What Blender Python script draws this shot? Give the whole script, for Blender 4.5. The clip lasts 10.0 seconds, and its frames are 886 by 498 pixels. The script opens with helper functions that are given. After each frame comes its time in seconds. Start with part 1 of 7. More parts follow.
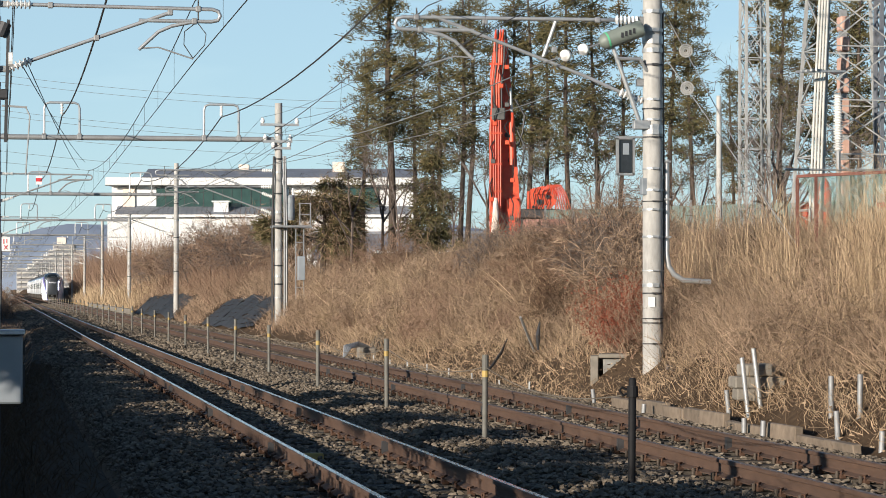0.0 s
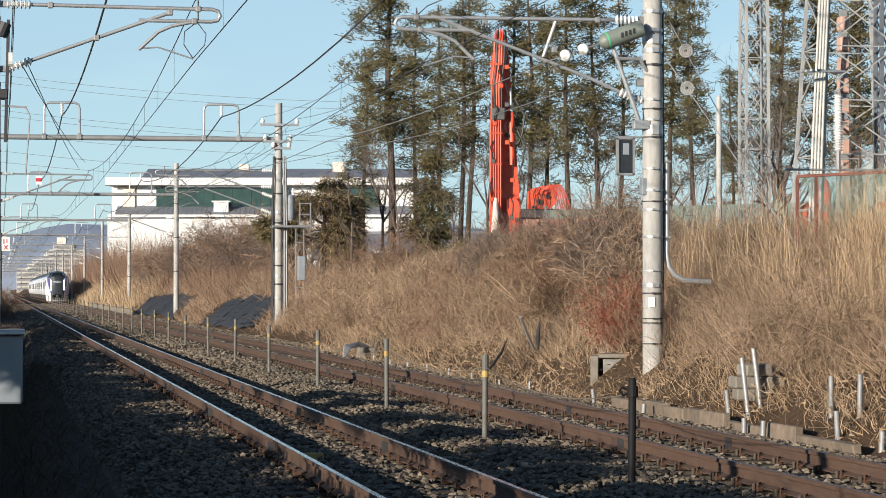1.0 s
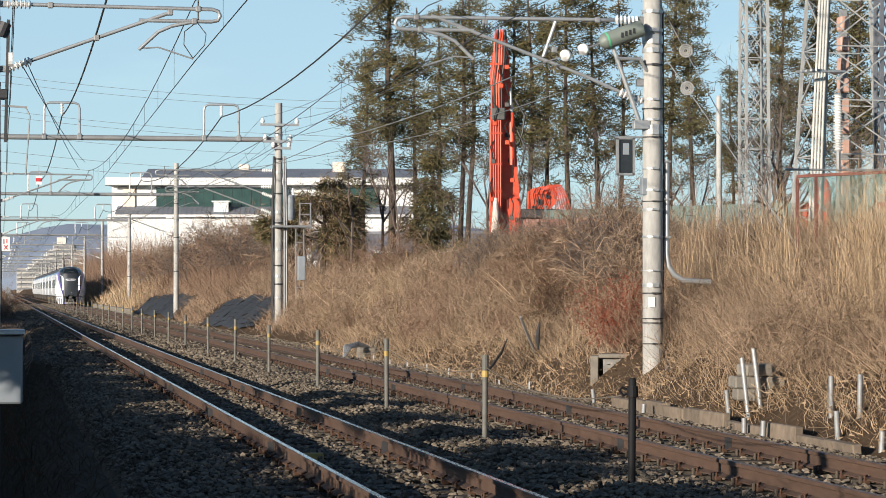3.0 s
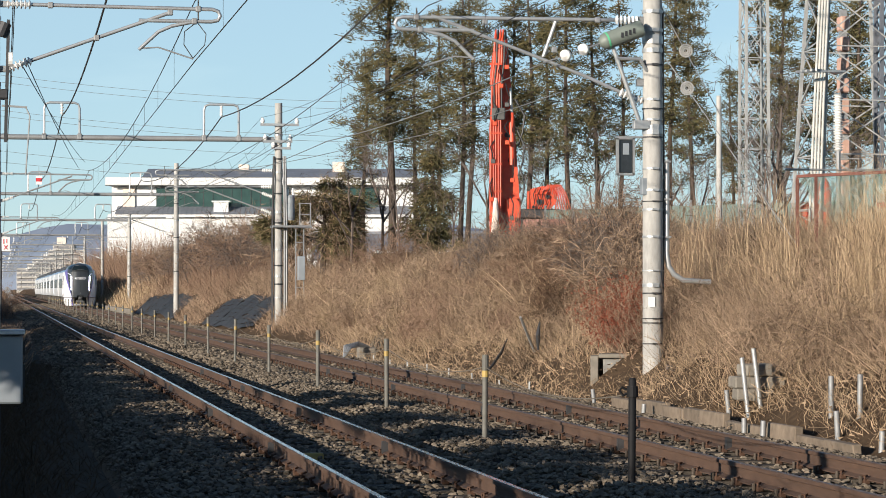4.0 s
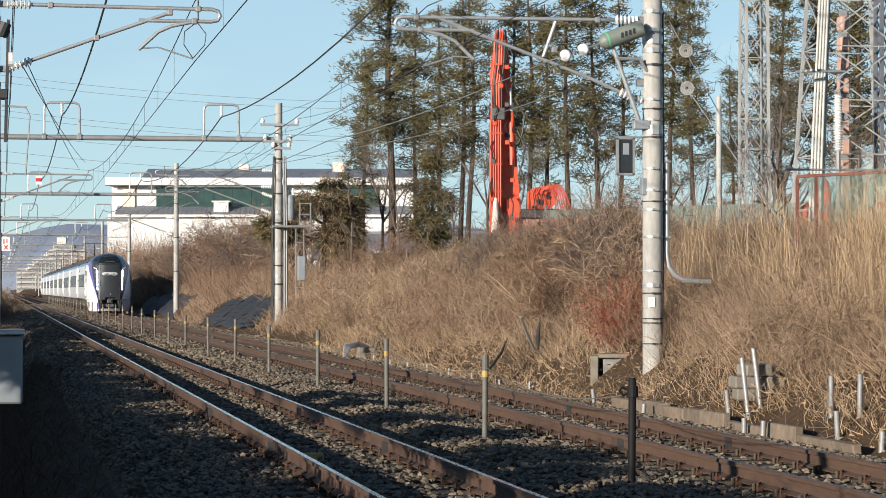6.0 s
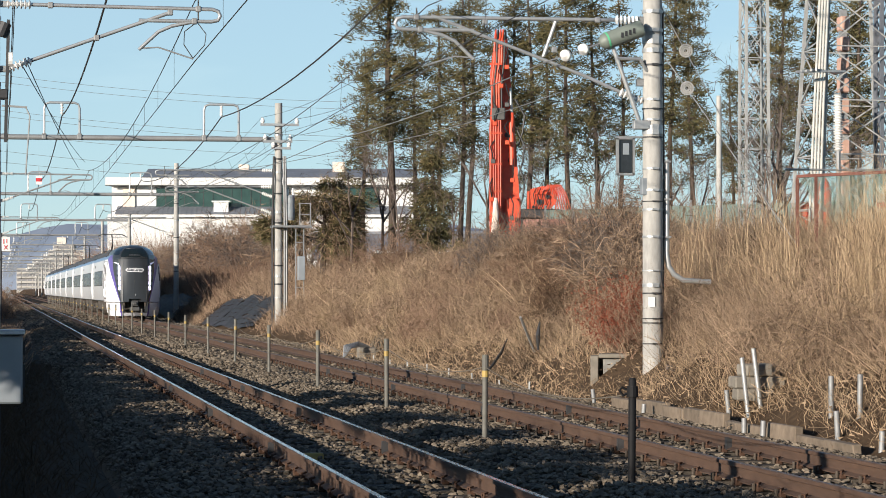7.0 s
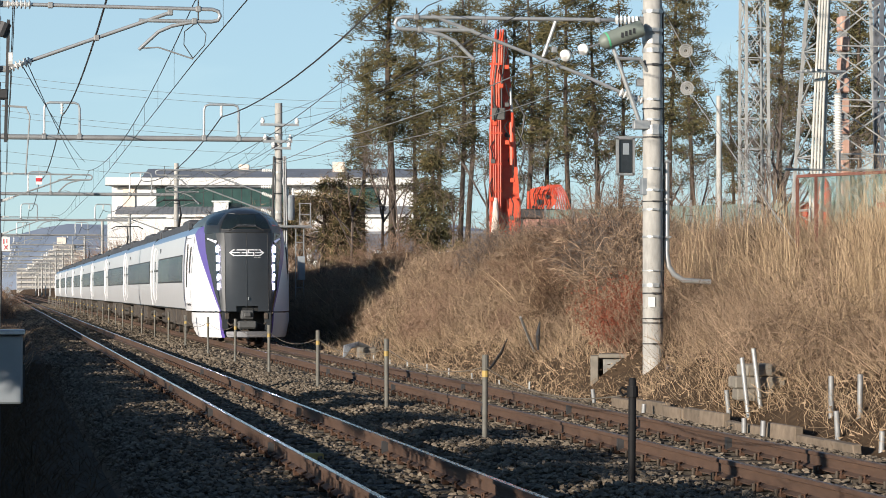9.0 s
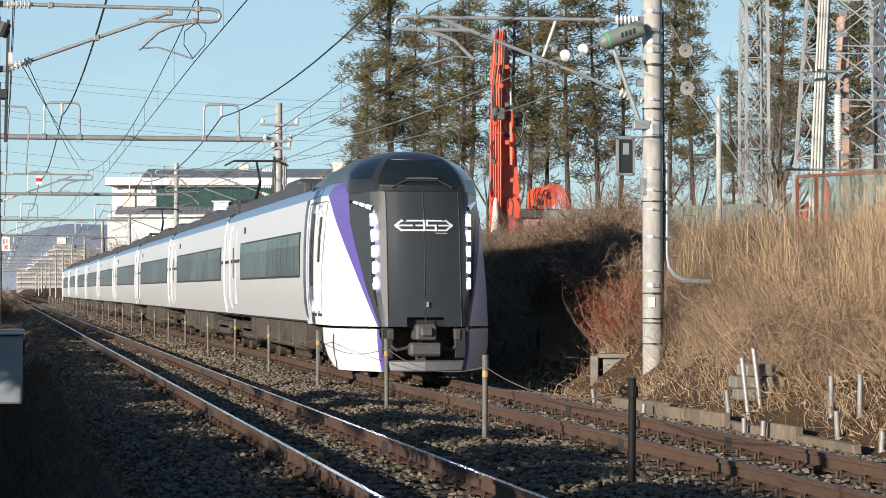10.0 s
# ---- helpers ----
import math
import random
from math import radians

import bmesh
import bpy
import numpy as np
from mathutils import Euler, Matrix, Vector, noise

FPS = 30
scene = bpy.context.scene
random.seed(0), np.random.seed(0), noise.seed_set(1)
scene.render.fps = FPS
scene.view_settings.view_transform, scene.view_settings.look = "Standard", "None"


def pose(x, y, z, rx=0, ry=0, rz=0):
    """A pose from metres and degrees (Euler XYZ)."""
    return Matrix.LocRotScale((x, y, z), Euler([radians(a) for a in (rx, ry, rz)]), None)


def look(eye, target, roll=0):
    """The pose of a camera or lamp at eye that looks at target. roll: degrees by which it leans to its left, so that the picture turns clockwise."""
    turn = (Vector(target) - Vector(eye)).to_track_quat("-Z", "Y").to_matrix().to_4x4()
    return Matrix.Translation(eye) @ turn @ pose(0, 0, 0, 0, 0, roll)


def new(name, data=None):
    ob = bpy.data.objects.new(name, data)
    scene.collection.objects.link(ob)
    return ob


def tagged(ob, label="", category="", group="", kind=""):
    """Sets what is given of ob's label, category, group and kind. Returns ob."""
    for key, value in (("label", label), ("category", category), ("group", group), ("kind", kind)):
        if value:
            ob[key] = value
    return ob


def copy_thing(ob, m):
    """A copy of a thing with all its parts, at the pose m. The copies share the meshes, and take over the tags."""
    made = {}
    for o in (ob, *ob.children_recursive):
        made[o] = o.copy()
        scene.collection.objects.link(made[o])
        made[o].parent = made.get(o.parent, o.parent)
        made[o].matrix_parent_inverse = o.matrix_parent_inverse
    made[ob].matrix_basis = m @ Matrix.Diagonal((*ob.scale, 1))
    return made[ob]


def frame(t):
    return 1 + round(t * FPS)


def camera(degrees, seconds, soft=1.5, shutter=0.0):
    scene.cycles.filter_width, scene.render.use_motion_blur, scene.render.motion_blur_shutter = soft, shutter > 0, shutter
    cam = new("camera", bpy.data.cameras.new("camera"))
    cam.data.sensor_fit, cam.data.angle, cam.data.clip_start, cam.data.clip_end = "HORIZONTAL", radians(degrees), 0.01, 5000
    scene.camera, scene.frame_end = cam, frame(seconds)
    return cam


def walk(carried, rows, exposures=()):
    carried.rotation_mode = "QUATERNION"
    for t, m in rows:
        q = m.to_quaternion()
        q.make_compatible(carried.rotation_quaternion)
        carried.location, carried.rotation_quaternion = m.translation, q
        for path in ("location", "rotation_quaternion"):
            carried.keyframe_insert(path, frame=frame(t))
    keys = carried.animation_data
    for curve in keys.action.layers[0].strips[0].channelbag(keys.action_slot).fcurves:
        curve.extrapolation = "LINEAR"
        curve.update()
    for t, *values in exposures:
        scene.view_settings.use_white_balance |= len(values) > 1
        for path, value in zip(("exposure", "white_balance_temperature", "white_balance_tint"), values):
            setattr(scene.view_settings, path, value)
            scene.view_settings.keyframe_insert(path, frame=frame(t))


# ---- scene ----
# Plan: x to the right of the line, y along the tracks away from the camera, z = 0 on the rail heads.
cam = camera(20.27, 10.0, soft=0.5)
EYE = (0.0, 0.0, 1.466)
CAM_POSE = pose(*EYE, 90 + 0.957, 0, -10.11)
walk(cam, [(0.0, CAM_POSE), (10.0, CAM_POSE)], exposures=[(0.0, 0.55), (10.0, 0.55)])

# ---- light: low winter sun from behind the camera's left shoulder ----
SUN_ELEV, SUN_DIR = radians(11.0), Vector((0.76, 0.65)).normalized()
sun_data = bpy.data.lights.new("sun", "SUN")
sun_data.energy, sun_data.angle, sun_data.color = 5.0, radians(0.55), (1.0, 0.90, 0.78)
sun = new("sun", sun_data)
sun.matrix_world = look((0, 0, 0), (SUN_DIR.x * math.cos(SUN_ELEV), SUN_DIR.y * math.cos(SUN_ELEV), -math.sin(SUN_ELEV)))
world = bpy.data.worlds.new("sky")
scene.world = world
world.use_nodes = True
wn, wl = world.node_tree.nodes, world.node_tree.links
sky = wn.new("ShaderNodeTexSky")
sky.sky_type, sky.sun_disc = "NISHITA", False
sky.sun_elevation = SUN_ELEV
sky.sun_rotation = math.atan2(-SUN_DIR.x, -SUN_DIR.y)
sky.altitude, sky.air_density, sky.dust_density, sky.ozone_density = 1000, 0.9, 0.1, 3.0
bg = wn["Background"]
bg.inputs["Strength"].default_value = 0.085
# thin pale haze and a few faint clouds over the clear sky
tcw, mpw, cl, cr, veil = wn.new("ShaderNodeTexCoord"), wn.new("ShaderNodeMapping"), wn.new("ShaderNodeTexNoise"), wn.new("ShaderNodeMapRange"), wn.new("ShaderNodeMix")
mpw.inputs["Scale"].default_value = (1.0, 1.0, 4.5)
cl.inputs["Scale"].default_value, cl.inputs["Detail"].default_value = 5.5, 5.0
cr.inputs["From Min"].default_value, cr.inputs["From Max"].default_value = 0.52, 0.75
cr.inputs["To Min"].default_value, cr.inputs["To Max"].default_value = 0.56, 0.90
veil.data_type = "RGBA"
veil.inputs["B"].default_value = (4.75, 6.6, 7.4, 1)
wl.new(tcw.outputs["Generated"], mpw.inputs["Vector"])
wl.new(mpw.outputs[0], cl.inputs["Vector"])
wl.new(cl.outputs["Fac"], cr.inputs["Value"])
sep, thin, mul = wn.new("ShaderNodeSeparateXYZ"), wn.new("ShaderNodeMapRange"), wn.new("ShaderNodeMath")
thin.inputs["From Min"].default_value, thin.inputs["From Max"].default_value = 0.12, 0.42
thin.inputs["To Min"].default_value, thin.inputs["To Max"].default_value = 1.0, 0.0
mul.operation = "MULTIPLY"
wl.new(tcw.outputs["Generated"], sep.inputs[0])
wl.new(sep.outputs["Z"], thin.inputs["Value"])
wl.new(cr.outputs[0], mul.inputs[0])
wl.new(thin.outputs[0], mul.inputs[1])
wl.new(mul.outputs[0], veil.inputs["Factor"])
wl.new(sky.outputs[0], veil.inputs["A"])
wl.new(veil.outputs["Result"], bg.inputs["Color"])

# ---- materials ----
def mat(name, color, rough=0.7, metal=0.0, var=0.25, fine=12.0, broad=1.2, bump=0.0, color2=None, stretch=(1, 1, 1), isle=0.0, rand=0.0, spec=0.5, emit=None, span=(0.65, 1.35)):
    """A procedural surface: base colour with variation at two scales, roughness variation and fine relief."""
    m = bpy.data.materials.new(name)
    m.use_nodes = True
    n, l = m.node_tree.nodes, m.node_tree.links
    b = n["Principled BSDF"]
    b.inputs["Roughness"].default_value, b.inputs["Metallic"].default_value = rough, metal
    b.inputs["Specular IOR Level"].default_value = spec
    tc, mp = n.new("ShaderNodeTexCoord"), n.new("ShaderNodeMapping")
    l.new(tc.outputs["Object"], mp.inputs["Vector"])
    mp.inputs["Scale"].default_value = stretch
    n1, n2 = n.new("ShaderNodeTexNoise"), n.new("ShaderNodeTexNoise")
    for q, sc in ((n1, fine), (n2, broad)):
        l.new(mp.outputs[0], q.inputs["Vector"])
        q.inputs["Scale"].default_value, q.inputs["Detail"].default_value = sc, 4.0
    add = n.new("ShaderNodeMath")
    add.operation = "ADD"
    l.new(n1.outputs["Fac"], add.inputs[0])
    l.new(n2.outputs["Fac"], add.inputs[1])
    last = add
    for amount, node, sock in ((isle, "ShaderNodeNewGeometry", "Random Per Island"), (rand, "ShaderNodeObjectInfo", "Random")):
        if amount:
            g, ma = n.new(node), n.new("ShaderNodeMath")
            ma.operation = "MULTIPLY_ADD"
            l.new(g.outputs[sock], ma.inputs[0])
            ma.inputs[1].default_value = amount
            l.new(last.outputs[0], ma.inputs[2])
            last = ma
    ramp = n.new("ShaderNodeMapRange")
    ramp.inputs["From Min"].default_value, ramp.inputs["From Max"].default_value = span[0], span[1] + isle + rand
    l.new(last.outputs[0], ramp.inputs["Value"])
    mix = n.new("ShaderNodeMix")
    mix.data_type = "RGBA"
    c2 = color2 or [min(1, c * (1 + var)) for c in color]
    c1 = color if color2 else [c * (1 - var) for c in color]
    mix.inputs["A"].default_value, mix.inputs["B"].default_value = (*c1, 1), (*c2, 1)
    l.new(ramp.outputs[0], mix.inputs["Factor"])
    l.new(mix.outputs["Result"], b.inputs["Base Color"])
    if bump:
        bn = n.new("ShaderNodeBump")
        bn.inputs["Strength"].default_value, bn.inputs["Distance"].default_value = min(1, bump), 0.02
        l.new(n1.outputs["Fac"], bn.inputs["Height"])
        l.new(bn.outputs[0], b.inputs["Normal"])
    if emit:
        b.inputs["Emission Color"].default_value, b.inputs["Emission Strength"].default_value = (*emit[0], 1), emit[1]
    return m


M = {
    # dark earth, taken darker still to carry the near-side shade
    "shaded_soil": mat("shaded_soil", (0.030, 0.023, 0.016), 0.95, fine=9, broad=0.7, var=0.4, bump=0.6, spec=0.12),
    "bank": mat("bank_soil", (0.037, 0.024, 0.015), 0.95, fine=9, broad=0.6, color2=(0.102, 0.068, 0.041), bump=0.8, spec=0.12),
    "ballast": mat("ballast_bed", (0.031, 0.026, 0.020), 0.95, fine=22, broad=2, var=0.5, bump=1.0, spec=0.12),
    "stone": mat("ballast_stone", (0.036, 0.029, 0.022), 0.92, fine=30, broad=2.5, color2=(0.27, 0.222, 0.168), isle=1.2, bump=0.3, spec=0.12),
    "rail_side": mat("rusty_rail_side", (0.051, 0.029, 0.019), 0.75, fine=30, broad=1.5, color2=(0.102, 0.058, 0.037), stretch=(1, 0.15, 1), bump=0.3),
    "rail_top": mat("polished_rail_head", (0.56, 0.55, 0.55), 0.22, 0.97, var=0.12, fine=30, broad=2, stretch=(1, 0.05, 1)),
    "rail_dull": mat("dull_rail_head", (0.17, 0.12, 0.09), 0.5, 0.5, var=0.25, fine=30, broad=2, stretch=(1, 0.05, 1)),
    "sleeper": mat("concrete_sleeper", (0.066, 0.056, 0.046), 0.9, fine=25, broad=2, var=0.35, bump=0.4, spec=0.12),
    "rust": mat("rusty_clip", (0.052, 0.024, 0.012), 0.85, fine=40, broad=5, var=0.4),
    "pad": mat("pale_pad", (0.068, 0.052, 0.038), 0.85, var=0.3),
    "concrete": mat("spun_concrete", (0.37, 0.36, 0.335), 0.85, fine=14, broad=0.9, var=0.24, bump=0.15, stretch=(1, 1, 0.35)),
    "concrete_old": mat("weathered_concrete", (0.140, 0.126, 0.105), 0.92, fine=8, broad=0.9, color2=(0.252, 0.224, 0.182), bump=0.5),
    "galv": mat("galvanised_steel", (0.42, 0.43, 0.43), 0.45, 0.55, var=0.15, fine=18, broad=2),
    "galv_dull": mat("dull_galvanised_steel", (0.28, 0.285, 0.285), 0.6, 0.4, var=0.2, fine=18, broad=2),
    "steel_dark": mat("dark_steel", (0.05, 0.05, 0.052), 0.6, 0.4, var=0.3),
    "wire": mat("wire", (0.06, 0.058, 0.055), 0.55, 0.5, var=0.2),
    "wire_pale": mat("pale_wire", (0.22, 0.22, 0.21), 0.55, 0.5, var=0.2),
    "porcelain": mat("white_porcelain", (0.78, 0.77, 0.74), 0.25, var=0.06),
    "post": mat("grey_post", (0.13, 0.125, 0.108), 0.7, 0.2, var=0.25, fine=20, broad=3),
    "post_dark": mat("black_post", (0.010, 0.010, 0.011), 0.7, var=0.3, spec=0.2),
    "yellow": mat("yellow_band", (0.36, 0.25, 0.07), 0.6, var=0.2),
    # weed colour darkened to carry the shade over the near verge
    "weed_shaded": mat("shaded_withered_weeds", (0.032, 0.024, 0.017), 0.95, color2=(0.11, 0.078, 0.05), isle=0.8, spec=0.05),
    "rope": mat("rope", (0.13, 0.11, 0.085), 0.9, var=0.3),
    "wall_white": mat("white_wall", (0.64, 0.635, 0.62), 0.8, fine=3, broad=0.15, var=0.05),
    "wall_dark": mat("dark_block_wall", (0.10, 0.10, 0.095), 0.9, fine=5, broad=0.7, var=0.3, bump=0.3),
    "roof_slate": mat("blue_grey_roof", (0.19, 0.205, 0.23), 0.6, fine=3, broad=0.3, var=0.2),
    "glass_green": mat("green_glass", (0.022, 0.055, 0.045), 0.08, fine=0.8, broad=0.12, var=0.35, spec=0.8),
    "bark": mat("bark", (0.042, 0.030, 0.022), 0.95, fine=9, broad=1.5, color2=(0.083, 0.061, 0.046), stretch=(1, 1, 0.25), bump=0.8),
    "bark_grey": mat("grey_bark", (0.12, 0.095, 0.08), 0.95, fine=9, broad=1.5, var=0.35, bump=0.5),
    "needle": mat("conifer_needles", (0.030, 0.040, 0.016), 0.75, fine=1.2, broad=0.25, color2=(0.20, 0.155, 0.07), isle=0.9, spec=0.25),
    "straw": mat("dry_grass", (0.072, 0.042, 0.024), 0.9, fine=1.4, broad=0.28, color2=(0.54, 0.40, 0.26), isle=1.0, spec=0.15),
    "brush": mat("dry_brush", (0.032, 0.018, 0.012), 0.9, fine=1.2, broad=0.3, color2=(0.47, 0.335, 0.23), isle=1.0, spec=0.15),
    "brush_dark": mat("dark_dry_brush", (0.020, 0.013, 0.009), 0.9, fine=1.2, broad=0.3, color2=(0.235, 0.145, 0.092), isle=1.0, spec=0.15),
    "reed": mat("dry_reed", (0.104, 0.062, 0.034), 0.85, fine=1.4, broad=0.4, color2=(0.64, 0.48, 0.305), isle=1.0, spec=0.2),
    "shrub": mat("bare_shrub", (0.11, 0.066, 0.046), 0.9, fine=0.8, broad=0.2, color2=(0.33, 0.22, 0.152), isle=0.8, spec=0.15),
    "redleaf": mat("red_leaves", (0.150, 0.030, 0.017), 0.8, fine=4, broad=0.6, color2=(0.270, 0.083, 0.045), isle=0.8, spec=0.2),
    "orange": mat("orange_red_paint", (0.54, 0.052, 0.022), 0.45, fine=6, broad=0.7, color2=(0.70, 0.105, 0.042)),
    "hose": mat("black_hose", (0.02, 0.02, 0.02), 0.5, var=0.2),
    "pale_panel": mat("pale_green_panel", (0.42, 0.50, 0.46), 0.7, var=0.15),
    "tarp": mat("dark_weed_sheet", (0.014, 0.015, 0.017), 0.7, fine=6, broad=0.8, color2=(0.038, 0.040, 0.044), bump=0.6),
    "cabinet": mat("grey_cabinet_paint", (0.223, 0.248, 0.267), 0.5, fine=5, broad=1.5, var=0.12),
    # distance haze is mixed into this pale blue
    "mountain": mat("haze_painted_hills", (0.20, 0.25, 0.33), 1.0, fine=0.02, broad=0.004, color2=(0.30, 0.34, 0.41), spec=0.0),
    "flat": mat("apartment_concrete", (0.450, 0.427, 0.390), 0.9, fine=0.3, broad=0.05, var=0.1),
    "flat_dark": mat("balcony_shade", (0.20, 0.20, 0.21), 0.8, var=0.2),
    "silver": mat("train_silver", (0.55, 0.553, 0.56), 0.34, 0.12, fine=2, broad=0.15, var=0.04),
    "white": mat("train_white", (0.731, 0.731, 0.748), 0.28, fine=2, broad=0.2, var=0.03),
    "train_blue": mat("train_pale_blue", (0.13, 0.21, 0.34), 0.35, fine=2, broad=0.2, var=0.05),
    "violet": mat("train_violet", (0.105, 0.07, 0.29), 0.3, fine=3, broad=0.3, var=0.08),
    "bar_grey": mat("plough_grey", (0.19, 0.19, 0.20), 0.4, 0.2, var=0.1),
    "nose_glass": mat("nose_corner_panel", (0.040, 0.042, 0.044), 0.22, 0.2, fine=3, broad=0.3, var=0.1),
    "nose_grey": mat("train_dark_grey", (0.066, 0.070, 0.074), 0.34, 0.60, fine=3, broad=0.3, var=0.08),
    "canopy": mat("cab_canopy_paint", (0.030, 0.033, 0.036), 0.30, 0.25, fine=3, broad=0.3, var=0.1),
    "train_glass": mat("train_glass", (0.012, 0.018, 0.018), 0.06, fine=2, broad=0.4, var=0.3, spec=0.9),
    # pale upright streaks in the colour stand in for reflections
    "side_glass": mat("reflection_streak_glass", (0.003, 0.006, 0.005), 0.18, fine=13, broad=4.0, color2=(0.115, 0.17, 0.14), spec=0.05, stretch=(1, 1, 0.12), rand=0.22, span=(0.88, 1.18)),
    "under": mat("grimy_underframe", (0.062, 0.050, 0.040), 0.85, fine=6, broad=1, var=0.5, bump=0.3),
    "roof_dark": mat("train_roof", (0.055, 0.058, 0.065), 0.6, fine=4, broad=0.6, var=0.25),
    "led": mat("headlamp_led", (0.9, 0.9, 1.0), 0.3, emit=((0.74, 0.66, 1.0), 60.0)),
    "led_dim": mat("headlamp_glass", (0.7, 0.7, 0.72), 0.15, emit=((0.7, 0.7, 1.0), 0.25)),
}

# ---- building helpers ----
class Build:
    """Collects vertices and faces of one mesh."""

    def __init__(self):
        self.v, self.f, self.mi = [], [], []
        self.slot = 0

    def add(self, verts, faces):
        k = len(self.v)
        self.v += [tuple(p) for p in verts]
        self.f += [[i + k for i in q] for q in faces]
        self.mi += [self.slot] * len(faces)
        return self

    def box(self, x0, x1, y0, y1, z0, z1, c=0.0):
        """A box; c: the chamfer of its edges."""
        if not c:
            vs = [(x, y, z) for z in (z0, z1) for y in (y0, y1) for x in (x0, x1)]
            return self.add(vs, [(0, 2, 3, 1), (4, 5, 7, 6), (0, 1, 5, 4), (2, 6, 7, 3), (0, 4, 6, 2), (1, 3, 7, 5)])
        bm = bmesh.new()
        bmesh.ops.create_cube(bm, size=1)
        for q in bm.verts:
            q.co = ((x0 + x1) / 2 + q.co.x * (x1 - x0), (y0 + y1) / 2 + q.co.y * (y1 - y0), (z0 + z1) / 2 + q.co.z * (z1 - z0))
        bmesh.ops.bevel(bm, geom=bm.edges[:], offset=c, segments=1, affect="EDGES")
        bm.verts.index_update()
        self.add([q.co for q in bm.verts], [[q.index for q in f.verts] for f in bm.faces])
        bm.free()
        return self

    def tube(self, pts, r, n=8, caps=True):
        """A tube along points; r: a radius or one for each point."""
        pts = [Vector(p) for p in pts]
        rs = r if isinstance(r, (list, tuple)) else [r] * len(pts)
        vs, fs = [], []
        ref = None
        for i, p in enumerate(pts):
            d = (pts[min(i + 1, len(pts) - 1)] - pts[max(i - 1, 0)]).normalized()
            if ref is None:
                ref = d.orthogonal().normalized()
            a = (ref - d * ref.dot(d))
            a = a.normalized() if a.length > 1e-6 else d.orthogonal().normalized()
            ref = a
            b = d.cross(a)
            for k in range(n):
                w = 2 * math.pi * k / n
                vs.append(p + (a * math.cos(w) + b * math.sin(w)) * rs[i])
        for i in range(len(pts) - 1):
            for k in range(n):
                fs.append((i * n + k, i * n + (k + 1) % n, (i + 1) * n + (k + 1) % n, (i + 1) * n + k))
        if caps:
            fs.append(list(range(n))[::-1])
            fs.append([(len(pts) - 1) * n + k for k in range(n)])
        return self.add(vs, fs)

    def bar(self, a, b, w, h=None):
        """A square bar from a to b."""
        return self.tube([a, b], w * 0.707, 4)

    def extrude(self, outline, axis, a, b):
        """A flat outline (pairs) drawn out along an axis from a to b."""
        n = len(outline)
        put = {"x": lambda q, t: (t, q[0], q[1]), "y": lambda q, t: (q[0], t, q[1]), "z": lambda q, t: (q[0], q[1], t)}[axis]
        vs = [put(q, a) for q in outline] + [put(q, b) for q in outline]
        fs = [(i, (i + 1) % n, n + (i + 1) % n, n + i) for i in range(n)]
        return self.add(vs, fs + [list(range(n))[::-1], list(range(n, 2 * n))])

    def shift(self, m):
        self.v = [tuple(m @ Vector(p)) for p in self.v]
        return self


def mesh(name, b, mats, smooth=False):
    me = bpy.data.meshes.new(name)
    me.from_pydata(b.v, [], b.f)
    for m in mats if isinstance(mats, (list, tuple)) else [mats]:
        me.materials.append(m)
    if any(b.mi):
        me.polygons.foreach_set("material_index", b.mi)
    bm = bmesh.new()
    bm.from_mesh(me)
    bmesh.ops.recalc_face_normals(bm, faces=bm.faces)
    bm.to_mesh(me)
    bm.free()
    if smooth:
        me.polygons.foreach_set("use_smooth", [True] * len(me.polygons))
        me.set_sharp_from_angle(angle=radians(38))
    return me


def part(name, b, mats, parent=None, label="", smooth=False):
    ob = new(name, mesh(name, b, mats, smooth))
    ob.parent = parent
    if label:
        ob["label"] = label
    return ob


def weld(ob):
    """Joins the seams of a skin made of several sheets, so that it shades as one."""
    bm = bmesh.new()
    bm.from_mesh(ob.data)
    bmesh.ops.remove_doubles(bm, verts=bm.verts, dist=0.001)
    bmesh.ops.recalc_face_normals(bm, faces=bm.faces)
    bm.to_mesh(ob.data)
    bm.free()
    return ob


def thing(name, label, category, group="", kind="", at=None):
    ob = new(name)
    ob.empty_display_size = 0.2
    if at is not None:
        ob.matrix_basis = at
    return tagged(ob, label, category, group, kind)


def raw_mesh(name, verts, quads, m):
    """A mesh straight from number arrays, for what is too many to count."""
    me = bpy.data.meshes.new(name)
    nv, nq = len(verts), len(quads)
    me.vertices.add(nv)
    me.vertices.foreach_set("co", np.ascontiguousarray(verts, dtype=np.float32).ravel())
    me.loops.add(nq * 4)
    me.loops.foreach_set("vertex_index", np.ascontiguousarray(quads, dtype=np.int32).ravel())
    me.polygons.add(nq)
    me.polygons.foreach_set("loop_start", np.arange(0, nq * 4, 4, dtype=np.int32))
    me.polygons.foreach_set("loop_total", np.full(nq, 4, dtype=np.int32))
    me.materials.append(m)
    me.update(calc_edges=True)
    return me


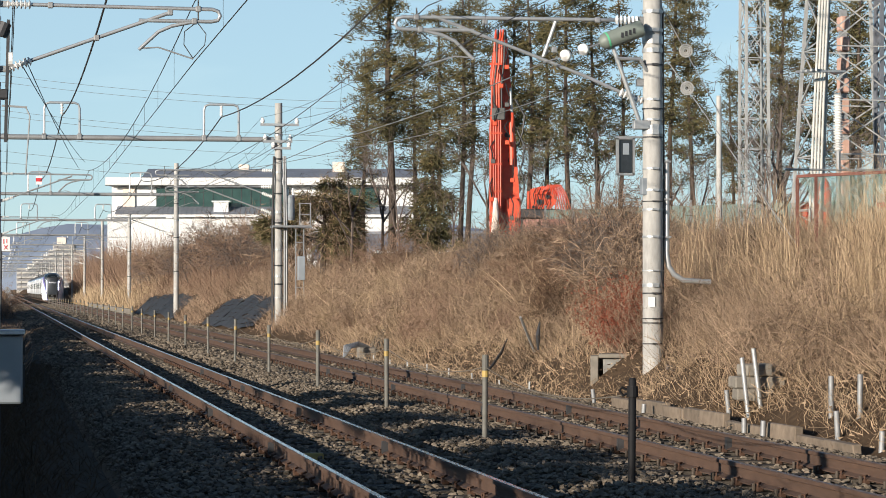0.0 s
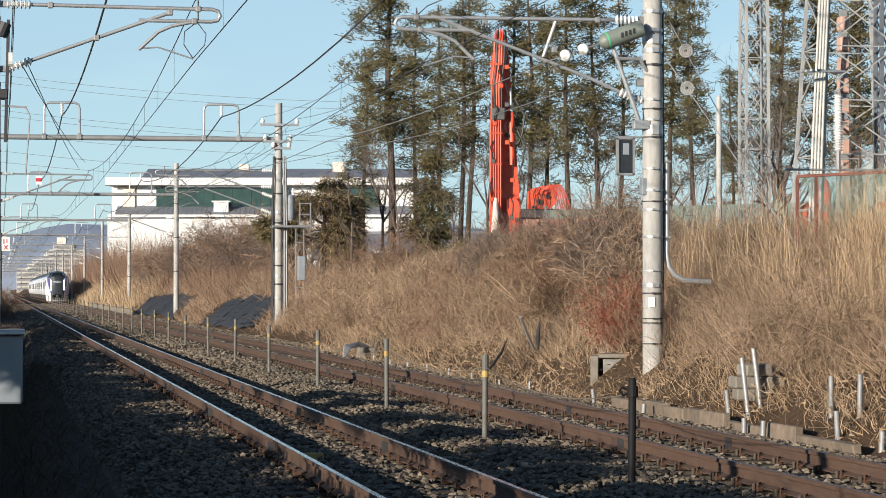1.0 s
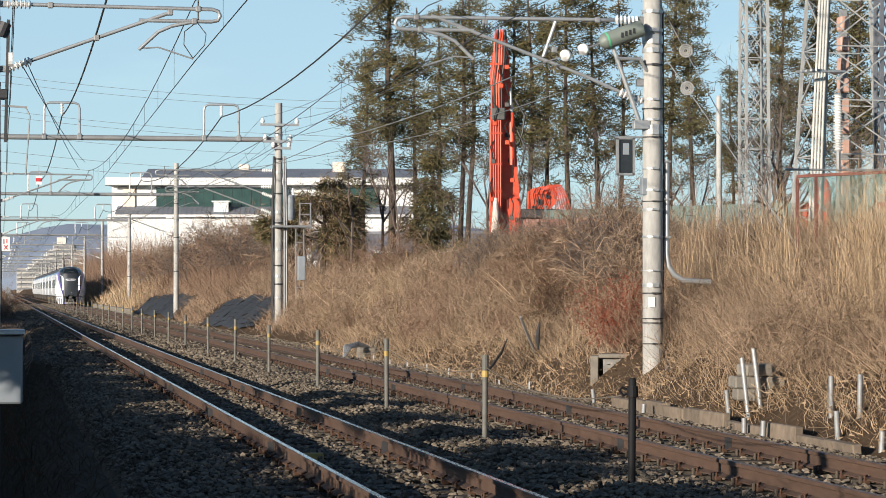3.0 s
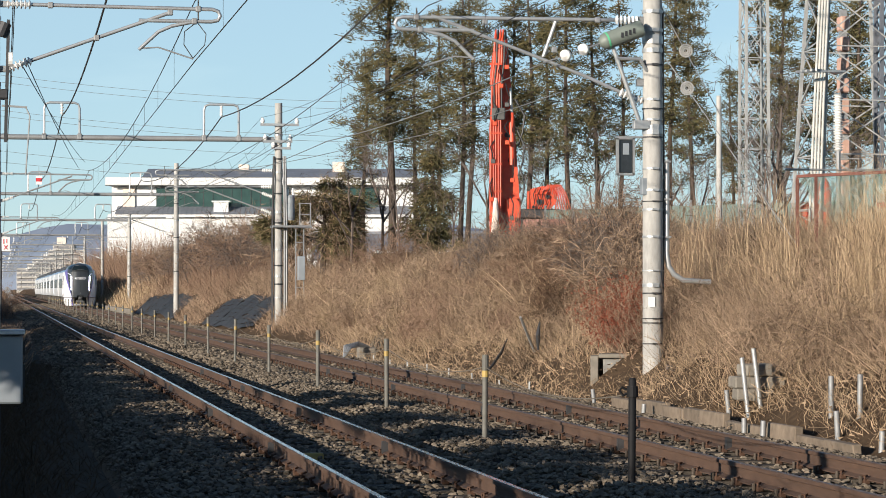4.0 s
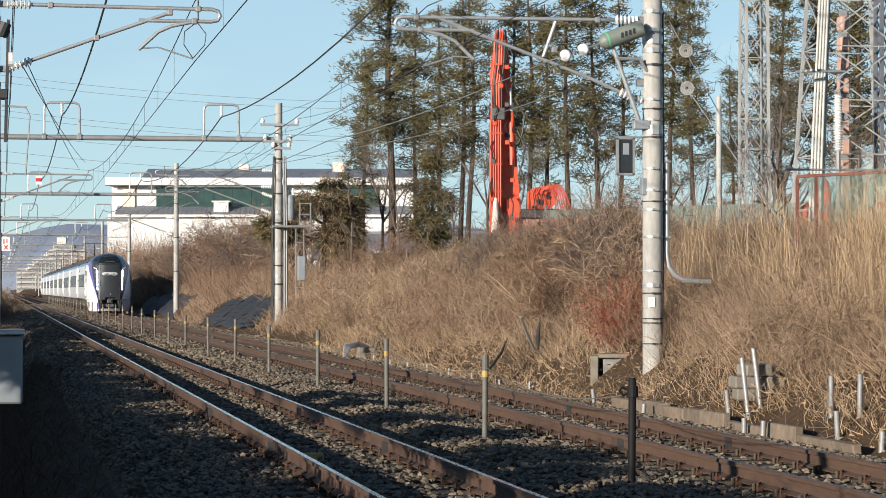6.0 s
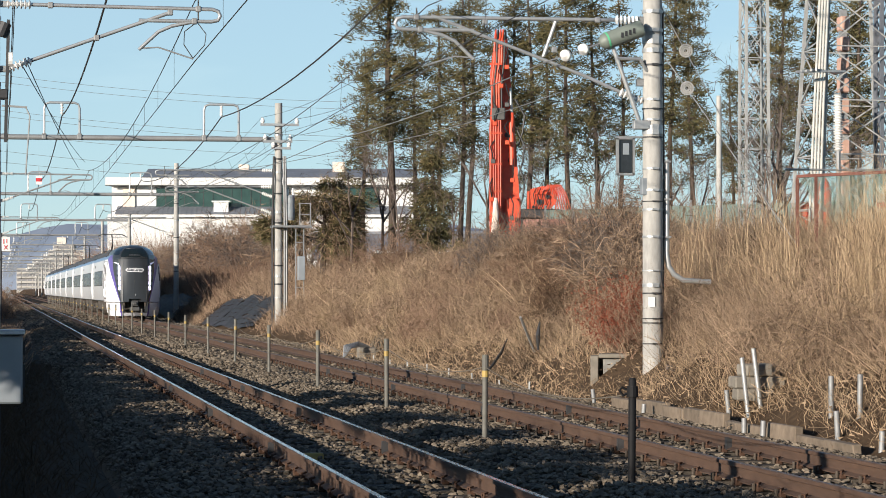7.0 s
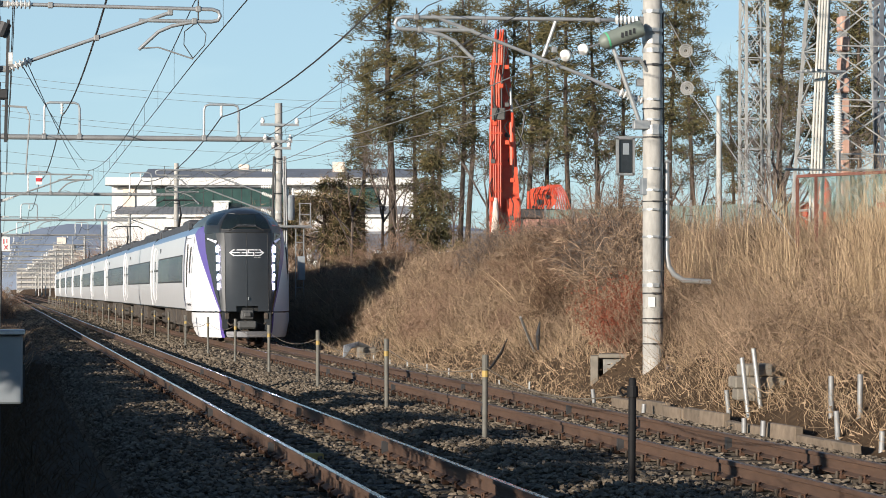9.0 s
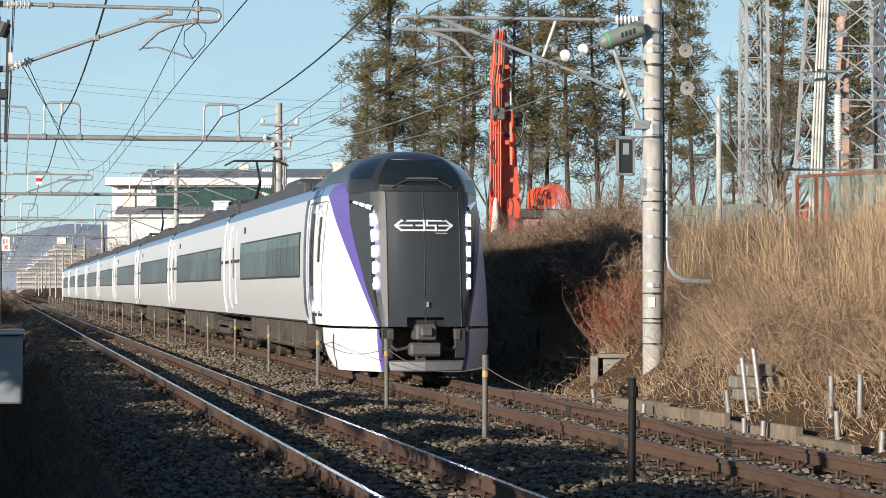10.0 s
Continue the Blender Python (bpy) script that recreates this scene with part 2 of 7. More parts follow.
def strands(name, base, tip, width, sag, m, rng, seg=3):
    """Thin bent blades or twigs from base to tip points; sag: how far the middle bows out."""
    n = len(base)
    d = tip - base
    side = np.cross(d, rng.normal(size=(n, 3)))
    side /= np.linalg.norm(side, axis=1, keepdims=True) + 1e-9
    bow = np.cross(d, rng.normal(size=(n, 3)))
    bow *= (sag * rng.uniform(0.2, 1, n))[:, None] / 1.0
    rows = []
    for k in range(seg + 1):
        t = k / seg
        c = base + d * t + bow * (4 * t * (1 - t)) * 0.5
        w = (width * (1 - 0.75 * t))[:, None]
        rows += [c - side * w / 2, c + side * w / 2]
    v = np.stack(rows, axis=1).reshape(-1, 3)
    q = np.array([[2 * k, 2 * k + 1, 2 * k + 3, 2 * k + 2] for k in range(seg)])
    quads = (np.arange(n)[:, None, None] * (2 * (seg + 1)) + q[None]).reshape(-1, 4)
    return raw_mesh(name, v, quads, m)


def smooth_noise(x, y, s, k=0.0):
    return np.sin(x / s * 1.7 + k) * np.cos(y / s * 1.3 + 1.3 * k) * 0.5 + np.sin(x / s * 3.1 + y / s * 2.3 + 2 * k) * 0.3 + np.sin(y / s * 5.7 - x / s * 4.1 + k) * 0.2


def ground_z(x, y):
    """Height of the ground: flat track bed, a bank along its far side, a low rise on the near side."""
    x, y = np.asarray(x, float), np.asarray(y, float)
    back = np.clip((y - 34.0) / 3.2, 0, 1)
    toe = 8.95 + 0.80 * back * back * (3 - 2 * back) + 0.18 * np.sin(y / 9.0) + 0.08 * np.sin(y / 2.3)
    t = np.clip((x - toe) / (12.55 - toe), 0, 1)
    bank = 2.35 * (t ** 0.85) + 0.10 * smooth_noise(x, y, 1.6) * np.clip(t * 5, 0, 1)
    left = np.clip((-1.6 - x) / 2.5, 0, 1) * 0.75 + 0.05 * smooth_noise(x, y, 0.9, 2.0) * np.clip((0.9 - x), 0, 1)
    return -0.33 + bank + left

# ---- ground, tracks ----
NEAR_X, FAR_X, HALF = 3.225, 6.76, 0.566


def build_ground():
    xs = np.concatenate([[-3000, -600, -150, -40, -15, -8], np.arange(-5, 1.0, 0.5), np.arange(1.0, 8.5, 1.5), np.arange(8.5, 14, 0.3), [15, 17, 20, 30, 60, 150, 600, 3000]])
    ys = np.concatenate([[-300, -60, -15], np.arange(0, 70, 0.6), np.arange(70, 160, 2.0), np.arange(160, 420, 10.0), [500, 700, 1000, 1800, 3000, 4600]])
    X, Y = np.meshgrid(xs, ys)
    v = np.stack([X, Y, ground_z(X, Y)], axis=-1).reshape(-1, 3)
    a = np.arange(len(ys) - 1)[:, None] * len(xs) + np.arange(len(xs) - 1)[None]
    q = np.stack([a, a + 1, a + 1 + len(xs), a + len(xs)], axis=-1).reshape(-1, 4)
    me = raw_mesh("ground", v, q, M["bank"])
    me.polygons.foreach_set("use_smooth", [True] * len(me.polygons))
    # near side gets the earth colour with shade painted in
    me.materials.append(M["shaded_soil"])
    cx = v[q].mean(axis=1)
    me.polygons.foreach_set("material_index", ((cx[:, 0] < 1.6) & (cx[:, 0] > -30) & (cx[:, 1] < 400)).astype(np.int32))
    tagged(new("ground", me), "brown earth ground rising into a bank beside the railway", "ground", kind="structure")


def build_bed():
    b = Build()
    ol = [(1.0, -0.40), (1.75, -0.235), (4.6, -0.235), (5.0, -0.20), (5.4, -0.235), (8.1, -0.235), (8.6, -0.27), (9.05, -0.40)]
    b.extrude(ol, "y", -20, 1150)
    ob = part("ballast_bed", b, M["ballast"])
    tagged(ob, "brown-grey crushed stone ballast bed under both tracks", "ballast", kind="structure")


def rail_profile(x):
    half = [(0.0635, -0.153), (0.0635, -0.143), (0.009, -0.122), (0.009, -0.042), (0.0325, -0.034), (0.0325, -0.008), (0.024, 0.0)]
    return [(x + a, z) for a, z in half] + [(x - a, z) for a, z in half[::-1]]


def build_rails():
    for x, head in ((NEAR_X - HALF, "rail_top"), (NEAR_X + HALF, "rail_top"), (FAR_X - HALF, "rail_dull"), (FAR_X + HALF, "rail_dull")):
        b = Build()
        n = 14
        ol = rail_profile(x)
        b.add([(p[0], y, p[1]) for y in (-20, 1150) for p in ol], [(i, (i + 1) % n, n + (i + 1) % n, n + i) for i in range(n)])
        b.mi[6] = 1
        bright = head == "rail_top"
        ob = part("rail", b, [M["rail_side"], M[head]])
        tagged(ob, "rusty steel rail with a shiny worn head on sleepers" if bright else "brown rusty steel rail with a dull head on sleepers", "rail", "rails of the two tracks", "structure")


build_ground()
build_bed()
build_rails()

# ---- the train ----
M["nose_pillar"] = mat("satin_pillar_grey", (0.085, 0.087, 0.09), 0.58, 0.35, fine=3, broad=0.3, var=0.08)
M["coupler_grey"] = mat("coupler_grey", (0.085, 0.086, 0.085), 0.6, 0.2, var=0.2)
# colour of the shade painted where the body tapers to the cab
M["cab_shade_paint"] = mat("cab_shade_paint", (0.10, 0.105, 0.17), 0.4, var=0.1)
SIDE = [(1.39, 0.93), (1.445, 1.25), (1.46, 1.70), (1.455, 2.30), (1.43, 2.75), (1.385, 3.06), (1.20, 3.28)]


NOSE = [(0.88, [(0.0, -0.06), (0.30, -0.045), (0.60, -0.02), (0.66, 0.01), (0.70, 0.07), (0.725, 0.10), (0.755, 0.14), (1.19, 0.80), (1.36, 1.6)]),
        (1.45, [(0.0, 0.0), (0.31, 0.015), (0.60, 0.065), (0.70, 0.115), (0.775, 0.29), (0.875, 0.48), (0.93, 0.58), (1.24, 1.15), (1.385, 1.95)]),
        (2.51, [(0.0, 0.08), (0.32, 0.10), (0.60, 0.18), (0.71, 0.235), (0.79, 0.45), (1.06, 1.16), (1.215, 1.56), (1.31, 2.0), (1.385, 2.7)]),
        (3.08, [(0.0, 0.22), (0.32, 0.24), (0.60, 0.33), (0.72, 0.395), (0.82, 0.60), (1.08, 1.24), (1.275, 2.30), (1.305, 2.62), (1.34, 3.0)])]


def section(z):
    """Plan outline of the nose at height z: centre, door, pillar, lamp, grey edge, violet edge, flank."""
    zz = [q[0] for q in NOSE]
    end = float(np.interp(max(z, 0.95), [q[1] for q in SIDE], [q[0] for q in SIDE]))
    out = []
    for k in range(9):
        out.append((float(np.interp(z, zz, [q[1][k][0] for q in NOSE])), float(np.interp(z, zz, [q[1][k][1] for q in NOSE]))))
    return out + [(end - 0.012, 3.4), (end, 4.2)]


def nose_x(y, z):
    sec = section(z)
    return float(np.interp(y, [q[1] for q in sec], [q[0] for q in sec]))


def loft(rows):
    """Skin through rows of points of equal count."""
    b = Build()
    w = len(rows[0])
    for r in rows:
        b.v += list(r)
    for j in range(len(rows) - 1):
        for i in range(w - 1):
            b.f.append([j * w + i, j * w + i + 1, (j + 1) * w + i + 1, (j + 1) * w + i])
            b.mi.append(0)
    return b


def build_nose(car):
    zs = [0.88, 1.15, 1.45, 1.8, 2.2, 2.6, 2.9, 3.08]

    for s in (-1, 1):
        for name, m, label, i0, i1 in (("corner_pillar", "nose_pillar", "grey pillar beside the gangway door", 2, 4), ("nose_panel", "nose_glass", "dark glossy corner panel", 4, 5), ("violet_stripe", "violet", "violet diagonal stripe", 5, 6), ("nose_side", "white", "glossy white nose flank", 6, 10)):
            rows = []
            for z in zs:
                pts = [(s * x, y, z) for x, y in section(z)[i0:i1 + 1]]
                if i1 == i0 + 1:
                    pts.insert(1, tuple((p + q) / 2 for p, q in zip(pts[0], pts[1])))
                rows.append(pts)
            part(name, loft(rows), M[m], car, label, smooth=True)
    # gangway door, cut out over the coupler
    b = Build()
    for k0, k1, low in ((1, 2, 0.88), (0, 1, 1.03), (-1, 0, 1.03), (-2, -1, 0.88)):
        hs = [low] + [z for z in zs if z > low + 0.02]
        rows = []
        for z in hs:
            sec = section(z)
            pts = [((1 if k >= 0 else -1) * sec[abs(k)][0], sec[abs(k)][1], z) for k in (k0, k1)]
            rows.append([pts[0], tuple((p + q) / 2 for p, q in zip(*pts)), pts[1]])
        q = loft(rows)
        b.add(q.v, q.f)
    weld(part("front_door_panel", b, M["nose_grey"], car, "dark grey panelled gangway door", smooth=True))
    # black box paints the shade inside the cut-out
    b = Build()
    b.box(-0.33, 0.33, 0.12, 0.20, 0.86, 1.04)
    part("coupler_opening_shade", b, M["hose"], car, "black box painting the shade in the opening over the coupler")
    # door joints and handle
    for k, sgn in ((2, -1), (0, 1), (2, 1)):
        b = Build()
        b.tube([(sgn * section(z)[k][0], section(z)[k][1] - 0.002, z) for z in zs], 0.008, 5)
        part("door_joint", b, M["hose"], car)
    b = Build()
    b.box(0.02, 0.05, -0.075, -0.03, 1.20, 1.28)
    part("door_handle", b, M["galv"], car)
    # lamps
    for s in (-1, 1):
        b = Build()
        b.tube([(s * (section(z)[4][0] + 0.005), section(z)[4][1] + 0.01, z) for z in (1.2, 1.5, 1.9, 2.3, 2.74)], [0.012, 0.03, 0.05, 0.055, 0.055], 6)
        strip = part("lamp_strip", b, M["train_glass"], car, "dark lamp glass strip", smooth=True)
        for k in range(5):
            z = 1.49 + 0.257 * k
            x, y = section(z + 0.09)[4]
            w = 0.015 + 0.003 * k
            b = Build()
            b.box(s * (x + 0.010) - w, s * (x + 0.010) + w, y - 0.05, y + 0.02, z, z + 0.175 + 0.006 * k, 0.010)
            part("headlamp", b, M["led"], strip, "glowing white headlamp")
        b = Build()
        p, q = section(2.80)[4], section(2.93)[5]
        b.tube([(s * (p[0] - 0.03), p[1] - 0.06, 2.80), (s * (q[0] - 0.02), q[1] - 0.04, 2.94)], [0.055, 0.03], 6)
        bar = part("upper_lamp_frame", b, M["train_glass"], car, "dark slanted lamp housing", smooth=True)
        for k in range(3):
            f0, f1 = 0.06 + 0.3 * k, 0.30 + 0.3 * k
            e = [(s * (p[0] - 0.03 + (q[0] - p[0]) * f), p[1] - 0.105 + (q[1] - p[1]) * f, 2.80 + 0.14 * f) for f in (f0, f1)]
            b = Build()
            b.tube(e, 0.042 - 0.008 * k, 8)
            part("upper_lamp", b, M["led_dim"], bar, "pale upper lamp lens")
    # cab canopy: meridians from the base ring up to the ridge, cut into glass and shell
    ring = [(0.0, 0.22, 3.08), (0.32, 0.24, 3.08), (0.60, 0.33, 3.08), (0.72, 0.395, 3.08), (0.82, 0.60, 3.08), (1.08, 1.24, 3.08), (1.06, 1.80, 3.29), (1.12, 3.0, 3.30), (1.15, 4.2, 3.29), (1.10, 5.6, 3.33), (1.0, 7.0, 3.38)]
    ridge = [1.55, 1.58, 1.66, 1.74, 1.84, 2.1, 2.5, 3.4, 4.4, 5.7, 7.0]
    keys = [i / 4 for i in range(4 * (len(ring) - 1) + 1)]

    def soft(vals, k):
        """Catmull-Rom through the values at index k."""
        i = min(int(k), len(vals) - 2)
        f = k - i
        p = [vals[max(0, min(len(vals) - 1, i + j))] for j in (-1, 0, 1, 2)]
        return 0.5 * (2 * p[1] + (p[2] - p[0]) * f + (2 * p[0] - 5 * p[1] + 4 * p[2] - p[3]) * f * f + (3 * p[1] - p[0] - 3 * p[2] + p[3]) * f ** 3)

    def dome(k, v, sgn):
        bx, by, bz = (soft([q[j] for q in ring], k) for j in range(3))
        ry = soft(ridge, k)
        rz = float(np.interp(ry, [1.5, 2.0, 3.0, 4.2, 5.6, 7.0], [3.79, 3.83, 3.82, 3.73, 3.58, 3.46]))
        e = float(np.interp(k, [0, 4, 6, 8], [1.30, 1.15, 0.95, 0.85]))
        c, sn = max(0.0, math.cos(v)), math.sin(v)
        return (sgn * bx * c ** 0.92, by + (ry - by) * (1 - c), bz + (rz - bz) * sn ** e)

    vs = [0.0, 0.20, 0.35, 0.50, 0.65, 0.80, 0.93, 1.06, 1.2, 1.35, math.pi / 2]
    shell = Build()
    panes = {("windscreen", 0): Build(), ("cab_side_window", -1): Build(), ("cab_side_window", 1): Build()}
    for sgn in (-1, 1):
        for k0, k1 in zip(keys[:-1], keys[1:]):
            for v0, v1 in zip(vs[:-1], vs[1:]):
                quad = [dome(k0, v0, sgn), dome(k1, v0, sgn), dome(k1, v1, sgn), dome(k0, v1, sgn)]
                tgt = shell
                if k1 <= 3.0 and 0.19 < v0 < 0.92:
                    tgt = panes[("windscreen", 0)]
                elif 4.0 <= k0 < 5.75 and 0.34 < v0 < 0.92 - 0.16 * max(0, k0 - 4.5):
                    tgt = panes[("cab_side_window", sgn)]
                tgt.add(quad, [(0, 1, 2, 3)])
    for tgt, name, m, lab in [(shell, "cab_canopy", "canopy", "dark grey raised cab roof")] + [(q, n[0], "train_glass", "dark cab windscreen" if n[0] == "windscreen" else "dark cab side glass") for n, q in panes.items()]:
        bm = bmesh.new()
        me = bpy.data.meshes.new(name)
        me.from_pydata(tgt.v, [], tgt.f)
        bm.from_mesh(me)
        bmesh.ops.remove_doubles(bm, verts=bm.verts, dist=0.001)
        bmesh.ops.recalc_face_normals(bm, faces=bm.faces)
        for f in bm.faces:
            f.smooth = True
        bm.to_mesh(me)
        bm.free()
        me.materials.append(M[m])
        ob = new(name, me)
        ob.parent = car
        ob["label"] = lab
    # rubber seal round the windscreen
    b = Build()
    edge = [dome(0.25 * i, 0.20, -1) for i in range(12, -1, -1)] + [dome(0.25 * i, 0.20, 1) for i in range(1, 13)]
    edge += [dome(3, v, 1) for v in vs[2:7]] + [dome(0.25 * i, 0.93, 1) for i in range(11, -1, -1)] + [dome(0.25 * i, 0.93, -1) for i in range(1, 13)] + [dome(3, v, -1) for v in vs[6:0:-1]]
    b.tube(edge, 0.012, 5, caps=False)
    part("windscreen_seal", b, M["hose"], car)
    for s in (-1, 1):
        b = Build()
        p = [dome(1.6, 0.14, s), dome(0.9, 0.34, s), dome(0.2, 0.36, -s)]
        b.tube([(q[0], q[1] - 0.03, q[2]) for q in p], [0.018, 0.014, 0.012], 5)
        part("wiper", b, M["steel_dark"], car)
        b = Build()
        p = [dome(0.9, 0.38, s), dome(0.1, 0.40, -s)]
        b.tube([(q[0], q[1] - 0.035, q[2] + 0.01) for q in p], 0.010, 5)
        part("wiper_blade", b, M["bar_grey"], car)
    # ledge under the windscreen
    b = Build()
    b.tube([(x, y - 0.004, 3.085) for x, y in [(-q[0], q[1]) for q in section(3.08)[2:0:-1]] + section(3.08)[:3]], 0.012, 6)
    part("brow", b, M["hose"], car, smooth=True)
    # lower skirt, open round the coupler
    for s in (-1, 1):
        rows, rows2 = [], []
        for z in (0.15, 0.22, 0.36, 0.6, 0.84):
            e = (z - 0.15) / 0.69
            tuck = 0.93 + 0.07 * min(1.0, e * 2.2)
            back = 2.3 - 0.9 * (1 - e) ** 2
            ys = [0.13 + 0.03 * e + (back - 0.13) * f for f in (0, 0.05, 0.1, 0.2, 0.3, 0.45, 0.7, 1.0)]
            rows.append([(s * nose_x(y, 0.9) * tuck, y, z) for y in ys])
            w = 0.02 + 0.07 * (1 - e) ** 0.5
            rows2.append([(s * (nose_x(ys[0], 0.9) - w) * tuck, ys[0] - w * 0.9, z), (s * nose_x(ys[0], 0.9) * tuck, ys[0], z)])
        part("skirt", loft(rows), M["white"], car, "white lower skirt", smooth=True)
        part("skirt_stripe", loft(rows2), M["violet"], car, "violet skirt stripe", smooth=True)
        b = Build()
        b.box(s * 0.60 - 0.10, s * 0.60 + 0.10, 0.08, 0.16, 0.36, 0.87, 0.02)
        part("front_cheek", b, M["nose_grey"], car, "grey cheek beside the coupler")
    b = Build()
    xs = np.linspace(-0.71, 0.71, 9)
    b.v = [(x, -0.04 + 0.20 * abs(x / 0.7) ** 1.25 + d, z) for z, d in ((0.15, 0.03), (0.17, 0.0), (0.31, 0.0), (0.33, 0.06)) for x in xs]
    for j in range(3):
        for i in range(8):
            b.f.append([j * 9 + i, j * 9 + i + 1, (j + 1) * 9 + i + 1, (j + 1) * 9 + i])
            b.mi.append(0)
    part("front_bar", b, M["bar_grey"], car, "silver-grey snow plough bar")
    b = Build()
    b.box(-0.80, 0.80, 0.45, 0.6, 0.16, 0.86)
    part("coupler_recess", b, M["under"], car, "dark coupler recess")
    b = Build()
    b.box(-0.17, 0.17, -0.18, 0.45, 0.66, 0.92, 0.03)
    b.box(-0.10, 0.10, -0.24, -0.15, 0.72, 0.87, 0.03)
    coupler = part("coupler", b, M["coupler_grey"], car, "grey steel tight-lock coupler")
    b = Build()
    b.box(-0.26, 0.26, -0.16, 0.2, 0.40, 0.62, 0.04)
    part("coupler_box", b, M["coupler_grey"], coupler)
    for s in (-1, 1):
        b = Build()
        b.box(s * 0.55 - 0.06, s * 0.55 + 0.06, 0.05, 0.4, 0.66, 0.84, 0.02)
        b.tube([(s * 0.2, 0.1, 0.55), (s * 0.45, 0.08, 0.50), (s * 0.62, 0.12, 0.62), (s * 0.62, 0.3, 0.8)], 0.03, 6)
        part("brake_hose", b, M["under"], coupler)
    # class mark on the door panel
    fy = section(2.52)[0][1] - 0.004
    # strokes of the letters E 3 5 3, with arrow-shaped outer ends; pairs (across, up)
    H, T = 0.078, 0.026
    glyphs = [[[(-0.20, H), (-0.37, H), (-0.465, 0), (-0.37, -H), (-0.20, -H)], [(-0.42, 0), (-0.20, 0)]],
              [[(-0.17, H), (0.0, H), (0.0, -H), (-0.17, -H)], [(-0.13, 0), (0.0, 0)]],
              [[(0.20, H), (0.045, H), (0.045, 0), (0.19, 0), (0.19, -H), (0.035, -H)]],
              [[(0.235, H), (0.37, H), (0.465, 0), (0.37, -H), (0.235, -H)], [(0.25, 0), (0.42, 0)]]]
    b = Build()
    for strokes in glyphs:
        for line in strokes:
            for (x0, z0), (x1, z1) in zip(line[:-1], line[1:]):
                w = 0.5 * (T if abs(z1 - z0) < 1e-6 else T * 1.25)
                d = Vector((x1 - x0, z1 - z0)).normalized()
                nx, nz = -d.y * w, d.x * w
                q = []
                for x, z, e in ((x0, z0, -w), (x1, z1, w)):
                    for g in (1, -1):
                        xx, zz = x + d.x * e + nx * g, 2.52 + z + d.y * e + nz * g
                        q.append((xx, float(np.interp(abs(xx), [p[0] for p in section(zz)[:4]], [p[1] for p in section(zz)[:4]])) - 0.007, zz))
                b.add([q[0], q[1], q[3], q[2]], [(0, 1, 2, 3)])
                b.add([(x, y + 0.004, z) for x, y, z in (q[0], q[1], q[3], q[2])], [(0, 1, 2, 3)])
    part("class_mark", b, M["white"], car, "white class lettering")
    b = Build()
    b.box(0.10, 0.38, fy + 0.012, fy + 0.08, 2.392, 2.40)
    part("lettering_bar", b, M["white"], car, "thin illegible lettering line")


def build_pantograph(car, y):
    b = Build()
    for x in (-0.5, 0.5):
        for q in (y - 0.5, y + 0.5):
            b.tube([(x, q, 3.5), (x, q, 3.85)], [0.07, 0.05], 8)
    b.bar((-0.5, y - 0.5, 3.87), (0.5, y - 0.5, 3.87), 0.06)
    b.bar((-0.5, y + 0.5, 3.87), (0.5, y + 0.5, 3.87), 0.06)
    b.bar((-0.5, y - 0.5, 3.87), (-0.5, y + 0.5, 3.87), 0.06)
    b.bar((0.5, y - 0.5, 3.87), (0.5, y + 0.5, 3.87), 0.06)
    pan = part("pantograph", b, M["steel_dark"], car, "dark single-arm pantograph")
    b = Build()
    b.tube([(0, y + 0.4, 3.9), (0, y - 0.85, 4.35), (0, y + 0.15, 4.93)], [0.05, 0.04, 0.03], 6)
    part("arm", b, M["steel_dark"], pan)
    b = Build()
    for q in (-0.13, 0.13):
        b.tube([(-0.85, y + 0.15 + q, 4.82), (-0.6, y + 0.15 + q, 4.95), (0.6, y + 0.15 + q, 4.95), (0.85, y + 0.15 + q, 4.82)], 0.025, 6)
    part("pan_head", b, M["steel_dark"], pan)


def car_shell(car, y0, y1):
    """Side walls, shoulder and roof of a car from y0 to y1."""
    for s in (-1, 1):
        b = Build()
        low = SIDE[:6]
        n = len(low)
        for y in (y0, y1):
            b.v += [(s * x, y, z) for x, z in low]
        b.f = [[j, j + 1, n + j + 1, n + j] for j in range(n - 1)]
        b.mi = [0] * len(b.f)
        part("side_wall", b, M["silver"], car, "silver-grey side wall", smooth=True)
        b = Build()
        sh = [SIDE[5], (1.32, 3.19), SIDE[6]]
        for y in (y0, y1):
            b.v += [(s * x, y, z) for x, z in sh]
        b.f, b.mi = [[0, 1, 4, 3], [1, 2, 5, 4]], [0, 0]
        part("shoulder", b, M["train_blue"], car, "pale blue roof shoulder", smooth=True)
    b = Build()
    ol = [(-1.20, 3.28), (-0.9, 3.40), (-0.45, 3.46), (0.45, 3.46), (0.9, 3.40), (1.20, 3.28)]
    b.extrude(ol, "y", y0, y1)
    part("roof", b, M["roof_dark"], car, "dark grey roof")
    b = Build()
    b.box(-1.30, 1.30, y0 + 0.05, y0 + 0.15, 0.92, 3.3)
    b.box(-1.30, 1.30, y1 - 0.15, y1 - 0.05, 0.92, 3.3)
    b.box(-1.38, 1.38, y0, y1, 0.90, 0.96)
    part("end_wall", b, M["nose_grey"], car)


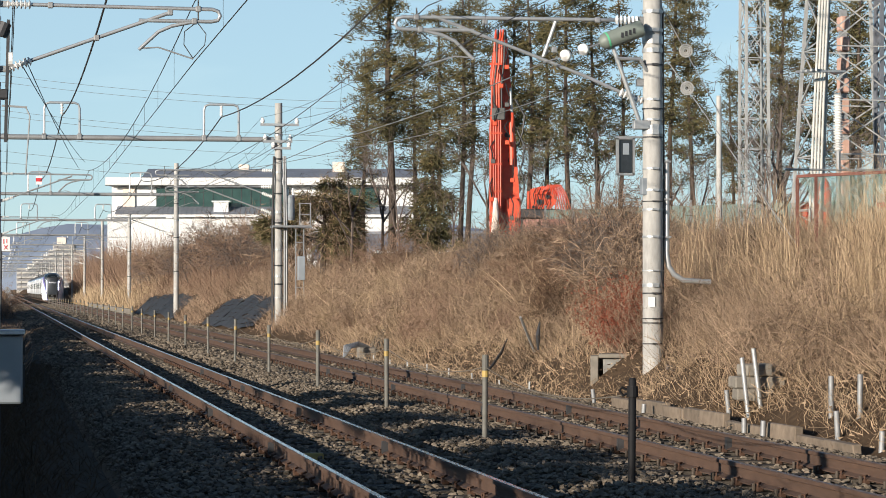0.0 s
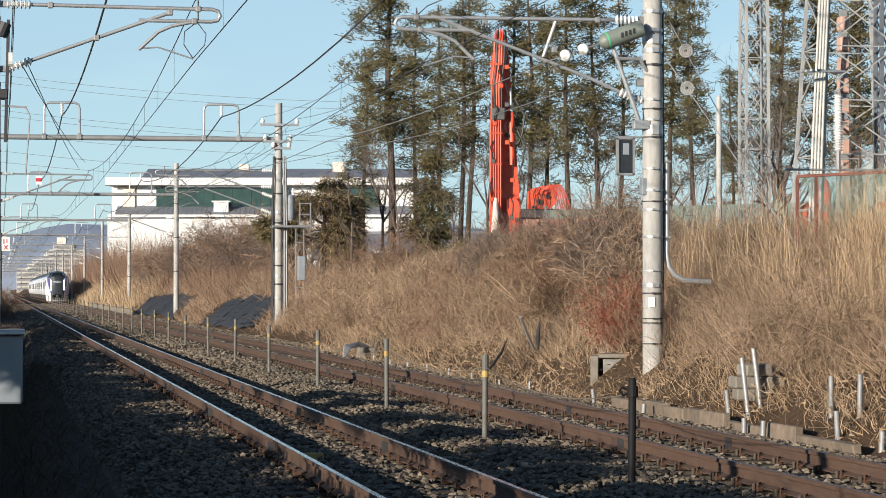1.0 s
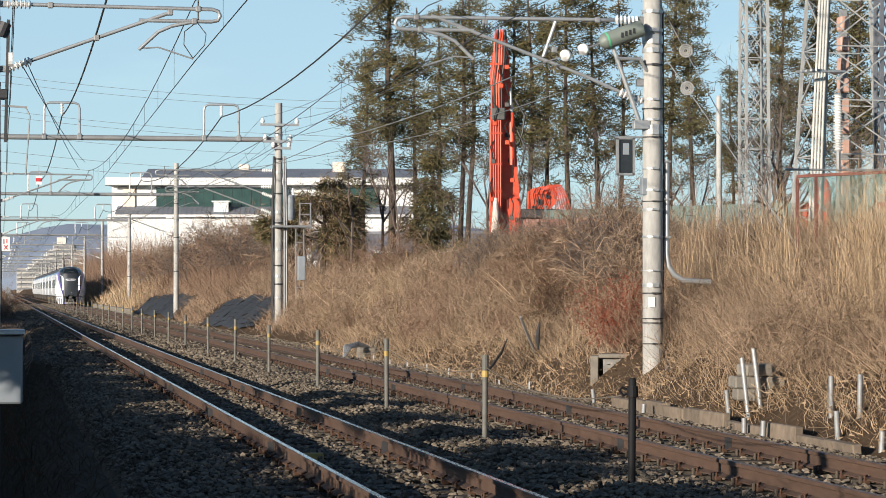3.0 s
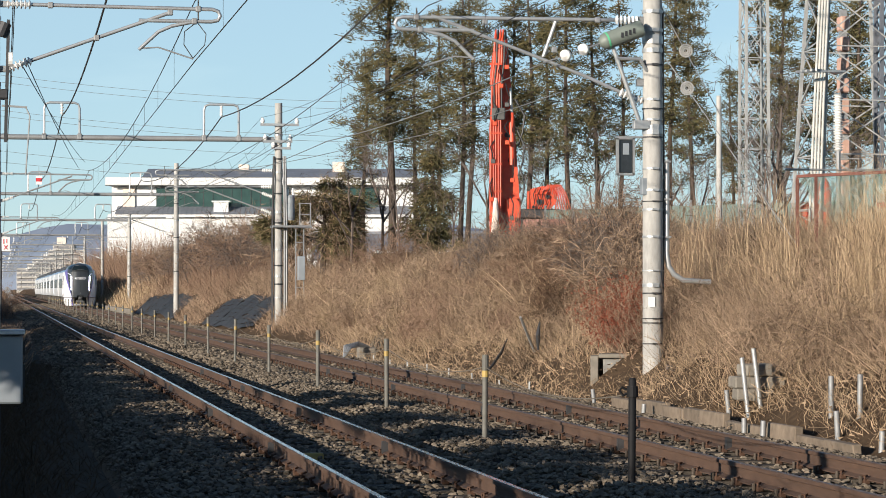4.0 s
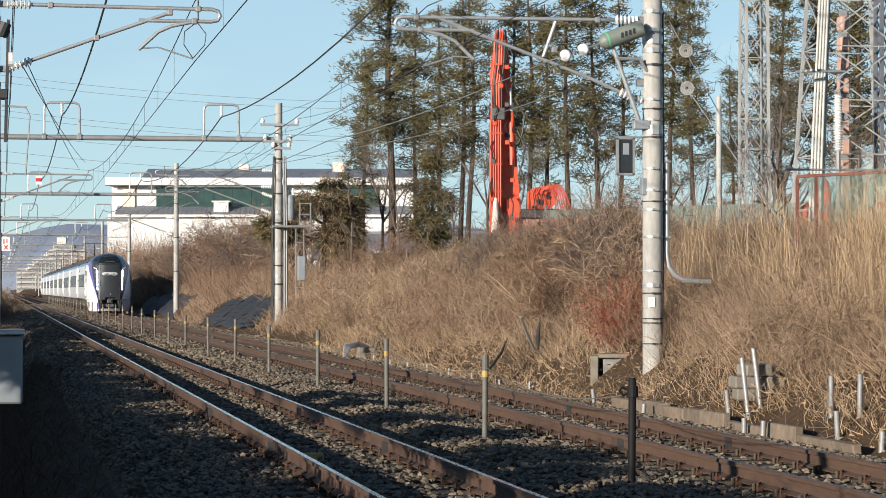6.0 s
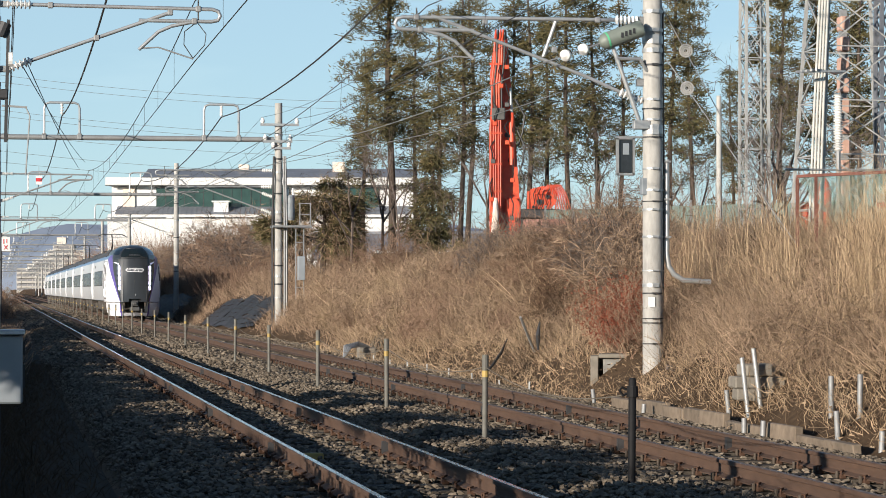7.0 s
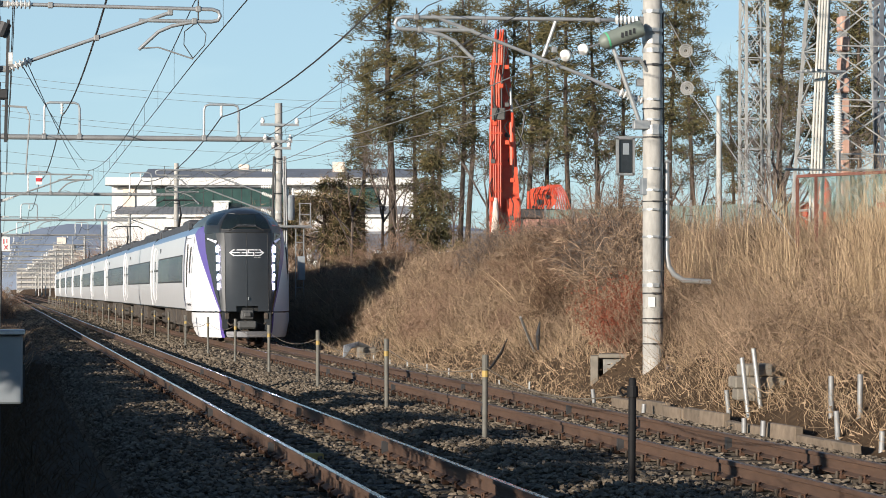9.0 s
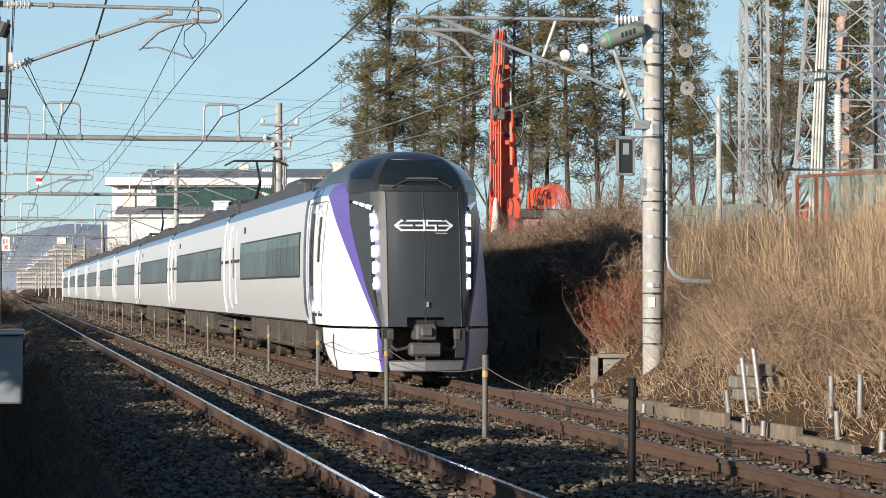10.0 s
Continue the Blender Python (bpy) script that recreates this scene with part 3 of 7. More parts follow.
def car_fittings(car, y, first, rng):
    """Windows, doors, bands, underframe and roof gear of a car whose front end is at y."""
    w0, w1 = (4.9, 16.1) if first else (1.0, 16.3)
    panes = 6 if first else 8
    step = (w1 - w0) / panes
    for s in (-1, 1):
        b = Build()
        b.extrude([(s * 1.468, 1.70), (s * 1.468, 2.28), (s * 1.455, 2.52), (s * 1.43, 2.52), (s * 1.43, 1.70)], "y", y + w0 - 0.06, y + w1 + 0.06)
        band = part("window_band", b, M["steel_dark"], car, "dark window surround")
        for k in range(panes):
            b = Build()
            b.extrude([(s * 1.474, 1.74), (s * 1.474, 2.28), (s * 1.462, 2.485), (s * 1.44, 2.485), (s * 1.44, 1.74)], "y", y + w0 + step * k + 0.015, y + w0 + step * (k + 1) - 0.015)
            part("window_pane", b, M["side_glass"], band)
        # white vertical ribs at the car end and the door
        for yy, zlo in ((19.86, 0.95), (18.4, 1.05)):
            b = Build()
            ol = [(s * 1.40, zlo), (s * 1.475, 1.30), (s * 1.49, 1.75), (s * 1.485, 2.35), (s * 1.455, 2.8), (s * 1.40, 3.1 if zlo < 1 else 2.95)]
            b.tube([(x, y + yy + (0.18 if z < 1.2 else 0.0), z) for x, z in ol], 0.024, 5)
            part("end_rib" if zlo < 1 else "door_rib", b, M["white"], car, "white raised rib", smooth=True)
        b = Build()
        b.extrude([(s * 1.466, 1.15), (s * 1.470, 1.7), (s * 1.465, 2.4), (s * 1.44, 2.85), (s * 1.42, 2.85), (s * 1.43, 1.15)], "y", y + 17.25, y + 18.25)
        door = part("door", b, M["silver"], car, "silver sliding door")
        b = Build()
        b.extrude([(s * 1.474, 1.75), (s * 1.472, 2.45), (s * 1.45, 2.45), (s * 1.45, 1.75)], "y", y + 17.6, y + 17.9)
        part("door_glass", b, M["side_glass"], door)
        for q0, q1 in ((16.36, 19.95),) if first else ((0.0, 0.94), (16.36, 19.95)):
            b = Build()
            b.box(min(s * 1.45, s * 1.4705), max(s * 1.45, s * 1.4705), y + q0, y + q1, 2.10, 2.17)
            part("dark_strip", b, M["steel_dark"], car)
        b = Build()
        b.box(s * 1.425, s * 1.447, y + 15.2, y + 15.45, 2.72, 2.86)
        part("car_plate", b, M["nose_grey"], car)
    # underframe
    for yy, ln in ((5.6, 1.6), (7.5, 2.2), (10.0, 1.8), (12.1, 2.0), (14.4, 1.0)):
        b = Build()
        zl = rng.uniform(0.30, 0.42)
        b.box(-1.28, 1.28, y + yy, y + yy + ln, zl, 0.91, 0.03)
        part("equipment_box", b, M["under"], car, "grimy underfloor equipment box")
    for yy in (3.0, 16.8):
        b = Build()
        b.box(-1.2, 1.2, y + yy - 1.7, y + yy + 1.7, 0.50, 0.70, 0.04)
        b.box(-1.2, -1.05, y + yy - 1.3, y + yy + 1.3, 0.38, 0.62, 0.03)
        b.box(1.05, 1.2, y + yy - 1.3, y + yy + 1.3, 0.38, 0.62, 0.03)
        bogie = part("bogie", b, M["under"], car, "grimy steel bogie")
        for q in (-1.05, 1.05):
            for s in (-1, 1):
                b = Build()
                b.tube([(s * 0.49, y + yy + q, 0.43), (s * 0.62, y + yy + q, 0.43)], 0.43, 20)
                b.tube([(s * 0.60, y + yy + q, 0.43), (s * 1.12, y + yy + q, 0.43)], 0.12, 10)
                part("wheel", b, M["under"], bogie)
    # roof gear
    for y0, y1 in ((9.5, 11.8),) if first else ((3.0, 5.2), (9.0, 13.2)):
        b = Build()
        b.box(-0.95, 0.95, y + y0, y + y1, 3.40, 3.70, 0.08)
        part("roof_unit", b, M["roof_dark"], car, "dark roof air-conditioning unit")
    b = Build()
    b.box(-1.12, -0.98, y + (7 if first else 0.4), y + 19.6, 3.28, 3.52, 0.02)
    b.box(0.98, 1.12, y + (7 if first else 0.4), y + 19.6, 3.28, 3.52, 0.02)
    part("roof_fairing", b, M["roof_dark"], car)


def build_train():
    tr = thing("express_train", "silver and white electric express train with violet nose stripes", "train")
    rng = random.Random(5)
    for i in range(9):
        y = 0.0 if i == 0 else 20.2 + 20.0 * (i - 1)
        b = Build()
        b.box(-1.25, 1.25, y + (4.2 if i == 0 else 0.2), y + 19.8, 0.86, 1.0)
        car = part("lead_car" if i == 0 else "car", b, M["under"], tr, "white-nosed leading car" if i == 0 else "silver-grey passenger car")
        car_shell(car, y + (4.2 if i == 0 else 0.1), y + (20.1 if i == 0 else 19.9))
        car_fittings(car, y, i == 0, rng)
        if i == 0:
            build_nose(car)
            for s in (-1, 1):
                low = [(1.08, 1.24, 3.08), (1.275, 2.30, 3.08), (1.305, 2.62, 3.08), (1.34, 3.0, 3.08), (1.375, 3.4, 3.07), (1.385, 4.2, 3.06)]
                top = [(1.07, 1.50, 3.19), (1.06, 1.80, 3.30), (1.09, 2.4, 3.30), (1.12, 3.0, 3.30), (1.15, 3.5, 3.295), (1.20, 4.2, 3.28)]
                mid = [((p[0] + q[0]) / 2 + 0.035 * min(1, i), (p[1] + q[1]) / 2, (p[2] + q[2]) / 2 + 0.03 * min(1, i)) for i, (p, q) in enumerate(zip(low, top))]
                for nm, mt, i0, i1 in (("violet_stripe", "violet", 0, 2), ("nose_shoulder", "train_blue", 2, 6)):
                    part(nm, loft([[(s * p[0], p[1], p[2]) for p in row[i0 - (1 if i0 else 0):i1]] for row in (low, mid, top)]), M[mt], car, smooth=True)
                # painted band for the shade where the nose meets the body
                b = Build()
                for y0, y1 in ((4.02, 4.30),):
                    b.v = [(s * (x + 0.006), yy - (0.10 if z < 1.2 else 0), z) for yy in (y0, y1) for x, z in SIDE[:6]]
                    b.f = [[j, j + 1, 7 + j, 6 + j] for j in range(5)]
                    b.mi = [0] * 5
                part("cab_shade_band", b, M["cab_shade_paint"], car, "dark blue-grey band painted for the shade behind the cab", smooth=True)
                # crew door: outline groove, two white grab rails with dark slots and foot steps
                b = Build()
                for yy in (2.28, 3.72):
                    b.tube([(s * (nose_x(yy, z) + 0.003), yy, z) for z in (1.0, 1.3, 1.8, 2.3, 2.8, 2.98)], 0.010, 5)
                b.tube([(s * (nose_x(yy, 2.98) + 0.003), yy, 2.98) for yy in (2.28, 2.7, 3.0, 3.4, 3.72)], 0.010, 5)
                door = part("crew_door", b, M["bar_grey"], car, "white crew door with a grey joint")
                for yy, lo, hi in ((2.62, 1.95, 2.72), (3.22, 1.55, 2.80)):
                    b = Build()
                    b.tube([(s * (nose_x(yy, z) + 0.02), yy - (0.16 if z < 1.2 else 0.0), z) for z in (1.10, 1.32, 1.8, 2.3, 2.84)], 0.04, 6)
                    part("grab_rail", b, M["white"], door, smooth=True)
                    b = Build()
                    b.tube([(s * (nose_x(yy - 0.1, z) + 0.03), yy - 0.1, z) for z in (lo, (lo + hi) / 2, hi)], 0.020, 5)
                    part("rail_slot", b, M["steel_dark"], door)
                    b = Build()
                    yf = yy - 0.16
                    b.box(min(s * (nose_x(yf, 1.06) - 0.02), s * (nose_x(yf, 1.06) + 0.03)), max(s * (nose_x(yf, 1.06) - 0.02), s * (nose_x(yf, 1.06) + 0.03)), yf - 0.16, yf + 0.16, 1.03, 1.075)
                    part("foot_step", b, M["steel_dark"], door)
        if i in (1, 3, 6):
            build_pantograph(car, y + 6.6)
    return tr


train = build_train()

# ---- vegetation ----
def conifer_crown(name, H, low, spread, rng, ragged=0.35, dense=1.0):
    """Limbs of a tall ragged conifer: tufts of needles along drooping boughs."""
    bases, tips, wid = [], [], []
    limbs = Build()
    z = low
    while z < H - 0.3:
        t = (z - low) / (H - low)
        n = rng.integers(3, 6)
        for _ in range(n):
            a = rng.uniform(0, 2 * math.pi)
            L = spread * (1 - t) ** 0.65 * rng.uniform(ragged, 1.0) + 0.3
            if rng.random() < 0.13:
                L *= 0.3
            d = np.array([math.cos(a), math.sin(a), rng.uniform(-0.22, 0.34)])
            p0 = np.array([0, 0, z + rng.uniform(-0.2, 0.2)])
            end = p0 + d * L
            limbs.tube([p0, (p0 + end) / 2 + np.array([0, 0, -0.08 * L]), end], [0.016 + 0.007 * L, 0.010 + 0.004 * L, 0.006], 4, caps=False)
            k = max(1, int((1.1 + L * 1.15) * dense))
            for _ in range(k):
                s = rng.uniform(0.06, 1.03)
                c = p0 + d * L * s + np.array([0, 0, -0.3 * L * s * (1 - s)]) + rng.normal(size=3) * np.array([0.14, 0.14, 0.10]) * (0.5 + 0.35 * L)
                m = int(rng.integers(55, 95))
                o = rng.normal(size=(m, 3)) * np.array([0.21, 0.21, 0.14])
                dirs = rng.normal(size=(m, 3)) * np.array([1, 1, 0.6]) + np.array([d[0] * 0.7, d[1] * 0.7, 0.35])
                dirs /= np.linalg.norm(dirs, axis=1, keepdims=True)
                bases.append(c + o)
                tips.append(c + o + dirs * rng.uniform(0.12, 0.28, (m, 1)))
                wid.append(rng.uniform(0.03, 0.062, m))
        z += rng.uniform(0.24, 0.46) if rng.random() < 0.88 else rng.uniform(0.6, 1.0)
    me = strands(name, np.concatenate(bases), np.concatenate(tips), np.concatenate(wid), np.array(0.0), M["needle"], rng, seg=1)
    return me, limbs


def build_conifers():
    kinds = []
    for k, (H, low, spread) in enumerate(((17.5, 6.2, 3.3), (13.8, 5.8, 1.6), (15.0, 5.2, 1.95), (12.6, 4.4, 1.4))):
        rng = np.random.default_rng(40 + k)
        tree = thing("conifer", "tall ragged dark green conifer with a bare lower trunk", "tree", "row of conifers behind the bank")
        b = Build()
        zs = np.linspace(0, H, 14)
        b.tube([(0.12 * math.sin(z * 0.5 + k), 0.10 * math.sin(z * 0.37 + 2 * k), z) for z in zs], [(0.17 if k == 0 else 0.115) * (1 - z / H) ** 0.8 + 0.02 for z in zs], 9)
        part("trunk", b, M["bark"], tree, "brown bark trunk", smooth=True)
        me, limbs = conifer_crown("crown", H, low, spread, rng, dense=0.9 if k == 0 else 0.62)
        crown = new("crown", me)
        crown.parent = tree
        part("branchwork", limbs, M["bark"], crown)
        kinds.append(tree)
    rng = random.Random(3)
    # plan places of the trunks
    spots = [(0, 16.69, 106.7, 0, 1.0), (3, 19.1, 114.4, 2, 1.0), (1, 19.82, 112.3, 1, 0.92), (2, 19.43, 104.2, 4, 0.95), (1, 20.32, 107.1, 2.2, 1.02), (3, 23.52, 113.6, 0.4, 1.1), (1, 22.7, 105.7, 3, 1.0), (3, 24.46, 110.4, 5, 1.0), (2, 23.83, 103.4, 0.9, 1.0), (3, 26.17, 108.1, 3.3, 1.05), (1, 26.58, 105.0, 1.7, 0.95), (2, 27.74, 100.7, 5.3, 1.0), (3, 29.86, 105.4, 2.6, 1.0), (1, 32.56, 103.9, 2.9, 0.95), (3, 32.29, 99.9, 1.1, 1.05), (3, 16.47, 112.9, 5.9, 0.85), (3, 37.36, 105.1, 0.5, 1.0), (2, 34.3, 101.0, 1.9, 1.0), (1, 35.6, 99.5, 4.4, 1.0), (3, 30.4, 101.0, 3.9, 0.72)]
    used = set()
    for k, x, y, rot, s in spots:
        m = pose(x, y, 1.95, 0, 0, math.degrees(rot)) @ Matrix.Diagonal((s, s, s, 1))
        if k in used:
            o = copy_thing(kinds[k], pose(x, y, 1.95, 0, 0, math.degrees(rot)))
        else:
            o = kinds[k]
            used.add(k)
            o.matrix_basis = pose(x, y, 1.95, 0, 0, math.degrees(rot))
        o.scale = (s, s, s)


def bare_tree_mesh(name, H, rng, droop=0.0, twig=0.018, spread=0.55, depth=5):
    """A leafless tree: forking branches as tapering ribbons and tubes."""
    tubes = Build()
    B, T, W = [], [], []

    def grow(p, d, L, r, lvl):
        end = p + d * L
        if r > 0.03 and lvl < 3:
            tubes.tube([p, (p + end) / 2 + rng.normal(size=3) * 0.03 * L, end], [r, r * 0.85, r * 0.7], 5, caps=False)
        else:
            B.append(p)
            T.append(end)
            W.append(max(2 * r, twig))
        if lvl >= depth:
            return
        for _ in range(int(rng.integers(2, 5)) if lvl else 5):
            nd = d + rng.normal(size=3) * spread
            nd[2] += 0.12 - droop * lvl
            nd /= np.linalg.norm(nd)
            q = p + d * L * rng.uniform(0.45, 1.0)
            grow(q, nd, L * rng.uniform(0.5, 0.85), r * 0.58, lvl + 1)

    grow(np.zeros(3), np.array([0.03, 0.02, 1.0]), H * 0.36, H * 0.0085, 0)
    return tubes, strands(name, np.array(B), np.array(T), np.array(W), np.array(0.12), M["bark_grey"], rng, seg=2)


def build_bare_trees():
    protos = []
    for k in range(3):
        rng = np.random.default_rng(70 + k)
        tree = thing("bare_tree", "leafless grey-brown tree with fine twigs on the bank top", "tree", "bare trees")
        tubes, me = bare_tree_mesh("twig_crown", (7.5, 9.0, 6.5)[k], rng, droop=(0.10, 0.03, 0.0)[k])
        part("trunk", tubes, M["bark_grey"], tree)
        tw = new("twig_crown", me)
        tw.parent = tree
        protos.append(tree)
    spots = [(0, 13.6, 97, 0, 1.0), (1, 15.4, 100, 80, 0.95), (2, 14.7, 92, 200, 1.0), (2, 16.8, 92, 30, 0.9), (1, 19.2, 97, 140, 0.95), (2, 21.5, 95, 300, 1.0), (1, 23.7, 98, 20, 0.9), (2, 25.8, 95, 95, 1.05),
             (1, 28.0, 98, 250, 0.85), (1, 22.4, 70, 35, 0.9), (2, 24.5, 72, 65, 0.85), (0, 19.5, 60, 110, 0.9), (2, 17.5, 100, 310, 0.95), (1, 30.5, 97, 10, 0.9), (2, 18.4, 58, 180, 0.7)]
    used = set()
    for k, x, y, rot, s in spots:
        if k in used:
            o = copy_thing(protos[k], pose(x, y, 1.9, 0, 0, rot))
        else:
            o = protos[k]
            used.add(k)
            o.matrix_basis = pose(x, y, 1.9, 0, 0, rot)
        o.scale = (s, s, s)


SHEETS = ((97, 124), (143, 187))


def field(rng, n, x0, x1, y0, y1, keep=None):
    x, y = rng.uniform(x0, x1, n), rng.uniform(y0, y1, n)
    if keep is not None:
        k = keep(x, y)
        x, y = x[k], y[k]
    return x, y


def grass(name, label, m, x, y, rng, h0, h1, w, lean_xy, sag, seg=3, lift=0.0):
    clear = ~((np.abs(x - 10.1) < 0.34) & (y > 35.8) & (y < 41.0))
    for y0, y1 in SHEETS:
        clear &= ~((x < 11.3 + 0.2 * np.sin(y * 0.7)) & (y > y0 - 0.5) & (y < y1 + 0.5))
    # gravelly foot of the bank, almost bare
    clear &= ~((x > 8.2) & (y > 33) & (y < 92) & (x < 9.55 + 0.45 * np.clip((y - 36) / 4, 0, 1) + 0.12 * np.sin(y * 1.7) + 0.08 * np.sin(y * 4.1)) & (rng.uniform(0, 1, len(x)) > (0.30 if h1 < 0.5 else 0.04)))
    if h1 > 0.6:
        clear &= ~((x / y > 0.329) & (x / y < 0.346) & (y > 31) & (y < 37.5) & (x > 10.6))
    clear &= ~((x > 8.2) & (y <= 33) & (x < 9.2 + 0.10 * np.sin(y * 2.1)) & (rng.uniform(0, 1, len(x)) > (0.22 if h1 < 0.5 else 0.05)))
    x, y = x[clear], y[clear]
    n = len(x)
    b = np.stack([x, y, ground_z(x, y) - 0.03 + lift], axis=1)
    h = rng.uniform(h0, h1, n)
    d = rng.normal(size=(n, 2)) * lean_xy
    t = b + np.stack([d[:, 0] * h, d[:, 1] * h, h * rng.uniform(0.55, 1.0, n)], axis=1)
    wid = rng.uniform(0.5, 1.0, n) * w * (1 + np.clip((y - 40) / 55, 0, 3))
    ob = new(name, strands(name, b, t, wid, sag, M[m], rng, seg))
    return tagged(ob, label, "vegetation", kind="stuff")


def build_bank_cover():
    rng = np.random.default_rng(11)
    # low matted dry grass over the whole slope
    x, y = field(rng, 66000, 8.75, 13.4, 20, 74, lambda x, y: ((x > 9.0) | (rng.uniform(0, 1, len(x)) < 0.15)) & (smooth_noise(x, y, 0.9, 7.0) + 0.6 * smooth_noise(x, y, 3.0, 8.0) > rng.uniform(-1.1, 0.1, len(x))))
    grass("dry_grass", "matted straw-coloured dry grass covering the bank", "straw", x, y, rng, 0.12, 0.46, 0.013, 0.62, 0.9)
    x, y = field(rng, 42000, 9.2, 13.6, 74, 200, lambda x, y: x > 9.75)
    grass("far_dry_grass", "brown dry grass on the far bank", "brush", x, y, rng, 0.2, 0.65, 0.012, 0.55, 0.7)
    # tangled brown brush, thicker in patches and towards the top
    patch = lambda x, y: (smooth_noise(x, y, 3.2, 1.0) + 0.20 * (x - 11.2)) > rng.uniform(-0.7, 0.5, len(x))
    x, y = field(rng, 80000, 9.6, 14.6, 24, 100, patch)
    k = y < 66
    grass("brush", "tangled reddish-brown dry brush on the bank", "brush", x[k], y[k], rng, 0.25, 0.95, 0.011, 0.55, 0.9)
    grass("low_brush", "low reddish-brown dry brush further along the bank", "brush", x[~k], y[~k], rng, 0.15, 0.5, 0.011, 0.55, 0.9)
    x, y = field(rng, 12000, 12.0, 15.5, 42, 66, lambda x, y: smooth_noise(x, y, 2.6, 3.0) > -0.3)
    grass("tall_brush", "tall brown bare brush along the bank top", "brush", x, y, rng, 0.3, 1.05, 0.011, 0.45, 0.6)
    x, y = field(rng, 900, 12.2, 15.0, 44, 62)
    grass("tall_twigs", "sparse tall bare twigs standing on the bank top", "shrub", x, y, rng, 1.2, 2.5, 0.014, 0.22, 0.4)
    # pale bent stalks
    x, y = field(rng, 5200, 9.4, 13.6, 22, 90, lambda x, y: ((y > 44) & (x > 10.2)) | (x > 10.9))
    grass("pale_stalks", "pale bent dry stalks among the brush", "reed", x, y, rng, 0.4, 1.25, 0.014, 0.40, 0.6)
    # reeds
    x, y = field(rng, 9500, 11.2, 15.0, 31, 42.5, lambda x, y: (smooth_noise(x, y, 1.5, 2.0) > -0.25) & ((x < 11.7) | (y < 33) | (rng.uniform(0, 1, len(x)) < 0.4)))
    grass("reeds", "tall tan dry reeds on the bank", "reed", x, y, rng, 0.5, 1.95, 0.010, 0.10, 0.22)
    x, y = field(rng, 6000, 10.0, 12.6, 24.5, 30.5, lambda x, y: x > 10.3 + 0.10 * (30 - y))
    grass("tall_reeds", "dense tall golden dry reeds on the bank", "reed", x, y, rng, 0.8, 2.5, 0.009, 0.11, 0.3)
    x, y = field(rng, 17000, 9.8, 13.6, 24, 42, lambda x, y: smooth_noise(x, y, 1.1, 4.0) > -0.35)
    grass("low_tangle", "low tangled brown stems under the reeds", "brush", x, y, rng, 0.25, 0.9, 0.012, 0.6, 0.9)
    # far pale grass
    x, y = field(rng, 16000, 9.3, 13.0, 190, 330)
    grass("far_reeds", "pale golden dry grass beside the far track", "reed", x, y, rng, 0.6, 1.7, 0.016, 0.25, 0.15, seg=2)
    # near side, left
    # grass and weeds here use the colour with the verge shade in it
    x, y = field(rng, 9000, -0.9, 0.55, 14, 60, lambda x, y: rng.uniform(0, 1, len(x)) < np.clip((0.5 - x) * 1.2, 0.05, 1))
    grass("near_grass", "dry brown grass beside the near track", "weed_shaded", x, y, rng, 0.15, 0.6, 0.010, 0.5, 0.4)
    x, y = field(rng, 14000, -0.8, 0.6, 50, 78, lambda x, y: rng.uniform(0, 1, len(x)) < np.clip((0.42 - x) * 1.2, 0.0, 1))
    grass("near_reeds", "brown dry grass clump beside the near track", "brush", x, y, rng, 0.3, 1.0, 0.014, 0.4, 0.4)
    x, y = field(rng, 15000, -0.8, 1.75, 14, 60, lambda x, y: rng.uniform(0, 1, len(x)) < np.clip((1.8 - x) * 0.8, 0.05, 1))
    grass("verge_weeds", "withered weeds along the near verge, coloured dark for the shade there", "weed_shaded", x, y, rng, 0.05, 0.25, 0.012, 0.8, 0.6)
    # bare shrubs further along
    x, y = field(rng, 17000, 10.8, 16.5, 112, 215, lambda x, y: smooth_noise(x, y, 5.0, 0.5) > 0.05)
    grass("bare_shrubs", "dense bare reddish-brown shrubs on the bank", "shrub", x, y, rng, 0.6, 2.4, 0.010, 0.45, 0.3)
    x, y = field(rng, 9000, 11, 17, 230, 420)
    grass("far_shrubs", "far bare brown shrubs beside the track", "shrub", x, y, rng, 2.0, 6.5, 0.014, 0.3, 0.15, seg=2)
    # bulging bramble mounds, arching stems one over another
    for j, (tag, m, cnt, x0, x1, y0, y1, r0, r1) in enumerate((("brown", "brush", 150, 9.9, 13.4, 26, 92, 0.4, 1.0), ("tan", "straw", 34, 10.2, 12.8, 26, 95, 0.35, 0.75), ("dark", "shrub", 20, 10.6, 13.4, 40, 66, 0.6, 1.1))):
        B, T, W = [], [], []
        for _ in range(cnt):
            cx, cy, r = rng.uniform(x0, x1), rng.uniform(y0, y1), rng.uniform(r0, r1)
            if (abs(cx - 10.2) < 0.9 and 35 < cy < 41.5) or (cx < 10.6 and cy > 40) or (cx < 11.6 and cy > 90):
                continue
            n = int(620 * r / 0.7)
            u = rng.normal(size=(n, 3))
            u[:, 2] = np.abs(u[:, 2])
            u /= np.linalg.norm(u, axis=1, keepdims=True)
            c = np.array([cx, cy, float(ground_z(cx, cy)) - 0.1])
            p = c + u * np.array([r, r * 1.25, r * 0.75]) * rng.uniform(0.35, 1.0, (n, 1))
            tang = np.cross(u, rng.normal(size=(n, 3)))
            d = tang / (np.linalg.norm(tang, axis=1, keepdims=True) + 1e-6) * rng.uniform(0.15, 0.75, (n, 1)) + u * rng.uniform(-0.10, 0.22, (n, 1))
            B.append(p)
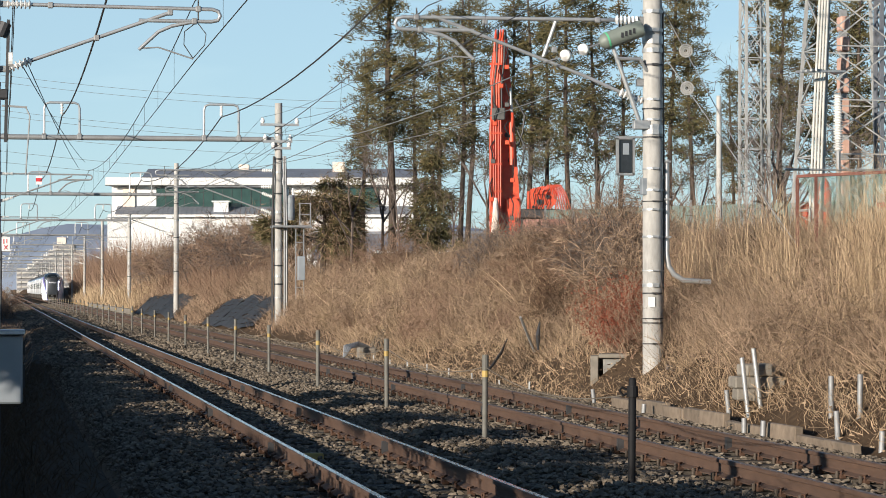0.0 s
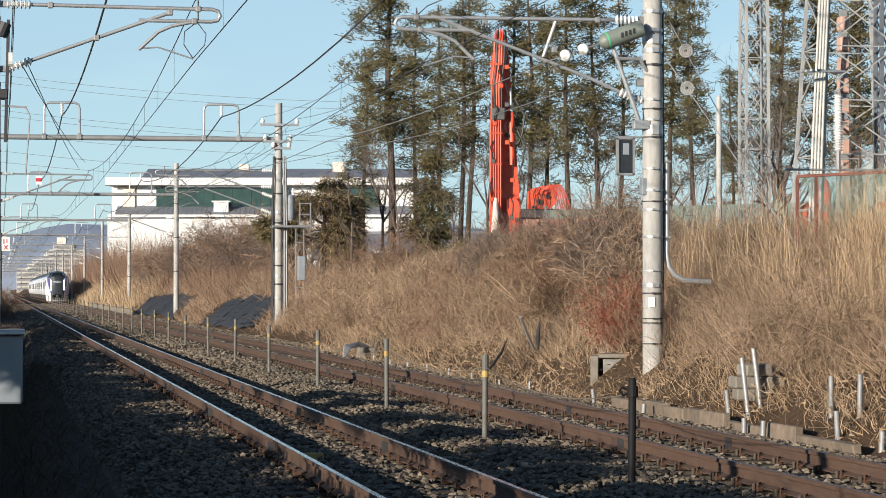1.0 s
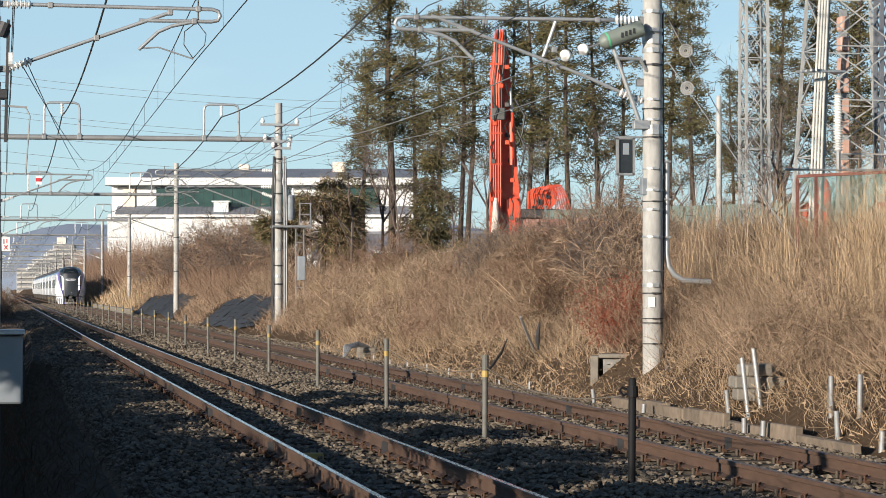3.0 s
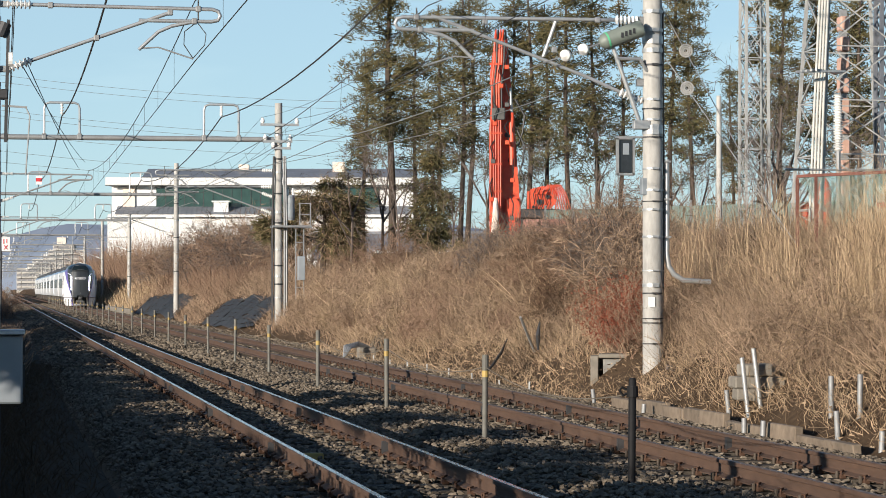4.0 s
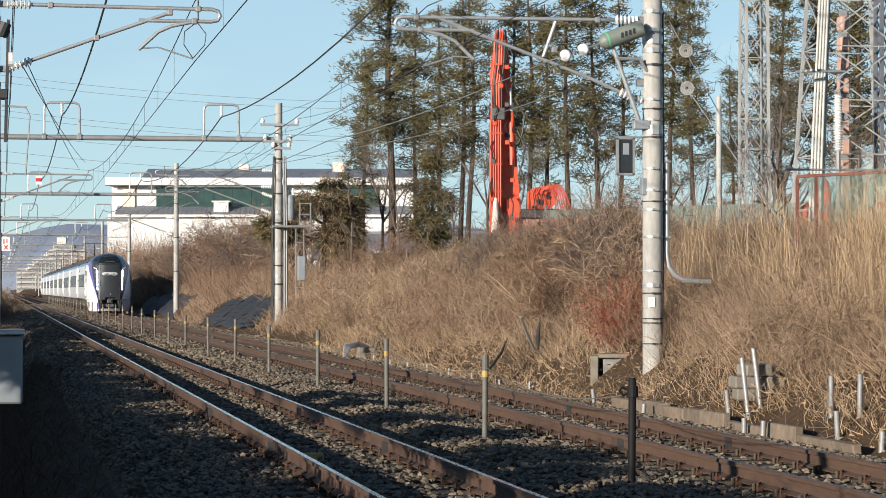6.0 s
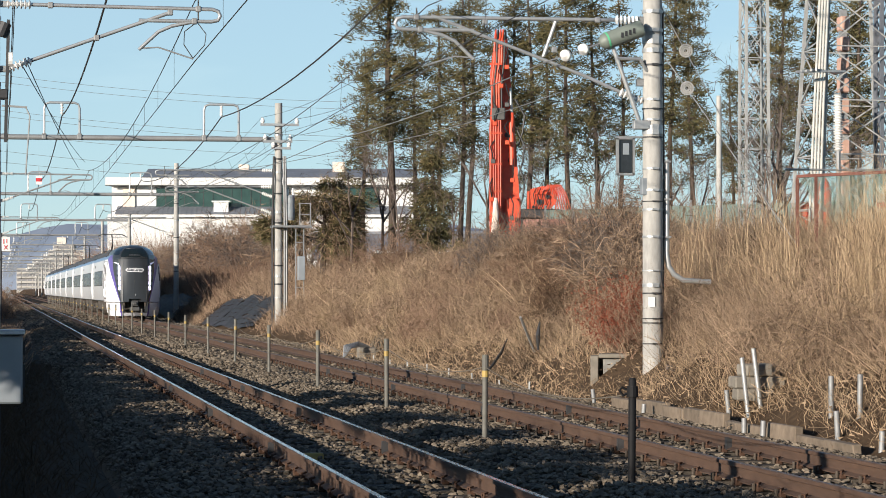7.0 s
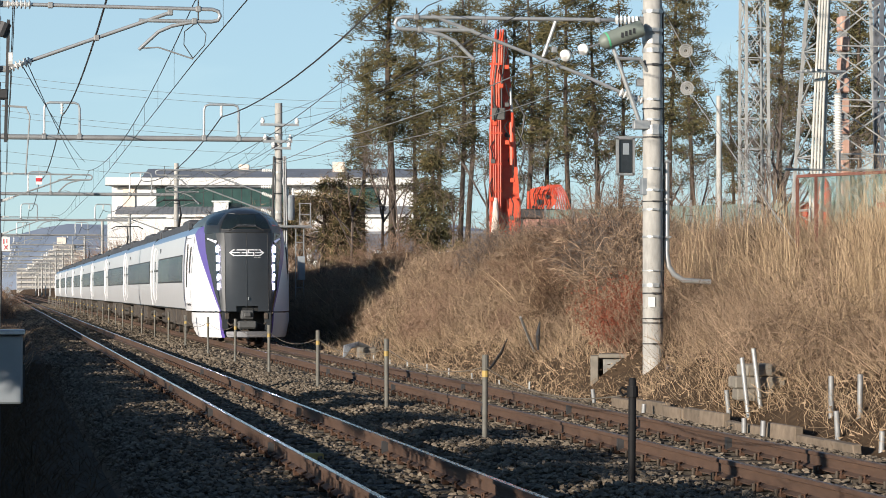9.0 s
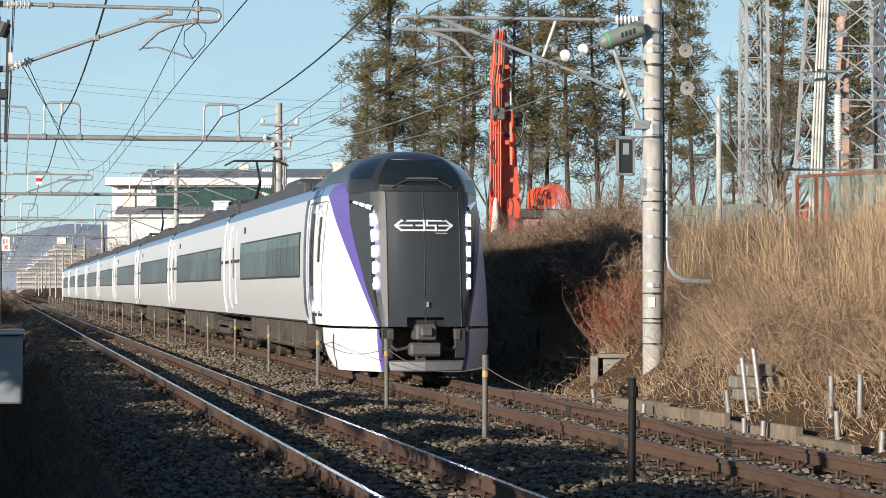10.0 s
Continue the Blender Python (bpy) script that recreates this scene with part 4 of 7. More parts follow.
            T.append(p + d)
            W.append(np.full(n, 0.009 * (1 + max(0, (cy - 40) / 55))))
        tagged(new("bramble_tangle", strands("bramble_tangle", np.concatenate(B), np.concatenate(T), np.concatenate(W), np.array(0.7), M[m], rng)), "mounds of tangled %s dry bramble stems on the bank" % tag, "bramble", kind="stuff")
    # fallen leaves on the slope
    n = 8000
    x, y = rng.uniform(8.9, 12.5, n), rng.uniform(22, 60, n)
    p = np.stack([x, y, ground_z(x, y) + rng.uniform(0.0, 0.16, n)], axis=1)
    d = rng.normal(size=(n, 3)) * np.array([0.035, 0.035, 0.015])
    tagged(new("fallen_leaves", strands("fallen_leaves", p, p + d, rng.uniform(0.015, 0.04, n), np.array(0.2), M["straw"], rng, seg=1)), "pale curled dead leaves lying on the bank", "leaves", kind="stuff")
    # the red-leaved bush
    bush = thing("red_bush", "small bush with dry red leaves on the bank", "bush")
    c = np.array([10.40, 40.6, 0.0])
    c[2] = float(ground_z(c[0], c[1])) - 0.05
    n = 260
    base = c + rng.normal(size=(n, 3)) * np.array([0.22, 0.3, 0.02])
    tip = base + np.stack([rng.normal(size=n) * 0.34, rng.normal(size=n) * 0.50, rng.uniform(0.35, 1.30, n)], axis=1)
    st = new("stem_tangle", strands("stem_tangle", base, tip, np.full(n, 0.012), np.array(0.2), M["brush"], rng))
    st.parent = bush
    n2 = 7600
    i = rng.integers(0, n, n2)
    f = rng.uniform(0.3, 1.05, (n2, 1))
    p = base[i] * (1 - f) + tip[i] * f + rng.normal(size=(n2, 3)) * 0.05
    d = rng.normal(size=(n2, 3)) * 0.022
    lv = new("leaves", strands("leaves", p, p + d, np.full(n2, 0.02), np.array(0.0), M["redleaf"], rng, seg=1))
    lv.parent = bush


def build_evergreen(x, y, H, lobes, seed, label, clumps=300, vines=2200):
    """A shaggy evergreen of uneven lobes (dx, z, half width, half height), overgrown with dead vines."""
    rng = np.random.default_rng(seed)
    tree = thing("shaggy_cypress", label, "tree", at=pose(x, y, 1.9))
    b = Build()
    b.tube([(0, 0, 0), (0.1, 0, H * 0.9)], [0.14, 0.03], 7)
    for dx, z, rx, rz in lobes:
        b.tube([(0.05, 0, max(0.2, z - 0.5)), (dx, 0, z)], [0.06, 0.02], 5)
    part("trunk", b, M["bark"], tree)
    area = np.array([q[2] * q[3] for q in lobes])
    area /= area.sum()
    B, T, W, VB, VT = [], [], [], [], []
    for (dx, zc, rx, rz), share in zip(lobes, area):
        for _ in range(int(clumps * share)):
            u = rng.normal(size=3)
            u *= rng.uniform(0.35, 1.0) ** 0.5 / np.linalg.norm(u)
            c = np.array([dx, 0, zc]) + u * np.array([rx, rx * 0.9, rz])
            m = 26
            o = rng.normal(size=(m, 3)) * np.array([0.16, 0.16, 0.10])
            dd = rng.normal(size=(m, 3)) * 0.5 + np.array([u[0] + 0.4 * np.sign(dx) * (abs(dx) > 0.5), u[1], -0.25])
            dd /= np.linalg.norm(dd, axis=1, keepdims=True)
            B.append(c + o)
            T.append(c + o + dd * rng.uniform(0.15, 0.42, (m, 1)))
            W.append(rng.uniform(0.03, 0.065, m))
        n = int(vines * share)
        u = rng.normal(size=(n, 3))
        u *= (rng.uniform(0.75, 1.12, n) / np.linalg.norm(u, axis=1))[:, None]
        p = np.array([dx, 0, zc]) + u * np.array([rx, rx * 0.9, rz])
        VB.append(p)
        VT.append(p + rng.normal(size=(n, 3)) * np.array([0.22, 0.22, 0.28]) + np.array([0, 0, -0.12]))
    cr = new("crown", strands("crown", np.concatenate(B), np.concatenate(T), np.concatenate(W), np.array(0.1), M["needle"], rng, seg=1))
    cr.parent = tree
    VB, VT = np.concatenate(VB), np.concatenate(VT)
    vine = new("dead_vines", strands("dead_vines", VB, VT, np.full(len(VB), 0.02), np.array(0.6), M["straw"], rng))
    vine.parent = tree


def shrub_mesh(name, H, stems, m, rng, depth=4, twig=0.010):
    """A leafless shrub: many stems from one stool that fork, arch outwards and end in fine twigs."""
    B, T, W = [], [], []

    def grow(p, d, L, r, lvl):
        end = p + d * L
        B.append(p)
        T.append(end)
        W.append(max(r, twig))
        if lvl >= depth:
            return
        for _ in range(int(rng.integers(2, 4))):
            nd = d + rng.normal(size=3) * 0.42
            nd[2] -= 0.10 * lvl
            nd /= np.linalg.norm(nd)
            grow(p + d * L * rng.uniform(0.5, 1.0), nd, L * rng.uniform(0.55, 0.85), r * 0.7, lvl + 1)

    for _ in range(stems):
        d = np.array([rng.normal() * 0.45, rng.normal() * 0.45, 1.0])
        d /= np.linalg.norm(d)
        grow(np.append(rng.normal(size=2) * 0.10 * H, 0.0), d, H * rng.uniform(0.26, 0.42), 0.026, 0)
    return strands(name, np.array(B), np.array(T), np.array(W), np.array(0.22), M[m], rng, seg=2)


def build_shrubs():
    """Bare bushes on the bank and, larger, before the hall."""
    rng = np.random.default_rng(140)
    kinds = (("brush", "bare brown bush of arching twigs on the bank"), ("shrub", "bare reddish-brown bush on the bank"), ("bark_grey", "bare grey-brown bush of thin twigs on the bank"), ("brush_dark", "dark brown tangled bush on the bank"))
    for k, (m, label) in enumerate(kinds):
        proto = None
        for j in range(31):
            if j >= 26:
                x, y, sc = rng.uniform(-1.2, 0.5), rng.uniform(150, 420), rng.uniform(0.9, 1.7)
            elif k == 3:
                x, y, sc = rng.uniform(10.7, 12.5), rng.uniform(43, 56), rng.uniform(0.5, 0.9)
            elif j < 17:
                y = rng.uniform(41, 64) if k != 1 else rng.uniform(38, 90)
                x = rng.uniform(11.6, 14.4) if k != 1 else rng.uniform(10.4, 13.0)
                sc = rng.uniform(0.7, 1.35) if x > 12 else rng.uniform(0.4, 0.75)
            else:
                y, x, sc = rng.uniform(118, 205), rng.uniform(11.9, 15.0), rng.uniform(1.9, 3.0)
            if y < 100 and x > 0.262 * y:
                x = 0.262 * y - rng.uniform(0, 0.8)
            at = pose(x, y, float(ground_z(x, y)) - 0.05, 0, 0, rng.uniform(0, 360))
            if proto is None:
                proto = thing("bare_bush", label, "bush", "bare bushes on the bank")
                tw = new("twig_crown", shrub_mesh("twig_crown", 1.7, 26, m, rng))
                tw.parent = proto
                ob = proto
                ob.matrix_basis = at
            else:
                ob = copy_thing(proto, at)
            ob.scale = (sc, sc, sc * rng.uniform(0.75, 1.1))


build_conifers()
build_bare_trees()
build_bank_cover()
build_shrubs()
build_evergreen(12.6, 98, 4.0, [(0.75, 1.55, 0.75, 1.25), (0.15, 3.1, 1.35, 0.32), (0.9, 2.75, 0.75, 0.5), (-1.75, 2.0, 0.75, 0.55), (-0.9, 2.7, 0.7, 0.25), (0.3, 3.75, 0.45, 0.3)], 91, "shaggy dark evergreen bush overgrown with dead vines", 330, 5200)
build_evergreen(16.9, 97.5, 5.2, [(0.0, 4.2, 0.45, 0.9), (0.1, 3.0, 0.85, 0.7), (-0.3, 2.0, 1.0, 0.6), (0.4, 1.3, 0.9, 0.5)], 93, "ragged young green conifer behind the bank", 190, 300)

# ---- poles, beams, brackets and wires ----
POLE_X, LEFT_X, POLE_Y0, SPAN = 10.2, -0.17, 38.2, 54.5
POLE_GROUP = "catenary poles along the line"


def disc_insulator(parent, a, b, n=6, r=0.075):
    """A stack of white porcelain sheds on a rod from a to b."""
    a, b = Vector(a), Vector(b)
    rod = Build()
    pts, rs = [a], [0.025]
    for k in range(n):
        p = a.lerp(b, (k + 0.5) / n)
        d = (b - a).normalized() * ((b - a).length / n * 0.3)
        pts += [p - d, p - d * 0.6, p + d * 0.2, p + d]
        rs += [0.032, r, r * 0.9, 0.034]
    rod.tube(pts + [b], rs + [0.025], 10)
    return part("insulator", rod, M["porcelain"], parent, "white ribbed porcelain insulator", smooth=True)


def concrete_pole(x, y, z0, z1, r, label, bands=()):
    pole = thing("catenary_pole", label, "pole", POLE_GROUP)
    b = Build()
    b.tube([(x, y, z0), (x, y, (z0 + z1) / 2), (x, y, z1)], [r, r * 0.95, r * 0.88], 24)
    part("shaft", b, M["concrete"], pole, "pale grey spun concrete shaft", smooth=True)
    for k, (z, h, dark) in enumerate(bands):
        b = Build()
        rr = r * 0.99 + 0.006
        b.tube([(x, y, z - h / 2), (x, y, z + h / 2)], rr, 24)
        b.box(x - 0.05, x + 0.05, y - rr - 0.03, y - rr + 0.02, z - h * 0.6, z + h * 0.6)
        part("band", b, M["steel_dark"] if dark else M["galv"], pole, smooth=True)
    return pole


def cantilever(pole, px, y, s, reach, z_top=5.75, detailed=True, strut=True):
    """Bracket arm from the pole at px towards s (+1 right, -1 left); reach: how far out its loop ends."""
    def at(d, z):
        return (px + s * d, y, z)
    b = Build()
    n = 12 if detailed else 6
    r = 0.03
    b.tube([at(0.62, z_top + 0.02), at(reach - 0.12, z_top), at(reach - 0.03, z_top - 0.03), at(reach, z_top - 0.10), at(reach - 0.04, z_top - 0.17), at(reach - 0.14, z_top - 0.19), at(reach - 1.25, z_top - 0.19)], r, n)
    arm = part("top_tube", b, M["galv"], pole, "grey galvanised bracket tube", smooth=True)
    if strut:
        b = Build()
        b.tube([at(0.62, z_top - 0.83), at(2.75, z_top - 0.05)], r, n)
        part("strut_tube", b, M["galv"], pole, smooth=True)
        disc_insulator(pole, at(0.24, z_top - 0.97), at(0.62, z_top - 0.83))
    b = Build()
    b.tube([at(reach - 0.38, z_top - 0.19), at(reach - 0.75, z_top - 0.27), at(reach - 0.95, z_top - 0.36), at(reach - 1.25, z_top - 0.64)], 0.028, n)
    part("pull_off_tube", b, M["galv"], pole, smooth=True)
    b = Build()
    b.tube([at(reach - 1.24, z_top - 0.62), at(reach - 0.95, z_top - 0.60), at(reach - 0.42, z_top - 0.77)], 0.012, 6)
    part("steady_arm", b, M["galv_dull"], pole)
    if detailed:
        b = Build()
        b.tube([at(reach - 0.34, z_top + 0.15), at(reach - 0.34, z_top - 0.2)], 0.012, 6)
        b.tube([at(reach - 0.36, z_top - 0.2), at(reach - 0.55, z_top - 0.35), at(reach - 0.56, z_top - 0.55), at(reach - 0.42, z_top - 0.76)], 0.008, 5)
        b.tube([at(reach - 0.36, z_top - 0.2), at(reach - 0.22, z_top - 0.38), at(reach - 0.24, z_top - 0.55), at(reach - 0.42, z_top - 0.76)], 0.008, 5)
        part("jumper", b, M["wire"], pole)
        for d, z in ((0.9, z_top + 0.015), (reach - 0.34, z_top), (reach - 0.4, z_top - 0.19), (2.72, z_top - 0.06), (1.6, z_top - 0.47)):
            b = Build()
            b.box(px + s * d - 0.04, px + s * d + 0.04, y - 0.045, y + 0.045, z - 0.045, z + 0.045, 0.01)
            part("clamp", b, M["galv_dull"], pole)
    disc_insulator(pole, at(0.24, z_top + 0.02), at(0.62, z_top + 0.02))
    for z in (z_top + 0.02, z_top - 0.97):
        b = Build()
        b.box(px + s * 0.06, px + s * 0.26, y - 0.03, y + 0.03, z - 0.05, z + 0.05, 0.01)
        part("bracket", b, M["galv_dull"], pole)


def near_pole():
    x, y = POLE_X, POLE_Y0
    bands = [(z, h, d) for z, h, d in ((0.62, 0.02, 1), (0.95, 0.02, 1), (1.02, 0.02, 1), (1.42, 0.025, 1), (1.55, 0.05, 0), (1.78, 0.02, 0), (2.32, 0.03, 0), (2.75, 0.03, 0), (2.88, 0.015, 1), (3.06, 0.03, 0), (3.40, 0.03, 0), (3.9, 0.02, 1), (4.02, 0.14, 0), (4.18, 0.02, 0), (4.35, 0.02, 1), (4.50, 0.03, 0), (5.05, 0.03, 1), (5.28, 0.06, 0), (5.45, 0.12, 0), (5.6, 0.05, 0), (5.9, 0.05, 0))]
    pole = concrete_pole(x, y, -0.2, 9.6, 0.165, "pale concrete catenary pole with steel bands beside the track", bands)
    cantilever(pole, x, y, -1, 4.15, 5.74, strut=False)
    disc_insulator(pole, (9.66, y, 4.62), (10.04, y, 4.46))
    # long lower arm from the spring bracket
    b = Build()
    b.tube([(6.62, y, 5.78), (9.1, y, 4.86), (9.66, y, 4.62)], 0.028, 10)
    part("diagonal_tube", b, M["galv"], pole, smooth=True)
    b = Build()
    b.tube([(8.62, y, 5.72), (8.42, y, 5.16)], 0.03, 8)
    b.tube([(8.52, y + 0.02, 5.26), (8.36, y + 0.02, 5.1), (8.5, y - 0.02, 5.08)], 0.02, 6)
    part("brace_tube", b, M["galv"], pole)
    # bracket legs that carry the spring tensioner
    b = Build()
    b.tube([(9.42, y - 0.2, 5.52), (9.62, y - 0.18, 5.0), (9.98, y - 0.1, 4.08)], 0.035, 8)
    b.tube([(9.55, y - 0.2, 5.13), (9.95, y - 0.15, 5.13), (10.08, y - 0.1, 4.95)], 0.028, 8)
    b.box(9.86, 10.12, y - 0.16, y + 0.0, 4.02, 4.16, 0.01)
    part("tensioner_bracket", b, M["galv"], pole, "grey steel bracket")
    b = Build()
    a, c = Vector((9.98, y - 0.22, 5.62)), Vector((9.28, y - 0.22, 5.36))
    b.tube([a, a.lerp(c, 0.03), a.lerp(c, 0.85), a.lerp(c, 0.92), c], [0.10, 0.135, 0.135, 0.12, 0.06], 18)
    cyl = part("spring_tensioner", b, M["tens"], pole, "grey-green cylindrical spring tensioner", smooth=True)
    b = Build()
    b.tube([a.lerp(c, 0.80), a.lerp(c, 0.84)], 0.139, 18)
    part("green_ring", b, M["tens_green"], cyl)
    b = Build()
    for k in range(4):
        p = a.lerp(c, 0.25 + 0.09 * k)
        b.box(p.x - 0.02, p.x + 0.02, p.y - 0.139, p.y - 0.132, p.z - 0.04, p.z + 0.04)
    part("marking", b, M["steel_dark"], cyl, "dark illegible marking")
    for p, q in (((9.02, y - 0.22, 5.26), 0.095), ((8.73, y - 0.22, 5.16), 0.095)):
        b = Build()
        b.tube([(p[0] - 0.04, p[1] - 0.07, p[2] - 0.01), (p[0] - 0.035, p[1] - 0.05, p[2] - 0.01), (p[0] - 0.02, p[1] - 0.03, p[2]), (p[0], p[1], p[2]), (p[0] + 0.02, p[1] + 0.04, p[2] + 0.01)], [0.02, 0.04, q * 0.9, q, 0.04], 20)
        part("strain_insulator", b, M["porcelain"], pole, "white disc strain insulator", smooth=True)
    b = Build()
    b.tube([c, (9.02, y - 0.22, 5.26), (8.73, y - 0.22, 5.16), (8.4, y - 0.2, 5.05)], 0.012, 6)
    part("strain_rod", b, M["galv_dull"], pole)
    # guy wires with spiral guards, to the ground behind
    for z, foot in ((5.98, (12.9, y + 0.9, 2.0)), (5.25, (12.6, y - 0.6, 1.9))):
        b = Build()
        p0, p1 = Vector((x + 0.15, y, z)), Vector(foot)
        b.tube([p0, p1], 0.008, 6)
        guy = part("guy_wire", b, M["galv_dull"], pole)
        q = p0.lerp(p1, 0.17)
        b = Build()
        for rr in (0.10, 0.07, 0.04):
            b.tube([(q.x + rr * math.cos(t * math.pi / 8), q.y - 0.03 + (0.1 - rr) * 0.3, q.z + rr * math.sin(t * math.pi / 8)) for t in range(17)], 0.014, 6, caps=False)
        part("guy_insulator", b, M["concrete"], guy, "white ringed guy insulator", smooth=True)
    # conduit that bends away into the bank
    b = Build()
    b.tube([(10.43, y, 3.55), (10.43, y, 2.05), (10.46, y, 1.85), (10.55, y, 1.72), (10.7, y, 1.63), (11.15, y, 1.60)], 0.042, 10)
    con = part("conduit", b, M["galv"], pole, "grey steel cable conduit", smooth=True)
    b = Build()
    for z in (3.5, 2.9, 2.3):
        b.box(10.37, 10.49, y - 0.06, y + 0.06, z, z + 0.03)
    part("conduit_clip", b, M["galv_dull"], con)
    b = Build()
    b.tube([(10.36, y - 0.05, 5.9), (10.37, y - 0.05, 3.4), (10.36, y - 0.02, 1.2)], 0.014, 6)
    part("cable", b, M["wire"], pole)
    # framed mirror-like panel on a side arm
    b = Build()
    for x0, x1, z0, z1 in ((9.60, 9.63, 3.30, 3.88), (9.86, 9.89, 3.30, 3.88), (9.60, 9.89, 3.86, 3.89), (9.60, 9.89, 3.29, 3.32)):
        b.box(x0, x1, y - 0.08, y + 0.02, z0, z1)
    b.bar((9.6, y, 3.90), (10.1, y, 3.90), 0.03)
    fr = part("panel_frame", b, M["galv_dull"], pole, "grey steel frame on a side arm")
    b = Build()
    b.box(9.64, 9.85, y - 0.05, y + 0.01, 3.33, 3.85)
    part("panel", b, M["panel_dark"], fr, "dark glossy panel with a pale patch")
    b = Build()
    b.box(9.70, 9.80, y - 0.056, y - 0.052, 3.62, 3.80)
    part("pale_patch", b, M["cabinet"], fr)
    b = Build()
    b.box(10.0, 10.12, y - 0.1, y + 0.05, 2.98, 3.25, 0.01)
    part("junction_box", b, M["cabinet"], pole, "small grey junction box")
    b = Build()
    b.box(10.08, 10.19, y - 0.178, y - 0.168, 1.20, 1.36)
    part("white_plate", b, M["porcelain"], pole)


def second_pole():
    x, y = POLE_X + 0.05, POLE_Y0 + SPAN
    pole = concrete_pole(x, y, -0.1, 8.5, 0.16, "concrete pole with crossarms, transformer and a service platform", [(z, 0.05, k % 2) for k, z in enumerate((1.2, 1.7, 2.0, 2.4, 3.0, 4.0, 4.4, 5.1, 5.9, 6.4, 7.3))])
    cantilever(pole, x, y, -1, 4.6, 5.95)
    cantilever(pole, x, y + 0.4, -1, 4.2, 5.35, detailed=False)
    for z, w0, w1 in ((7.68, -0.7, 0.75), (7.05, -0.6, 0.5), (6.8, -0.3, 0.45)):
        b = Build()
        b.bar((x + w0, y - 0.18, z), (x + w1, y - 0.18, z), 0.09)
        arm = part("crossarm", b, M["galv"], pole, "grey steel crossarm")
        for d in (w0 + 0.08, w1 - 0.08):
            b = Build()
            b.tube([(x + d, y - 0.18, z + 0.04), (x + d, y - 0.18, z + 0.12), (x + d, y - 0.18, z + 0.2), (x + d, y - 0.18, z + 0.26)], [0.05, 0.09, 0.06, 0.03], 10)
            part("pin_insulator", b, M["porcelain"], arm, "white pin insulator", smooth=True)
    b = Build()
    b.tube([(x + 0.45, y, 4.1), (x + 0.45, y, 4.2), (x + 0.45, y, 5.0), (x + 0.45, y, 5.05)], [0.13, 0.16, 0.16, 0.12], 16)
    tr = part("transformer", b, M["cabinet"], pole, "grey pole-mounted transformer tank", smooth=True)
    for k in (-0.1, 0.1):
        b = Build()
        b.tube([(x + 0.45 + k, y, 5.02), (x + 0.45 + k, y, 5.3)], [0.05, 0.03], 8)
        part("bushing", b, M["porcelain"], tr)
    b = Build()
    b.box(x - 0.25, x + 1.2, y - 0.5, y + 0.5, 3.82, 3.90)
    for d in (0.75, 1.15):
        b.bar((x + d, y - 0.48, 3.9), (x + d, y - 0.48, 4.75), 0.04)
    for z in (4.3, 4.72):
        b.bar((x + 0.7, y - 0.48, z), (x + 1.15, y - 0.48, z), 0.025)
    part("platform", b, M["galv_dull"], pole, "steel service platform with railing")
    b = Build()
    for d in (0.62, 0.92):
        b.bar((x + d, y - 0.3, 1.1), (x + d, y - 0.3, 3.82), 0.04)
    for k in range(9):
        b.bar((x + 0.62, y - 0.3, 1.3 + 0.28 * k), (x + 0.92, y - 0.3, 1.3 + 0.28 * k), 0.022)
    part("ladder", b, M["galv_dull"], pole, "steel ladder frame")
    b = Build()
    b.box(x + 0.68, x + 0.95, y - 0.55, y - 0.25, 1.85, 2.75, 0.02)
    part("switch_cabinet", b, M["cabinet"], pole, "grey switch cabinet")
    for d in (-0.24, 0.22, 0.3):
        b = Build()
        b.tube([(x + d, y - 0.1, 0.0), (x + d, y - 0.1, 3.9 if d > 0 else 3.7), (x + d * 0.8, y - 0.15, 6.5)], 0.04, 6)
        part("riser_pipe", b, M["galv_dull"] if d > 0 else M["steel_dark"], pole)


def plain_pole(x, y, top, s, reach, label, arms=True, detailed=False, arm_z=5.75):
    pole = concrete_pole(x, y, -0.2, top, 0.155, label, [(z, 0.05, k % 2) for k, z in enumerate((1.6, 2.6, 3.7, 4.6, 5.6, 6.6))])
    if arms:
        cantilever(pole, x, y, s, reach, arm_z, detailed=detailed)


def beam(y, full=True):
    """Tubular cross-beam between two poles, with two hoops that hold the feeder wires."""
    g = thing("cross_beam", "grey tubular steel beam across the tracks between poles", "beam", "cross beams over the tracks")
    b = Build()
    b.tube([(LEFT_X + 0.14, y, 7.13), (POLE_X - 0.12, y, 7.13)], 0.10, 12)
    part("tube", b, M["galv_dull"], g, smooth=True)
    for x0, x1 in ((1.55, 2.85), (7.45, 8.75)):
        b = Build()
        b.tube([(x0, y, 7.2), (x0, y, 8.2), (x0 + 0.05, y, 8.36), (x0 + 0.2, y, 8.42), (x1 - 0.2, y, 8.42), (x1 - 0.05, y, 8.36), (x1, y, 8.2), (x1, y, 7.2)], 0.045, 8)
        hoop = part("hoop", b, M["galv"], g, "bent tubular wire hoop", smooth=True)
        disc_insulator(hoop, ((x0 + x1) / 2, y, 8.38), ((x0 + x1) / 2, y, 7.98), 4, 0.07)
        for xx in (x0, x1):
            b = Build()
            b.box(xx - 0.08, xx + 0.08, y - 0.13, y + 0.13, 7.05, 7.28, 0.02)
            part("foot_clamp", b, M["galv_dull"], hoop)


